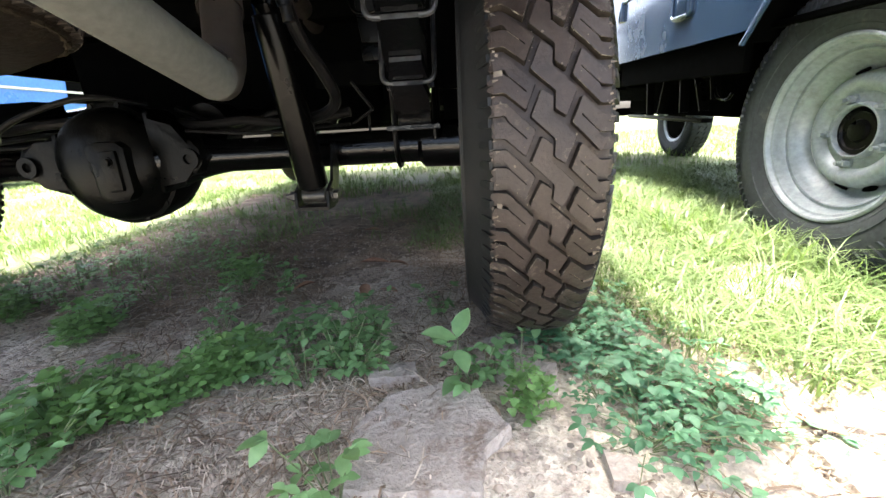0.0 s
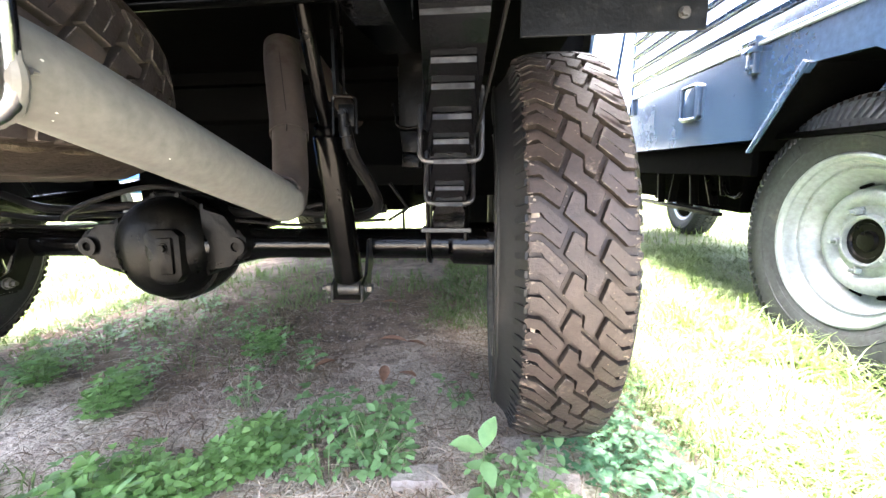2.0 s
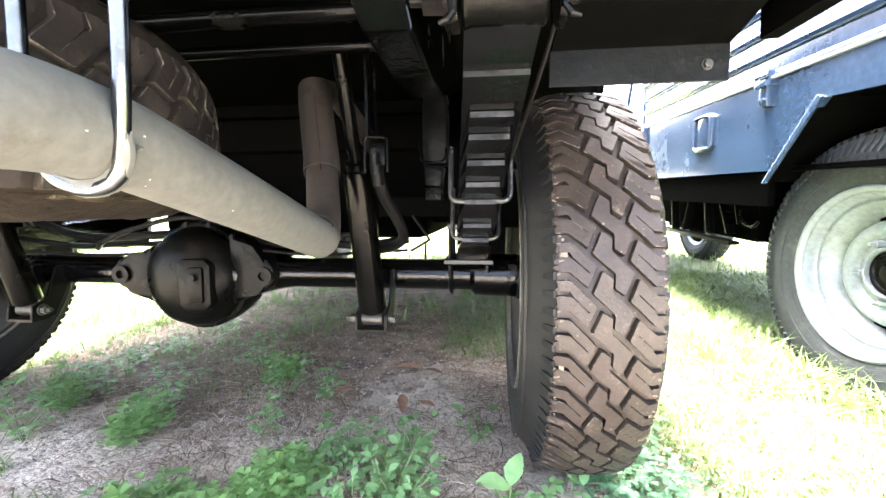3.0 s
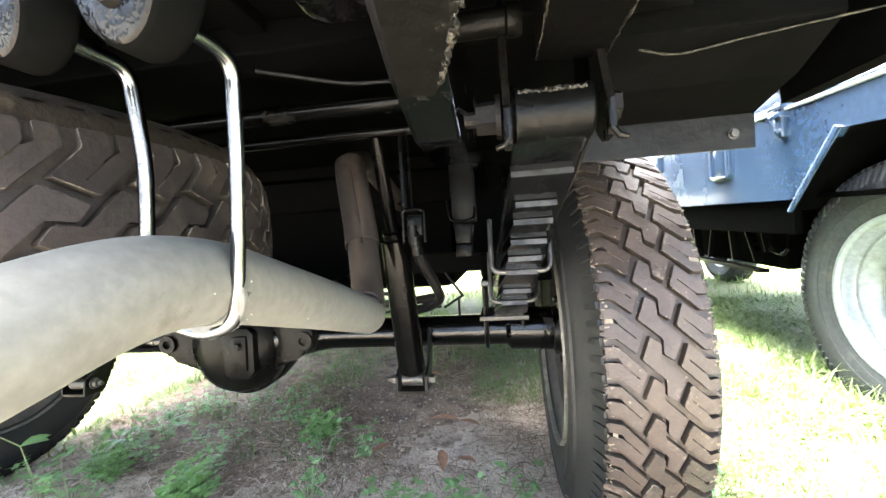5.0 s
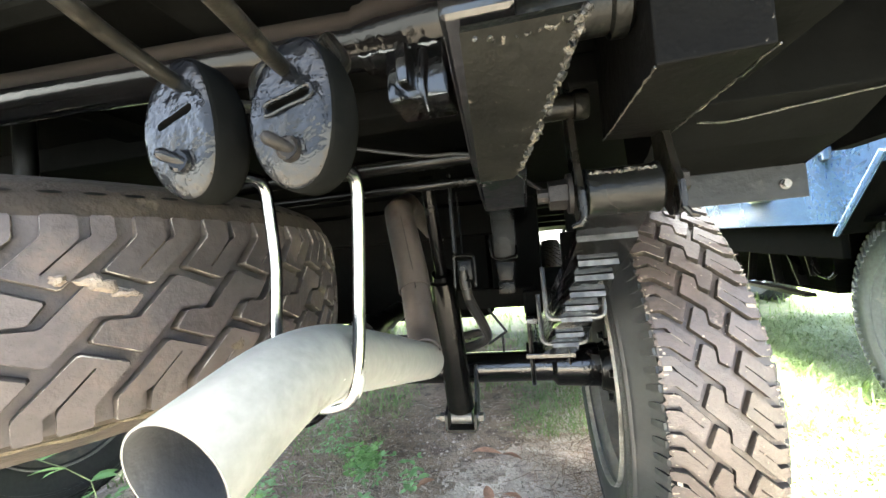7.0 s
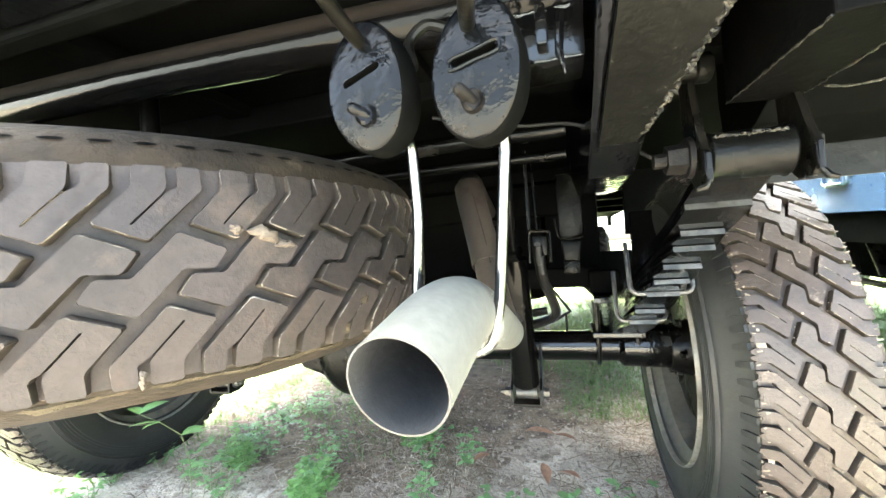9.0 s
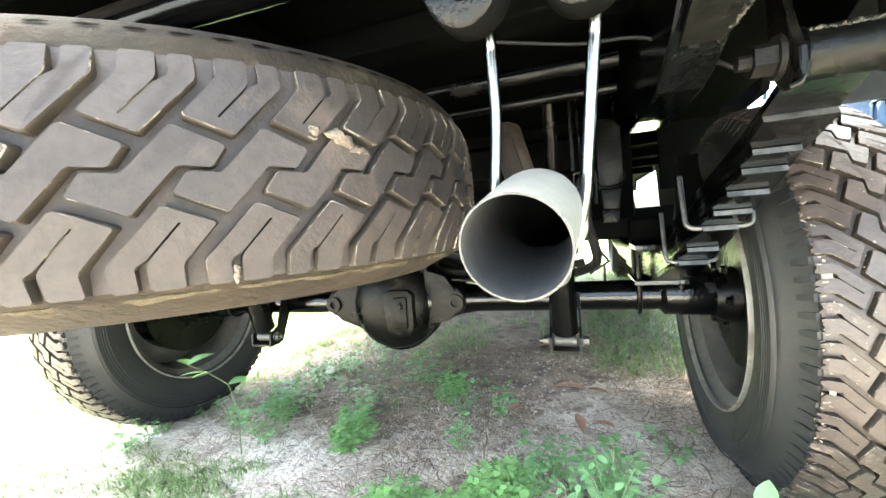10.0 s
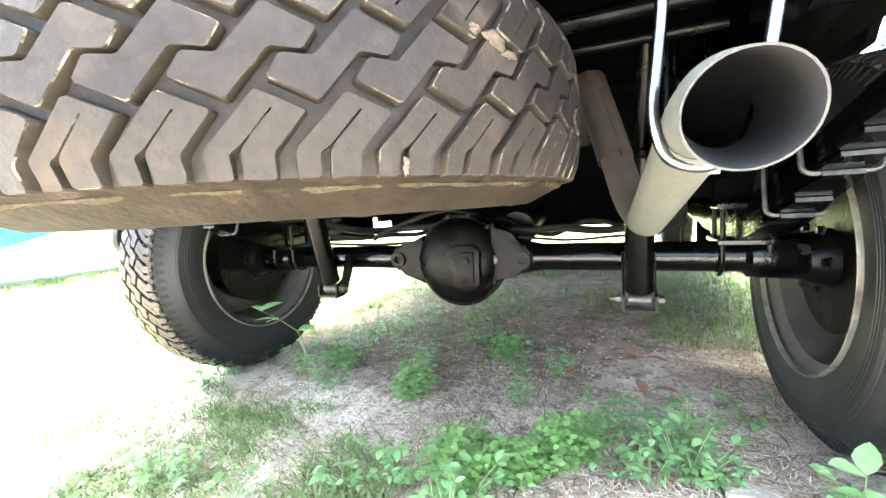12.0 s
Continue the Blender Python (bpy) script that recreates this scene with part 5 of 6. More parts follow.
# crust of dried mud along the lower shoulder
bm = bmesh.new()
rnd = random.Random(30)
ring = []
for k in range(420):
    a = 2 * math.pi * k / 420
    w = noise.noise(Vector((math.cos(a) * 9, math.sin(a) * 9, -1))) + 0.6 * noise.noise(Vector((math.cos(a) * 31, math.sin(a) * 31, -1)))
    rr = 0.3415 + 0.0035 * w
    ring.append(Vector((-TREAD_W * 1.075 - 0.0015 * w, rr * math.cos(a), rr * math.sin(a))))
tube(bm, ring + ring[:1], [0.0046 * (0.25 + 1.2 * abs(noise.noise(Vector((k * 0.13, 3.0, -1)))) + rnd.uniform(0, 0.35)) for k in range(421)], 6)
part("mud_crust", bm, MUD, spare, "ragged tan dried mud")
# lumpy coat of mud over the lower wall
coat_line = smooth_line([Vector((0.0735, 0.3490, 0)), Vector((0.0808, 0.3375, 0)), Vector((0.0895, 0.3215, 0)), Vector((0.0962, 0.3045, 0)), Vector((0.0975, 0.2880, 0)), Vector((0.0975, 0.2740, 0))], 4)
verts, faces, around, across = [], [], 400, len(coat_line)
for k in range(around):
    a = 2 * math.pi * k / around
    for q, p in enumerate(coat_line):
        at = Vector((p.y * math.cos(a), p.y * math.sin(a), p.x))
        lump = noise.noise(at * 16) + 0.7 * noise.noise(at * 42) + 0.45 * noise.noise(at * 95)
        out = -0.0015 + 0.0042 * max(-0.3, lump) if 0 < q < across - 1 else -0.004
        verts.append((-p.x - out * 0.85, (p.y + out * 0.5) * math.cos(a), (p.y + out * 0.5) * math.sin(a)))
for k in range(around):
    for q in range(across - 1):
        o, n = k * across + q, (k + 1) % around * across + q
        faces.append((o, o + 1, n + 1, n))
quick("mud_coat", verts, faces, SIDEMUD, spare, "lumpy brown dried mud on the lower wall", smooth=True)
for theta, w, long, tall, seed in ((-0.4885, 0.024, 0.0135, 0.0080, 3), (-0.4885 + 0.04, 0.024 - 0.008, 0.0085, 0.0050, 8), (-0.4885 - 0.055, 0.024 + 0.004, 0.0080, 0.0040, 11), (-0.7028, -0.0668, 0.0035, 0.0065, 5)):
    bm = bmesh.new()
    r = random.Random(seed)
    turn_a = theta - math.radians(SPARE_TURN) - math.pi / 2
    rims = []
    for scale_, lift in ((1.0, -0.0015), (0.8, 0.0010), (0.45, 0.0022)):
        ring = []
        for k in range(18):
            a = 6.283 * k / 18
            q = scale_ * (0.75 + 0.25 * math.sin(2 * a + seed) + 0.16 * math.sin(5 * a + 2 * seed) + r.uniform(-0.08, 0.08))
            aa, rr = turn_a + long * q * math.cos(a) / 0.370, (0.3675 if abs(w) > 0.05 else 0.3700) + lift + r.uniform(-0.0004, 0.0004)
            ring.append(bm.verts.new((w + tall * q * math.sin(a), rr * math.cos(aa), rr * math.sin(aa))))
        rims.append(ring)
    for a, b in zip(rims, rims[1:]):
        for k in range(18):
            bm.faces.new((a[k], a[(k + 1) % 18], b[(k + 1) % 18], b[k]))
    bm.faces.new(rims[-1])
    part("mud_lump", bm, DRYMUD, spare, "pale dried mud stuck to the tread")
bm = bmesh.new()
tube(bm, [(-0.597, 0.399, 0.58), (-0.597, 0.399, 0.872)], 0.012, 12)
box(bm, -0.70, -0.49, 0.37, 0.43, 0.575, 0.59, 0.004)
part("spare_carrier", bm, DUSTY, vehicle)


# ---- the blue vehicle parked alongside ----
neighbour = thing("parked_truck", "dark blue off-road truck with a ribbed side and silver steel wheels", "vehicle", (1.05, 1.345, 0.0))
NTILT = 0.045


def nb(bm):
    """Places a mesh drawn in plan metres under the parked truck, nose slightly raised."""
    for v in bm.verts:
        v.co = Vector((v.co.x - 1.05, v.co.y - 1.345, v.co.z + NTILT * (v.co.y - 1.345)))
    return bm


bm = bmesh.new()
prism(bm, [(0.45, 0.66), (0.98, 0.66), (1.10, 0.79), (1.18, 0.835), (1.375, 0.845), (1.585, 0.645), (2.78, 0.645), (2.78, 0.955), (0.45, 0.955)], 0, 1.05, 1.07)
part("side_skirt", nb(bm), NAVY, neighbour, "dented dark blue lower side", smooth=False)
bm = bmesh.new()
box(bm, 1.066, 1.09, 0.45, 2.78, 0.955, 1.50)
panel = part("ribbed_side", nb(bm), NAVY, neighbour, "dark blue tub side with pale horizontal ribs", smooth=False)
for z in (0.965, 1.045, 1.125, 1.205, 1.285, 1.365, 1.445):
    bm = bmesh.new()
    prism(bm, [(1.064, z - 0.012), (1.064, z + 0.022), (1.050, z + 0.016), (1.046, z + 0.004), (1.052, z - 0.008)], 1, 0.45, 2.78, 0.003)
    part("rib", nb(bm), NAVY, panel, smooth=False)
bm = bmesh.new()
box(bm, 1.040, 1.064, 0.45, 2.80, 0.951, 0.963, 0.004)
part("ledge", nb(bm), SILVER, neighbour, "pale metal ledge")
bm = bmesh.new()
box(bm, 1.07, 2.60, 0.45, 2.78, 0.94, 0.955)
box(bm, 2.58, 2.60, 0.45, 2.78, 0.66, 1.50)
box(bm, 1.09, 2.60, 0.45, 0.47, 0.66, 1.50)
part("tub", nb(bm), NAVY, neighbour, smooth=False)
bm = bmesh.new()
prism(bm, [(2.80, 0.645), (3.98, 0.645), (4.12, 0.80), (5.05, 0.80), (5.2, 0.60), (5.5, 0.60), (5.5, 1.08), (4.2, 1.12), (2.80, 1.12)], 0, 1.06, 1.075)
prism(bm, [(2.80, 0.645), (3.98, 0.645), (4.12, 0.80), (5.05, 0.80), (5.2, 0.60), (5.5, 0.60), (5.5, 1.08), (4.2, 1.12), (2.80, 1.12)], 0, 2.575, 2.59)
box(bm, 1.075, 2.575, 4.2, 5.5, 1.06, 1.08)
box(bm, 1.075, 2.575, 5.48, 5.5, 0.60, 1.06)
part("cab", nb(bm), NAVY, neighbour, smooth=False)
bm = bmesh.new()
tube(bm, [(1.08, 4.2, 1.12), (1.12, 3.9, 1.85)], 0.022, 8)
tube(bm, [(1.08, 2.82, 1.15), (1.10, 2.84, 1.85)], 0.025, 8)
tube(bm, [(1.09, 3.2, 1.15), (1.09, 3.05, 1.5)], 0.012, 8)
tube(bm, [(2.55, 4.2, 1.12), (2.5, 3.9, 1.85)], 0.022, 8)
box(bm, 1.08, 2.56, 2.5, 3.95, 1.84, 1.88, 0.01)
part("cab_frame", nb(bm), NAVY, neighbour)
for x in (1.30, 2.25):
    bm = bmesh.new()
    box(bm, x, x + 0.08, 0.5, 5.3, 0.43, 0.64, 0.004)
    part("frame_rail", nb(bm), UNDER, neighbour, smooth=False)
for y in (1.9, 2.15, 2.75, 3.3):
    bm = bmesh.new()
    box(bm, 1.12, 2.4, y, y + 0.05, 0.51, 0.62, 0.003)
    part("cross_beam", nb(bm), UNDER, neighbour, smooth=False)
for name, x0, x1, y0, y1, z0, z1 in (("battery_box", 1.16, 1.295, 1.80, 2.60, 0.37, 0.62), ("gearbox", 1.40, 2.2, 2.21, 2.74, 0.44, 0.62), ("underframe", 1.381, 1.42, 1.60, 3.4, 0.345, 0.52), ("sill", 1.075, 1.10, 1.62, 2.75, 0.52, 0.639), ("tub_floor", 1.10, 2.55, 0.6, 5.3, 0.642, 0.66)):
    bm = bmesh.new()
    box(bm, x0, x1, y0, y1, z0, z1, 0.004)
    part(name, nb(bm), UNDER, neighbour, smooth=False)
for y, z in ((1.345, 0.38), (4.795, 0.30)):
    bm = bmesh.new()
    tube(bm, [(1.3, y, z), (2.4, y, z)], 0.04, 12)
    part("axle", nb(bm), UNDER, neighbour)
for (y0, z0), (y1, z1), wide in (((2.471, 0.650), (2.435, 0.411), 0.010), ((2.123, 0.636), (2.088, 0.416), 0.010), ((2.028, 0.640), (1.923, 0.418), 0.009), ((2.246, 0.640), (2.316, 0.414), 0.007), ((1.900, 0.630), (1.850, 0.46), 0.007)):
    bm = bmesh.new()
    k = NTILT * 1.0
    z0, z1 = z0 - k * (y0 - 1.345), z1 - k * (y1 - 1.345)
    prism(bm, [(y0, z0), (y0 + wide, z0), (y1 + wide, z1), (y1, z1)], 0, 1.112, 1.150, 0.002)
    part("bracket", nb(bm), DUSTY, neighbour, "thin dusty black bracket", smooth=False)
bm = bmesh.new()
box(bm, 1.11, 1.155, 1.90, 2.70, 0.345, 0.362, 0.003)
part("step_bar", nb(bm), DUSTY, neighbour, "dusty black bar under the sill")
bm = bmesh.new()
box(bm, 1.108, 1.13, 2.03, 2.48, 0.590, 0.622, 0.003)
part("bracket_rail", nb(bm), SATIN, neighbour)
bm = bmesh.new()
tube(bm, smooth_line([(1.13, 1.872, 0.50), (1.13, 1.86, 0.462), (1.13, 1.83, 0.440), (1.13, 1.78, 0.435), (1.13, 1.75, 0.455)]), 0.006, 8)
part("pipe_bend", nb(bm), DUSTY, neighbour, "thin bent pipe under the truck")
bm = bmesh.new()
prism(bm, [(1.588, 0.600), (1.606, 0.604), (1.390, 0.858), (1.372, 0.847)], 0, 1.040, 1.050, 0.003)
part("arch_lip", nb(bm), NAVY, neighbour, "slanting dark blue wheel arch lip", smooth=False)
# inner depth of the arch edge, coloured black for the shade inside
bm = bmesh.new()
prism(bm, [(1.592, 0.606), (1.606, 0.610), (1.392, 0.858), (1.376, 0.848)], 0, 1.052, 1.30, 0.002)
part("arch_liner", nb(bm), UNDER, neighbour, smooth=False)
bm = bmesh.new()
box(bm, 1.052, 1.30, 0.9, 1.6, 0.845, 0.86)
part("wheel_arch", nb(bm), UNDER, neighbour)
# pressed handle plate, hinge and latch on the side
bm = bmesh.new()
prism(bm, [(1.945, 0.77), (1.965, 0.75), (2.075, 0.75), (2.095, 0.77), (2.095, 0.89), (2.075, 0.91), (1.975, 0.912), (1.945, 0.89)], 0, 1.036, 1.051, 0.006)
tube(bm, corner_line([(1.036, 1.957, 0.762), (1.032, 1.957, 0.90), (1.032, 2.083, 0.90), (1.032, 2.083, 0.762), (1.036, 1.957, 0.762)], 0.02, 4), 0.005, 8)
part("flush_handle", nb(bm), NAVY, neighbour, "dark blue pressed handle plate")
bm = bmesh.new()
box(bm, 1.018, 1.052, 1.585, 1.645, 0.93, 0.95, 0.004)
box(bm, 1.030, 1.054, 1.595, 1.635, 0.865, 0.985, 0.004)
tube(bm, [(1.028, 1.58, 0.968), (1.028, 1.65, 0.968)], 0.009, 10)
hexbolt(bm, Matrix.Translation((1.030, 1.605, 0.885)) @ FACING["-x"], 0.007, 0.006)
hexbolt(bm, Matrix.Translation((1.030, 1.625, 0.885)) @ FACING["-x"], 0.007, 0.006)
part("drop_side_hinge", nb(bm), NAVY, neighbour, "dark blue drop-side hinge")
bm = bmesh.new()
box(bm, 1.03, 1.06, 2.70, 2.76, 0.86, 0.96, 0.006)
part("drop_side_latch", nb(bm), NAVY, neighbour)


NUT_TURN = -0.14


def neighbour_wheel(place, turn):
    """A silver dished steel wheel; local -x is the outside."""
    bm = bmesh.new()
    revolve(bm, [(-0.084, 0.241), (-0.091, 0.239), (-0.094, 0.234), (-0.092, 0.229), (-0.084, 0.2265), (-0.080, 0.224), (-0.078, 0.218), (-0.066, 0.214), (-0.052, 0.212), (-0.046, 0.2085), (-0.0455, 0.203), (-0.049, 0.199), (-0.047, 0.1955), (-0.036, 0.192), (-0.008, 0.178), (0.008, 0.160), (0.012, 0.152),
                 (0.020, 0.152), (0.020, 0.20), (0.078, 0.214), (0.086, 0.236), (0.09, 0.230), (0.078, 0.206), (0.06, 0.22), (-0.06, 0.222)], 80, True)
    revolve(bm, [(0.013, 0.1535), (0.004, 0.1515), (-0.012, 0.1475), (-0.024, 0.141), (-0.031, 0.131), (-0.032, 0.121), (-0.027, 0.111), (-0.018, 0.103), (-0.0125, 0.0985), (-0.012, 0.094), (-0.012, 0.060), (-0.006, 0.058)], 80)
    rim = part("wheel", bm, SILVER, neighbour, "silver-painted dished steel wheel")
    rim.matrix_local = Matrix.Translation(place) @ pose(0, 0, 0, 0, 0, turn) @ Matrix.Scale(1.045, 4)
    tyre(rim, wall_mat=GREYWALL, label="grey dusty tyre with moulded marks", radius=0.394, half=0.086, bulge=0.018, inner=0.226, tread_mat=GREYWALL, letters=True)
    bm = bmesh.new()
    revolve(bm, [(-0.010, 0.073), (-0.026, 0.0715), (-0.031, 0.0695), (-0.0325, 0.067), (-0.031, 0.064), (-0.014, 0.0625)], 48)
    part("hub", bm, SILVER, rim, "silver hub collar")
    bm = bmesh.new()
    revolve(bm, [(-0.0140, 0.0628), (-0.020, 0.060), (-0.0215, 0.050), (-0.017, 0.047), (-0.016, 0.030), (-0.024, 0.026), (-0.026, 0.018), (-0.026, 0.0)], 40)
    part("hub_end", bm, DUSTY, rim, "dark greasy hub end")
    # black disc added as a drum, to keep the rim's inner side dark
    bm = bmesh.new()
    revolve(bm, [(0.02, 0.0), (0.02, 0.195), (0.05, 0.202), (0.066, 0.200), (0.070, 0.12), (0.075, 0.0)], 36)
    part("brake_drum", bm, UNDER, rim)
    for k in range(5):
        a = 2 * math.pi * k / 5 + NUT_TURN
        bm = bmesh.new()
        hexbolt(bm, Matrix.Translation((-0.012, 0.0865 * math.cos(a), 0.0865 * math.sin(a))) @ FACING["-x"], 0.0115, 0.016, 0.014)
        part("wheel_nut", bm, SILVER, rim)
    for turn_v in (-79, -110, 105, 74):
        a = radians(turn_v)
        bm = bmesh.new()
        c = Vector((-0.002, 0.1545 * math.cos(a), 0.1545 * math.sin(a)))
        n = 14
        out = Vector((-0.55, -0.75 * math.cos(a) * -1, -0.75 * math.sin(a) * -1)).normalized()
        tang = Vector((0, -math.sin(a), math.cos(a)))
        rad = out.cross(tang).normalized()
        loop = [bm.verts.new(c + out * 0.0035 + tang * 0.020 * math.cos(2 * math.pi * q / n) + rad * 0.008 * math.sin(2 * math.pi * q / n)) for q in range(n)]
        back = [bm.verts.new(v.co - out * 0.006) for v in loop]
        bm.faces.new(loop)
        for q in range(n):
            bm.faces.new((loop[q], back[q], back[(q + 1) % n], loop[(q + 1) % n]))
        part("vent_slot", bm, UNDER, rim)
    return rim


nw = neighbour_wheel((0.190, -0.025, 0.342), 0)
copy_thing(nw, pose(0.190, 3.45, 0.358, 0, 0, 0))
copy_thing(nw, pose(1.42, 3.45, 0.358, 0, 0, 180))
copy_thing(nw, pose(1.42, 0.0, 0.342, 0, 0, 180))

# ---- a bright blue car further off ----
car = thing("parked_car", "bright blue car parked across the grass", "car", (-5.7, 3.6, 0))
bm = bmesh.new()
prism(bm, [(-3.4, 0.36), (-2.07, 0.37), (-1.5, 0.54), (-0.75, 0.64), (-0.65, 0.68), (0.25, 0.68), (0.36, 0.42), (1.25, 0.40), (1.36, 0.68), (2.14, 0.68), (2.25, 0.45), (2.5, 0.45), (2.5, 1.36), (2.3, 1.45), (0.2, 1.45), (-0.6, 0.98), (-3.3, 0.92)], 0, -0.75, 0.70, 0.03)
part("car_body", bm, SKYBLUE, car, smooth=False)
for y0, y1 in ((0.30, 0.75), (1.75, 2.25)):
    bm = bmesh.new()
    prism(bm, [(y0, 0.98), (y1, 0.98), (y1, 1.32), (y0 + 0.05, 1.34)], 0, 0.70, 0.708, 0.002)
    part("side_window", bm, UNDER, car)
bm = bmesh.new()
box(bm, 0.70, 0.712, -3.2, 2.05, 0.76, 0.775, 0.003)
box(bm, 0.70, 0.712, -0.5, 2.05, 1.10, 1.13, 0.003)
part("side_moulding", bm, PLASTIC, car)
for y in (-0.2, 1.75):
    for x in (-0.68, 0.62):
        bm = bmesh.new()
        revolve(bm, [(-0.08, 0.0), (-0.08, 0.20), (-0.09, 0.28), (-0.06, 0.32), (0.06, 0.32), (0.09, 0.28), (0.08, 0.20), (0.05, 0.18), (0.05, 0.0)], 32)
        w = part("car_wheel", bm, SIDEWALL, car)
        w.location = (x, y, 0.32)

# ---- plants and litter ----
def leaf_shape(L, W, fold=0.25, droop=0.25, tip=0.0):
    """An ovate leaf from the origin along +y: points and faces."""
    rows = [(0.0, 0.04), (0.18, 0.62), (0.42, 1.0), (0.68, 0.80), (0.88, 0.38), (1.0, 0.0 if tip else 0.12)]
    vs, fs = [], []
    for t, w in rows:
        z = -droop * L * t * t
        vs += [(-w * W / 2, t * L, z + fold * w * W / 2), (0, t * L, z), (w * W / 2, t * L, z + fold * w * W / 2)]
    for i in range(len(rows) - 1):
        a = i * 3
        fs += [(a, a + 1, a + 4, a + 3), (a + 1, a + 2, a + 5, a + 4)]
    return vs, fs


def round_leaf(L, W):
    """A small notched leaflet, one of three on a clover stalk."""
    rows = [(0.0, 0.06), (0.35, 0.6), (0.7, 1.0), (0.95, 0.85)]
    vs, fs = [], []
    for t, w in rows:
        vs += [(-w * W / 2, t * L, 0.12 * w * W), (0, t * L * (0.93 if t > 0.9 else 1), 0), (w * W / 2, t * L, 0.12 * w * W)]
    for i in range(len(rows) - 1):
        a = i * 3
        fs += [(a, a + 1, a + 4, a + 3), (a + 1, a + 2, a + 5, a + 4)]
    return vs, fs


def add(vs, fs, shape, m):
    o = len(vs)
    vs += [tuple(m @ Vector(v)) for v in shape[0]]
    fs += [tuple(i + o for i in f) for f in shape[1]]


def stem_strip(vs, fs, a, b, r):
    """A thin three-sided stalk from a to b."""
    a, b = Vector(a), Vector(b)
    d = (b - a).normalized()
    s = d.cross(Vector((0.3, 0.9, 0.2))).normalized()
    u = d.cross(s)
    o = len(vs)
    for p, k in ((a, 1.0), (b, 0.7)):
        for q in range(3):
            vs.append(tuple(p + (s * math.cos(2.094 * q) + u * math.sin(2.094 * q)) * r * k))
    for q in range(3):
        fs.append((o + q, o + (q + 1) % 3, o + 3 + (q + 1) % 3, o + 3 + q))


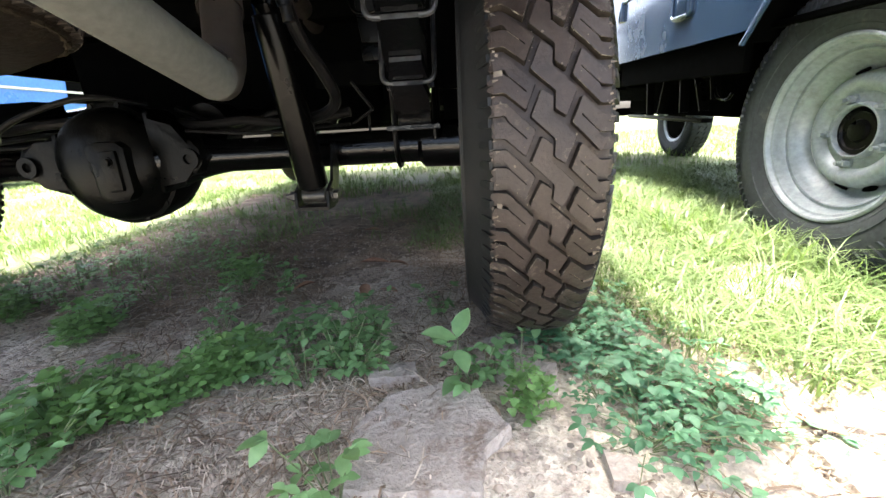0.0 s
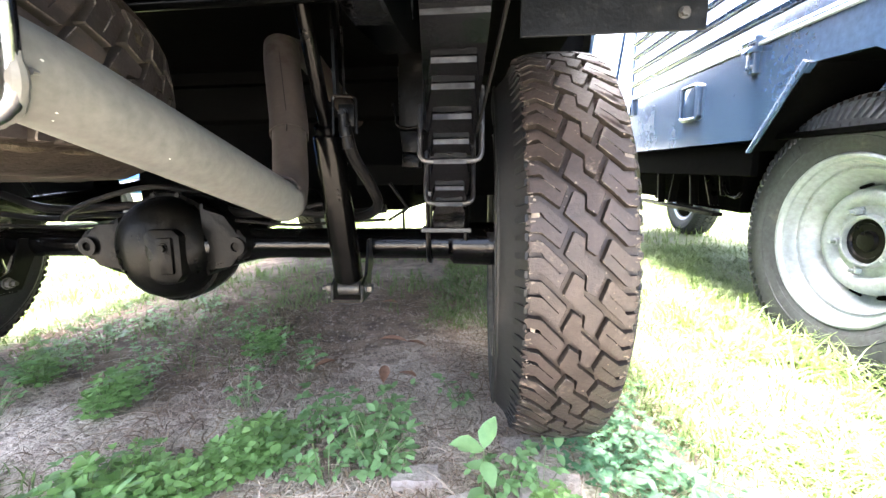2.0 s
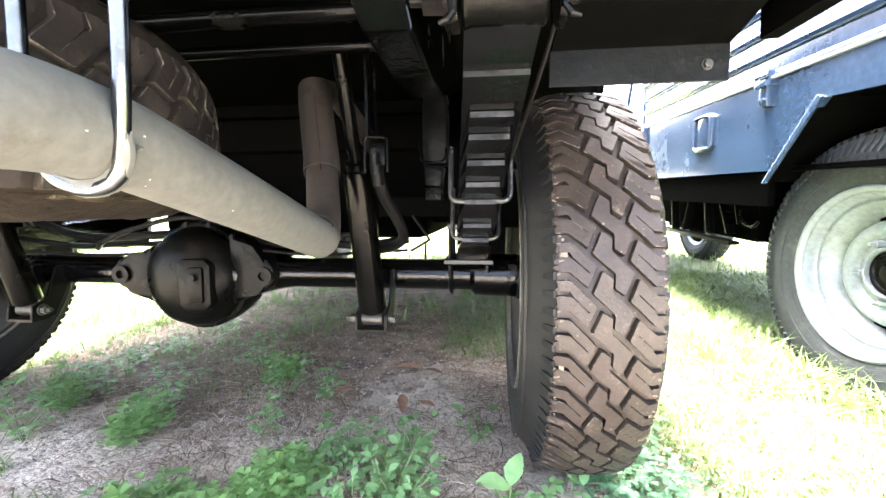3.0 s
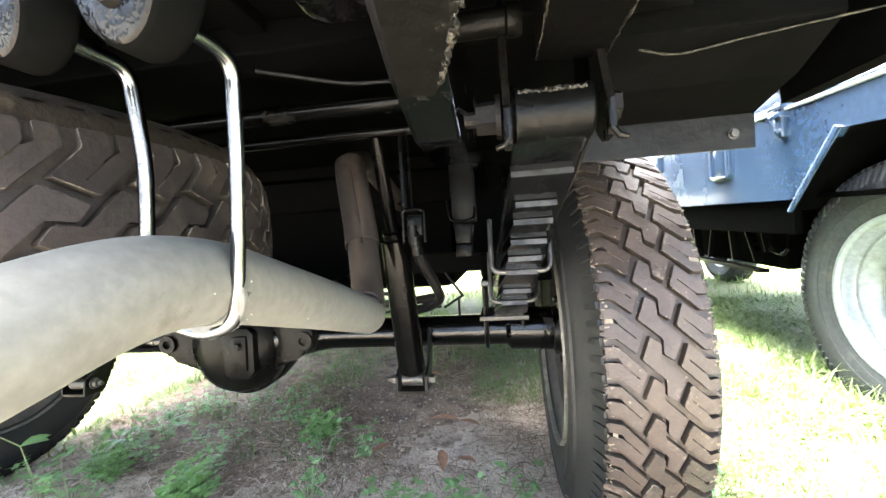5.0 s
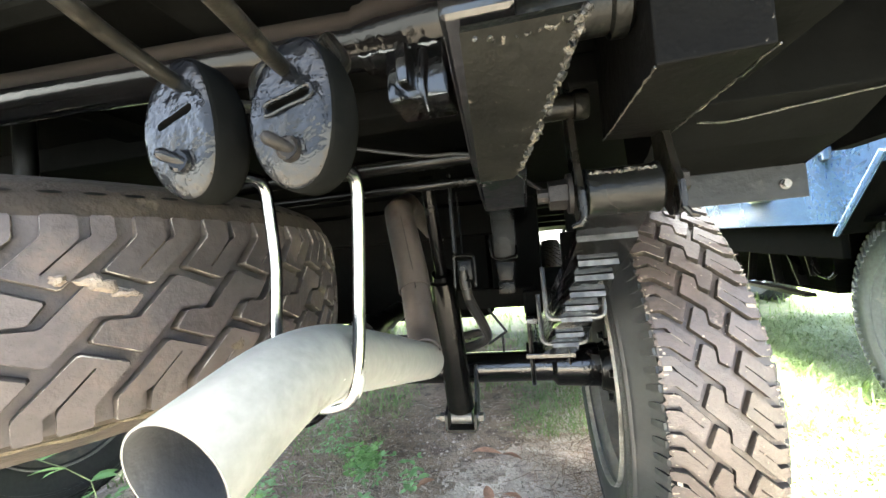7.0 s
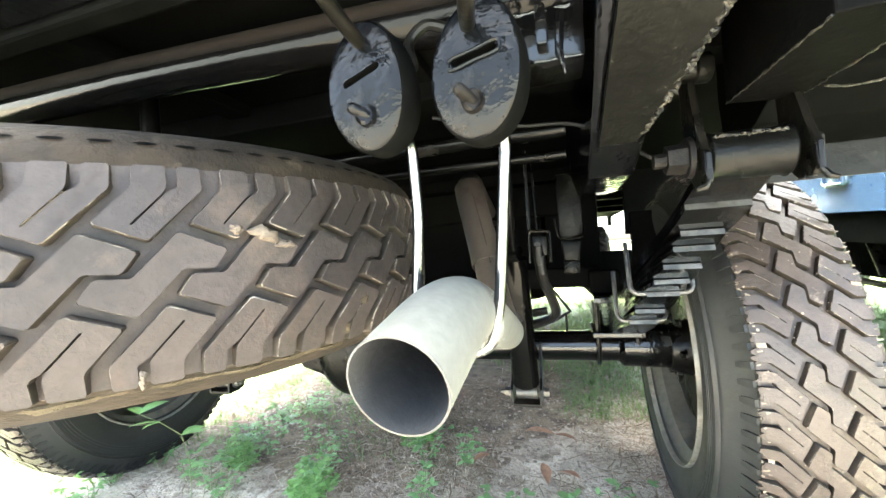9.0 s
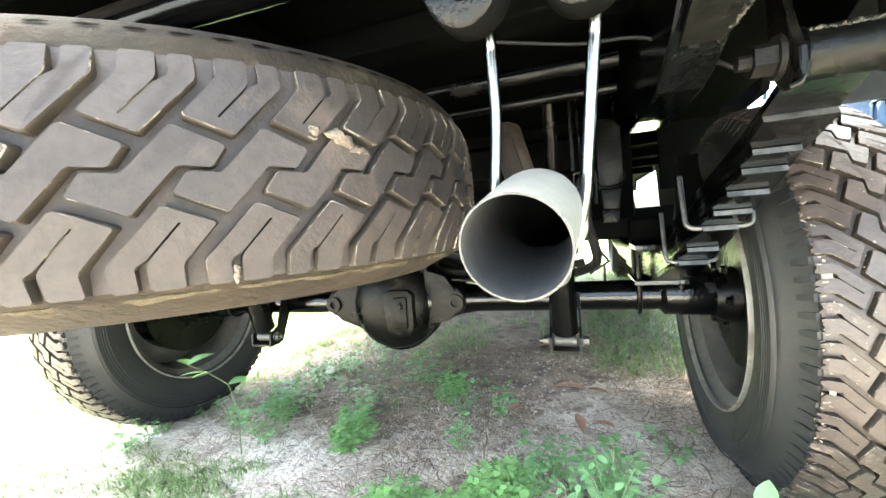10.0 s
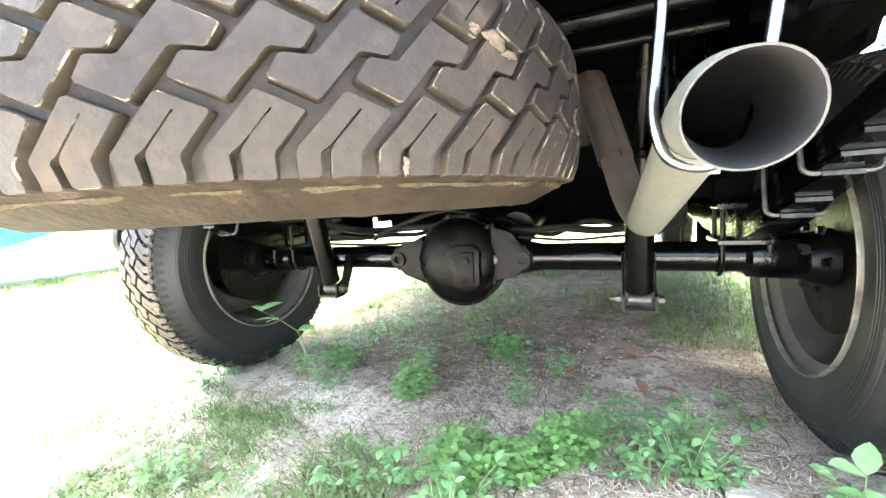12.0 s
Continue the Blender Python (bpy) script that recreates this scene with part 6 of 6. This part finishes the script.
def plant(kind, seed, place, size=1.0):
    """One weed: stems and leaves. Kinds: clover, weed, creeper, seedling, sprig."""
    rnd = random.Random(seed)
    lv, lf, sv, sf = [], [], [], []
    if kind == "clover":
        for _ in range(50):
            a, d = rnd.uniform(0, 6.283), 0.05 * math.sqrt(rnd.random())
            top = Vector((d * math.cos(a), d * math.sin(a), 0.02 + 0.095 * rnd.random() * (1 - (d / 0.062) ** 2)))
            stem_strip(sv, sf, (top.x * 0.35, top.y * 0.35, max(0.0, top.z - 0.06)), top, 0.0006)
            tw, tilt = rnd.uniform(0, 6.28), rnd.uniform(-35, 35)
            L = rnd.uniform(0.012, 0.020)
            for q in range(3):
                add(lv, lf, round_leaf(L, L * 1.05), Matrix.Translation(top) @ pose(0, 0, 0, tilt, rnd.uniform(-22, 22), math.degrees(tw) + 120 * q))
        mat, label = CLOVER, "low bright green clover-like weed on bare soil"
    elif kind in ("weed", "creeper"):
        n = 9 if kind == "weed" else 15
        for _ in range(n):
            a = rnd.uniform(0, 6.283)
            out = rnd.uniform(0.015, 0.055) if kind == "weed" else rnd.uniform(0.03, 0.12)
            hgt = rnd.uniform(0.03, 0.10) if kind == "weed" else rnd.uniform(0.015, 0.060)
            tip = Vector((out * math.cos(a), out * math.sin(a), hgt))
            base = Vector((0.006 * math.cos(a), 0.006 * math.sin(a), 0))
            mid = (base + tip) / 2 + Vector((0, 0, 0.008))
            stem_strip(sv, sf, base, mid, 0.0011)
            stem_strip(sv, sf, mid, tip, 0.0009)
            L0 = rnd.uniform(0.015, 0.028) if kind == "weed" else rnd.uniform(0.013, 0.023)
            for t, turns in ((0.5, (-80, 80)), (1.0, (-62, 0, 62))):
                p = base.lerp(tip, t) + Vector((0, 0, 0.004))
                for q in turns:
                    L = L0 * rnd.uniform(0.85, 1.1) * (0.7 if t < 1.0 else 1.0 if q == 0 else 0.85)
                    add(lv, lf, leaf_shape(L, L * rnd.uniform(0.56, 0.68), 0.22, rnd.uniform(0.05, 0.4), 1), Matrix.Translation(p) @ pose(0, 0, 0, 0, 0, math.degrees(a) - 90 + q + rnd.uniform(-18, 18)) @ pose(0, 0, 0, rnd.uniform(-12, 30), rnd.uniform(-18, 18), 0))
        mat, label = (WEED, "leafy green weed on trodden soil") if kind == "weed" else (IVY, "low creeping weed with blue-green pointed leaves")
    elif kind == "seedling":
        stem_strip(sv, sf, (0, 0, 0), (0.002, 0, 0.055), 0.0018)
        stem_strip(sv, sf, (0.002, 0, 0.055), (0.004, 0.002, 0.105), 0.0014)
        for z, a, L, up in ((0.105, 60, 0.052, 50), (0.104, 200, 0.058, 35), (0.085, 290, 0.044, -5), (0.07, 140, 0.036, 0), (0.055, 20, 0.050, -15), (0.04, 230, 0.04, -10)):
            add(lv, lf, leaf_shape(L, L * 0.62, 0.22, 0.25, 1), Matrix.Translation((0.003, 0.001, z)) @ pose(0, 0, 0, 0, 0, a - 90) @ pose(0, 0, 0, up, rnd.uniform(-12, 12), 0))
        mat, label = WEED, "upright seedling with broad fresh green leaves"
    else:
        pts = [Vector((0, 0, 0)), Vector((0.004, 0.0, 0.09)), Vector((-0.008, -0.005, 0.145)), Vector((-0.045, -0.015, 0.170)), Vector((-0.075, -0.03, 0.190))]
        for a, b in zip(pts, pts[1:]):
            stem_strip(sv, sf, a, b, 0.0013)
        for p, a, L in ((pts[4], 80, 0.052), (pts[4], 165, 0.044), (pts[3], 230, 0.046), (pts[3], 280, 0.036), (pts[2], 20, 0.040), (pts[2], 60, 0.036), (pts[1], 0, 0.03), (pts[1], 180, 0.028)):
            add(lv, lf, leaf_shape(L, L * 0.52, 0.25, 0.25, 1), Matrix.Translation(p) @ pose(0, 0, 0, 20, rnd.uniform(-20, 20), a - 90))
        mat, label = WEED, "thin sprig with small pale green leaves"
    ob = thing("weed_plant", label, "weed", group="weeds")
    ob.matrix_basis = Matrix.Translation((place[0], place[1], ground_height(*place) - 0.003)) @ Matrix.Rotation(rnd.uniform(0, 6.28) if kind not in ("sprig", "seedling") else 0, 4, "Z") @ Matrix.Scale(size, 4)
    quick("foliage", lv, lf, mat, ob, smooth=True)
    quick("stalk", sv, sf, STEM, ob)
    return ob


MOTHER = {}


def grow(kind, variant, place, size, turn):
    """Plants a copy of one of a few grown weeds."""
    key = (kind, variant)
    m = Matrix.Translation((place[0], place[1], ground_height(*place) - 0.003)) @ Matrix.Rotation(turn, 4, "Z") @ Matrix.Scale(size, 4)
    if key not in MOTHER:
        MOTHER[key] = plant(kind, hash_seed(kind, variant), place, 1.0)
        MOTHER[key].matrix_basis = m
        return
    c = copy_thing(MOTHER[key], Matrix.Identity(4))
    c.matrix_basis = m


def hash_seed(kind, variant):
    return sum(ord(ch) for ch in kind) * 7 + variant * 131


rnd = random.Random(21)
SPOTS = [
    ("clover", -0.43, 0.65, 4, 0.05), ("clover", -0.38, 0.62, 3, 0.04), ("clover", -0.30, 0.70, 3, 0.03), ("clover", -0.27, 0.755, 2, 0.02),
    ("clover", -0.706, 0.90, 3, 0.025), ("weed", -0.366, 1.10, 1, 0.004), ("weed", -0.487, 1.11, 1, 0.004), ("clover", -1.0, 0.97, 2, 0.03),
    ("weed", -0.21, 0.83, 3, 0.035), ("weed", -0.10, 0.70, 4, 0.05), ("weed", -0.15, 0.77, 3, 0.045), ("weed", -0.25, 0.73, 3, 0.045), ("weed", -0.43, 0.54, 3, 0.05),
    ("weed", -0.48, 0.46, 3, 0.045), ("weed", -0.035, 0.445, 1, 0.01), ("weed", -0.035, 0.84, 2, 0.02), ("weed", 0.085, 0.95, 1, 0.01),
    ("creeper", 0.36, 0.86, 8, 0.05), ("creeper", 0.38, 0.74, 10, 0.045), ("creeper", 0.40, 0.63, 6, 0.035), ("creeper", 0.355, 0.80, 4, 0.03), ("creeper", 0.45, 0.66, 4, 0.05),
    ("creeper", 0.40, 0.56, 3, 0.025), ("creeper", 0.45, 0.57, 2, 0.03), ("clover", 0.215, 0.60, 1, 0.01), ("weed", 0.17, 0.665, 3, 0.025), ("creeper", 0.42, 0.93, 4, 0.05), ("creeper", 0.40, 1.02, 4, 0.05),
    ("weed", -0.44, 0.905, 1, 0.01), ("weed", -0.72, 0.88, 1, 0.02), ("weed", -0.82, 0.98, 3, 0.05), ("weed", -1.09, 1.06, 4, 0.05), ("weed", -1.2, 1.16, 3, 0.05),
    ("weed", -0.65, 1.30, 2, 0.03), ("weed", -1.05, 0.83, 3, 0.05), ("weed", -1.37, 0.87, 3, 0.04), ("weed", -1.34, 0.73, 2, 0.03), ("weed", -0.63, 0.52, 3, 0.05),
    ("weed", -0.97, 0.39, 1, 0.04), ("weed", -1.18, 0.37, 2, 0.08), ("weed", -0.80, 0.40, 1, 0.05), ("clover", -0.48, 0.57, 2, 0.03), ("weed", -0.11, 0.78, 3, 0.045), ("weed", -1.30, 0.45, 3, 0.07),
    ("weed", -0.92, 1.16, 4, 0.07), ("weed", -1.16, 1.34, 4, 0.08), ("weed", -0.80, 1.38, 3, 0.08), ("weed", -1.05, 1.60, 3, 0.10), ("clover", -0.60, 1.22, 2, 0.03),
]
for kind, x, y, n, spread in SPOTS:
    for _ in range(n):
        grow(kind, rnd.randrange(4), (x + rnd.gauss(0, spread), y + rnd.gauss(0, spread * 0.8)), rnd.uniform(0.75, 1.2) * (0.9 if kind == "clover" else 0.86 if kind == "creeper" else 1.0), rnd.uniform(0, 6.28))
plant("seedling", 4, (0.120, 0.628), 0.98)
plant("seedling", 8, (0.250, 0.725), 0.55)
plant("sprig", 5, (-1.02, 0.78), 1.4)

# dead leaves
def dead_leaf(x, y, L, W, turn, curl):
    vs, fs = leaf_shape(L, W, 0.55, curl, 1)
    low = [(a, b, c - 0.0012) for a, b, c in vs]
    n = len(vs)
    fs2 = list(fs) + [tuple(i + n for i in f[::-1]) for f in fs]
    ob = quick("dead_leaf", list(vs) + low, fs2, DRYLEAF, smooth=True)
    tagged(ob, "curled dead brown leaf lying on the soil", "leaf", group="dead leaves")
    ob.matrix_basis = Matrix.Translation((x, y, ground_height(x, y) + 0.012)) @ pose(0, 0, 0, 8, rnd.uniform(-15, 15), turn)


for x, y, L, W, turn, curl in ((-0.215, 1.325, 0.10, 0.03, -95, 0.15), (-0.115, 1.30, 0.07, 0.025, -110, 0.2), (-0.13, 1.03, 0.095, 0.03, 10, 0.1), (-0.05, 1.07, 0.06, 0.025, 60, 0.2), (-0.30, 1.15, 0.06, 0.025, 130, 0.2), (-0.24, 1.75, 0.07, 0.03, 80, 0.15), (0.62, 0.55, 0.06, 0.025, 40, 0.2), (0.70, 0.70, 0.05, 0.02, 160, 0.2), (0.57, 0.68, 0.06, 0.022, 100, 0.2)):
    dead_leaf(x, y, L, W, turn, curl)

# flat stones half sunk in the soil
def flat_stone(x, y, w, l, h, turn, seed, label):
    r = random.Random(seed)
    bm = bmesh.new()
    n = 16
    loops = []
    corners = r.choice((4, 5))
    radii = [0.98 / max(math.cos((2 * math.pi * k / n) % (2 * math.pi / corners) - math.pi / corners), 0.6) * r.uniform(0.93, 1.05) * 0.86 for k in range(n)]
    for z, s in ((-0.03, 1.04), (h * 0.55, 1.0), (h * 0.95, 0.985), (h, 0.95), (h * 1.02, 0.5)):
        loops.append([bm.verts.new((radii[k] * s * w * math.cos(2 * math.pi * k / n), radii[k] * s * l * math.sin(2 * math.pi * k / n), z + r.uniform(-1, 1) * 0.0025)) for k in range(n)])
    for a, b in zip(loops, loops[1:]):
        for k in range(n):
            bm.faces.new((a[k], a[(k + 1) % n], b[(k + 1) % n], b[k]))
    bm.faces.new(loops[-1])
    ob = part("flat_stone", bm, ROCK, angle=0.5)
    ob.matrix_basis = Matrix.Translation((x, y, ground_height(x, y))) @ pose(0, 0, 0, 0, 0, turn)
    tagged(ob, label, "stone", group="flat stones")


def slab(corners, h, seed, tilt=0.0):
    """A broken flat slab: straight edges with small chips, its top a little proud of the soil."""
    r = random.Random(seed)
    bm = bmesh.new()
    edge = []
    for (x0, y0), (x1, y1) in zip(corners, corners[1:] + corners[:1]):
        n = max(3, int(math.hypot(x1 - x0, y1 - y0) / 0.012))
        edge += [(x0 + (x1 - x0) * k / n + r.uniform(-1, 1) * 0.0022, y0 + (y1 - y0) * k / n + r.uniform(-1, 1) * 0.0022) for k in range(n)]
    cx, cy = sum(p[0] for p in edge) / len(edge), sum(p[1] for p in edge) / len(edge)
    z = max(ground_height(x, y) for x, y in edge)
    def top_z(x, y, dz):
        return dz + tilt * (x - cx) + (0.0035 * noise.noise(Vector((x * 22, y * 22, seed))) + 0.0015 * noise.noise(Vector((x * 75, y * 75, seed))) if dz > 0 else 0)

    rings = []
    for q, dz in ((1.02, -0.05), (1.0, h * 0.5), (0.975, h), (0.86, h), (0.72, h), (0.58, h), (0.44, h), (0.3, h), (0.16, h)):
        rings.append([bm.verts.new(((x - cx) * q, (y - cy) * q, top_z(cx + (x - cx) * q, cy + (y - cy) * q, dz))) for x, y in edge])
    for a, b in zip(rings, rings[1:]):
        for k in range(len(edge)):
            q = (k + 1) % len(edge)
            bm.faces.new((a[k], a[q], b[q], b[k]))
    bm.faces.new(rings[-1])
    ob = part("flat_stone", bm, ROCK, angle=0.5)
    ob.location = (cx, cy, z)
    tagged(ob, "pale broken slab lying flush in dry soil", "stone", group="flat stones")


slab([(0.014, 0.622), (0.096, 0.644), (0.151, 0.627), (0.191, 0.540), (0.157, 0.500), (0.150, 0.44), (-0.01, 0.45), (-0.03, 0.54)], 0.011, 1, 0.07)
slab([(-0.030, 0.662), (-0.028, 0.700), (0.045, 0.715), (0.056, 0.671), (0.01, 0.668)], 0.016, 2)
slab([(0.187, 0.738), (0.287, 0.710), (0.273, 0.643), (0.223, 0.630), (0.181, 0.664)], 0.007, 3)
slab([(0.500, 0.552), (0.430, 0.522), (0.400, 0.480), (0.457, 0.455), (0.545, 0.470), (0.536, 0.522)], 0.005, 4)
slab([(0.56, 0.535), (0.60, 0.56), (0.68, 0.50), (0.60, 0.44), (0.565, 0.47)], 0.008, 5)
slab([(0.299, 0.512), (0.337, 0.497), (0.325, 0.462), (0.297, 0.468)], 0.013, 6)
for x, y, w, l, h, turn, seed in ((0.20, 0.80, 0.05, 0.04, 0.01, 15, 7), (0.70, 0.60, 0.07, 0.05, 0.012, 20, 8)):
    flat_stone(x, y, w, l, h, turn, seed, "pale flat stone half sunk in dry soil")

# dry straw, pebbles and grass
def straw(count, area, seed, name, label, length, mat=STRAW, width=(0.0003, 0.0009)):
    r = random.Random(seed)
    vs, fs = [], []
    for _ in range(count):
        x, y = r.uniform(area[0], area[1]), r.uniform(area[2], area[3])
        if noise.noise(Vector((x * 2.3, y * 2.3, 9.0))) + r.uniform(-0.35, 0.35) < -0.05:
            continue
        a, L, w = r.uniform(0, 6.283), length[0] + (length[1] - length[0]) * r.random() ** 2, r.uniform(*width)
        bend = r.uniform(-0.8, 0.8)
        z = ground_height(x, y) + 0.001
        lift = 0.016 * r.random() ** 2
        o = len(vs)
        for k in range(5):
            t = k / 4
            px, py = x + L * t * math.cos(a + bend * t), y + L * t * math.sin(a + bend * t)
            zz = z + lift * math.sin(math.pi * min(1.0, t * 1.1)) + 0.001
            nx_, ny_ = -math.sin(a + bend * t) * w, math.cos(a + bend * t) * w
            vs += [(px + nx_, py + ny_, zz), (px - nx_, py - ny_, zz + 0.0006)]
        for k in range(4):
            fs.append((o + 2 * k, o + 2 * k + 1, o + 2 * k + 3, o + 2 * k + 2))
    ob = quick(name, vs, fs, mat)
    return tagged(ob, label, "straw", kind="stuff")


straw(9000, (-1.5, 0.65, 0.30, 2.3), 3, "dry_straw", "thin dry grass straws scattered on the soil", (0.03, 0.13))
straw(9000, (-0.6, 0.5, 0.35, 1.3), 4, "straw_litter", "short dry straw litter", (0.012, 0.05))

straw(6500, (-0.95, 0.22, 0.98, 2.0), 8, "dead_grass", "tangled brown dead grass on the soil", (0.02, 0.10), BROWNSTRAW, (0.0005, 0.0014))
straw(7000, (0.5, 1.5, 0.35, 2.0), 23, "dry_straw", "dry grass straws on the sunlit ground", (0.03, 0.12))
straw(3200, (-1.3, 0.6, 0.35, 2.2), 19, "dead_grass", "thin brown dead grass scattered on the soil", (0.02, 0.09), BROWNSTRAW, (0.0005, 0.0013))

straw(1500, (-0.65, 0.30, 0.36, 0.90), 52, "twigs", "brown twigs and dead stems scattered on the soil", (0.02, 0.10), BROWNSTRAW, (0.0008, 0.0018))
straw(500, (0.40, 0.85, 0.42, 0.80), 53, "twigs", "dark twigs lying over pale stones", (0.04, 0.14), BROWNSTRAW, (0.0008, 0.0018))


def pebbles(count, area, seed):
    r = random.Random(seed)
    vs, fs = [], []
    for _ in range(count):
        x, y = r.uniform(area[0], area[1]), r.uniform(area[2], area[3])
        s = 0.0015 + 0.006 * r.random() ** 3
        z = ground_height(x, y) + s * 0.2
        o = len(vs)
        q = r.uniform(0, 6.28)
        vs.append((x, y, z + s * r.uniform(0.6, 0.9)))
        for k in range(5):
            rr = s * r.uniform(0.8, 1.3)
            vs.append((x + rr * math.cos(q + k * 1.2566), y + rr * math.sin(q + k * 1.2566), z))
        for k in range(5):
            fs.append((o, o + 1 + k, o + 1 + (k + 1) % 5))
    return tagged(quick("pebbles", vs, fs, PEBBLE, smooth=True), "small brown crumbs of soil and pebbles", "pebbles", kind="stuff")


pebbles(9000, (-1.3, 0.6, 0.32, 1.7), 6)


def grass(count, area, seed, name, label, height, keep, sparse=False, wide=1.0):
    r = random.Random(seed)
    vs, fs = [], []
    made = 0
    while made < count:
        x = r.uniform(area[0], area[1])
        y = r.uniform(area[2], area[3])
        made += 1
        if not keep(x, y, r):
            continue
        z = ground_height(x, y)
        for _ in range(3):
            a = r.uniform(0, 6.283)
            H, w = r.uniform(*height), r.uniform(0.0010, 0.0022) * wide * (1 + 0.25 * max(0, math.hypot(x, y) - 1))
            lean = r.uniform(0.3, 1.1) if not sparse else r.uniform(0.7, 1.7)
            bx, by = x + r.gauss(0, 0.01), y + r.gauss(0, 0.01)
            o = len(vs)
            for t in (0.0, 0.4, 0.75):
                px, py = bx + math.cos(a) * lean * H * t * t, by + math.sin(a) * lean * H * t * t
                ww = w * (1 - t * 0.5)
                vs += [(px - math.sin(a) * ww, py + math.cos(a) * ww, z + H * t * (1 - 0.25 * lean * t)), (px + math.sin(a) * ww, py - math.cos(a) * ww, z + H * t * (1 - 0.25 * lean * t))]
            vs.append((bx + math.cos(a) * lean * H, by + math.sin(a) * lean * H, z + H * (1 - 0.3 * lean)))
            fs += [(o, o + 1, o + 3, o + 2), (o + 2, o + 3, o + 5, o + 4), (o + 4, o + 5, o + 6)]
    return tagged(quick(name, vs, fs, GRASS), label, "grass", kind="stuff")


def right_field(x, y, r):
    patch = noise.noise(Vector((x * 3.0, y * 3.0, 12.0))) + 0.5 * noise.noise(Vector((x * 8, y * 8, 2.0)))
    if x < 1.3 and y < 1.9 and patch + r.uniform(-0.15, 0.5) < -0.28:
        return False
    return x > 0.48 + 0.12 * noise.noise(Vector((x * 3, y * 3, 2))) + max(0, 0.78 - y) * 1.25 and noise.noise(Vector((x * 4, y * 4, 6))) + r.uniform(-0.5, 0.7) > -0.05


def under_field(x, y, r):
    return noise.noise(Vector((x * 2.5, y * 2.5, 5))) + r.uniform(-0.4, 0.4) > 0.30 - 0.30 * max(0, y - 2.4) - 0.45 * max(0, x + 0.15)


def left_field(x, y, r):
    return noise.noise(Vector((x * 2, y * 2, 3))) + r.uniform(-0.5, 0.5) > 0.0


grass(30000, (0.40, 2.6, 0.45, 3.6), 11, "grass", "sunlit yellow-green grass beside the vehicle", (0.035, 0.11), right_field, True)
grass(12000, (1.0, 8.0, 2.6, 12.0), 12, "grass", "sunlit yellow-green grass further off", (0.05, 0.14), right_field)
grass(2600, (-1.6, 0.45, 1.6, 3.4), 13, "grass", "thin grass in the shade under the vehicle", (0.03, 0.09), under_field)
grass(2600, (-0.08, 0.62, 1.45, 3.2), 17, "grass", "low green grass behind the wheel", (0.02, 0.06), lambda x, y, r: True, True)
grass(16000, (-5.5, -1.4, 0.2, 6.0), 14, "grass", "sunlit grass on the far side", (0.03, 0.09), left_field, True)
grass(1500, (-1.6, -0.9, 0.25, 0.75), 15, "grass", "short pale grass at the shade edge", (0.01, 0.03), left_field, True)
grass(5000, (-3.5, 0.5, 3.0, 7.0), 18, "grass", "sunlit grass ahead of the vehicle", (0.04, 0.10), left_field)
grass(6000, (-3.2, -1.65, 0.9, 3.6), 29, "grass", "thick sunlit weeds and grass at the far side", (0.04, 0.11), left_field)
grass(1500, (0.80, 1.35, 0.95, 2.6), 37, "grass", "long arching grass round the truck wheel", (0.09, 0.19), lambda x, y, r: noise.noise(Vector((x * 5, y * 5, 7))) + r.uniform(-0.4, 0.4) > 0.05, True)
grass(900, (0.78, 1.30, 1.15, 2.3), 43, "grass", "stiff pale grass blades in front of the truck wheel", (0.07, 0.15), lambda x, y, r: noise.noise(Vector((x * 6, y * 6, 9))) + r.uniform(-0.4, 0.4) > 0.1, False, 1.9)
grass(1500, (-1.50, -0.55, 1.05, 2.2), 41, "grass", "short dark grass along the shade edge", (0.015, 0.05), lambda x, y, r: noise.noise(Vector((x * 3, y * 3, 15))) + r.uniform(-0.4, 0.4) > 0.0, True)
grass(2600, (-1.25, -0.45, 0.24, 0.66), 45, "grass", "low pale grass on the dusty soil", (0.012, 0.035), lambda x, y, r: noise.noise(Vector((x * 5, y * 5, 21))) + r.uniform(-0.45, 0.45) > -0.08 and x < -0.50 - (y - 0.24) * 0.3, True)
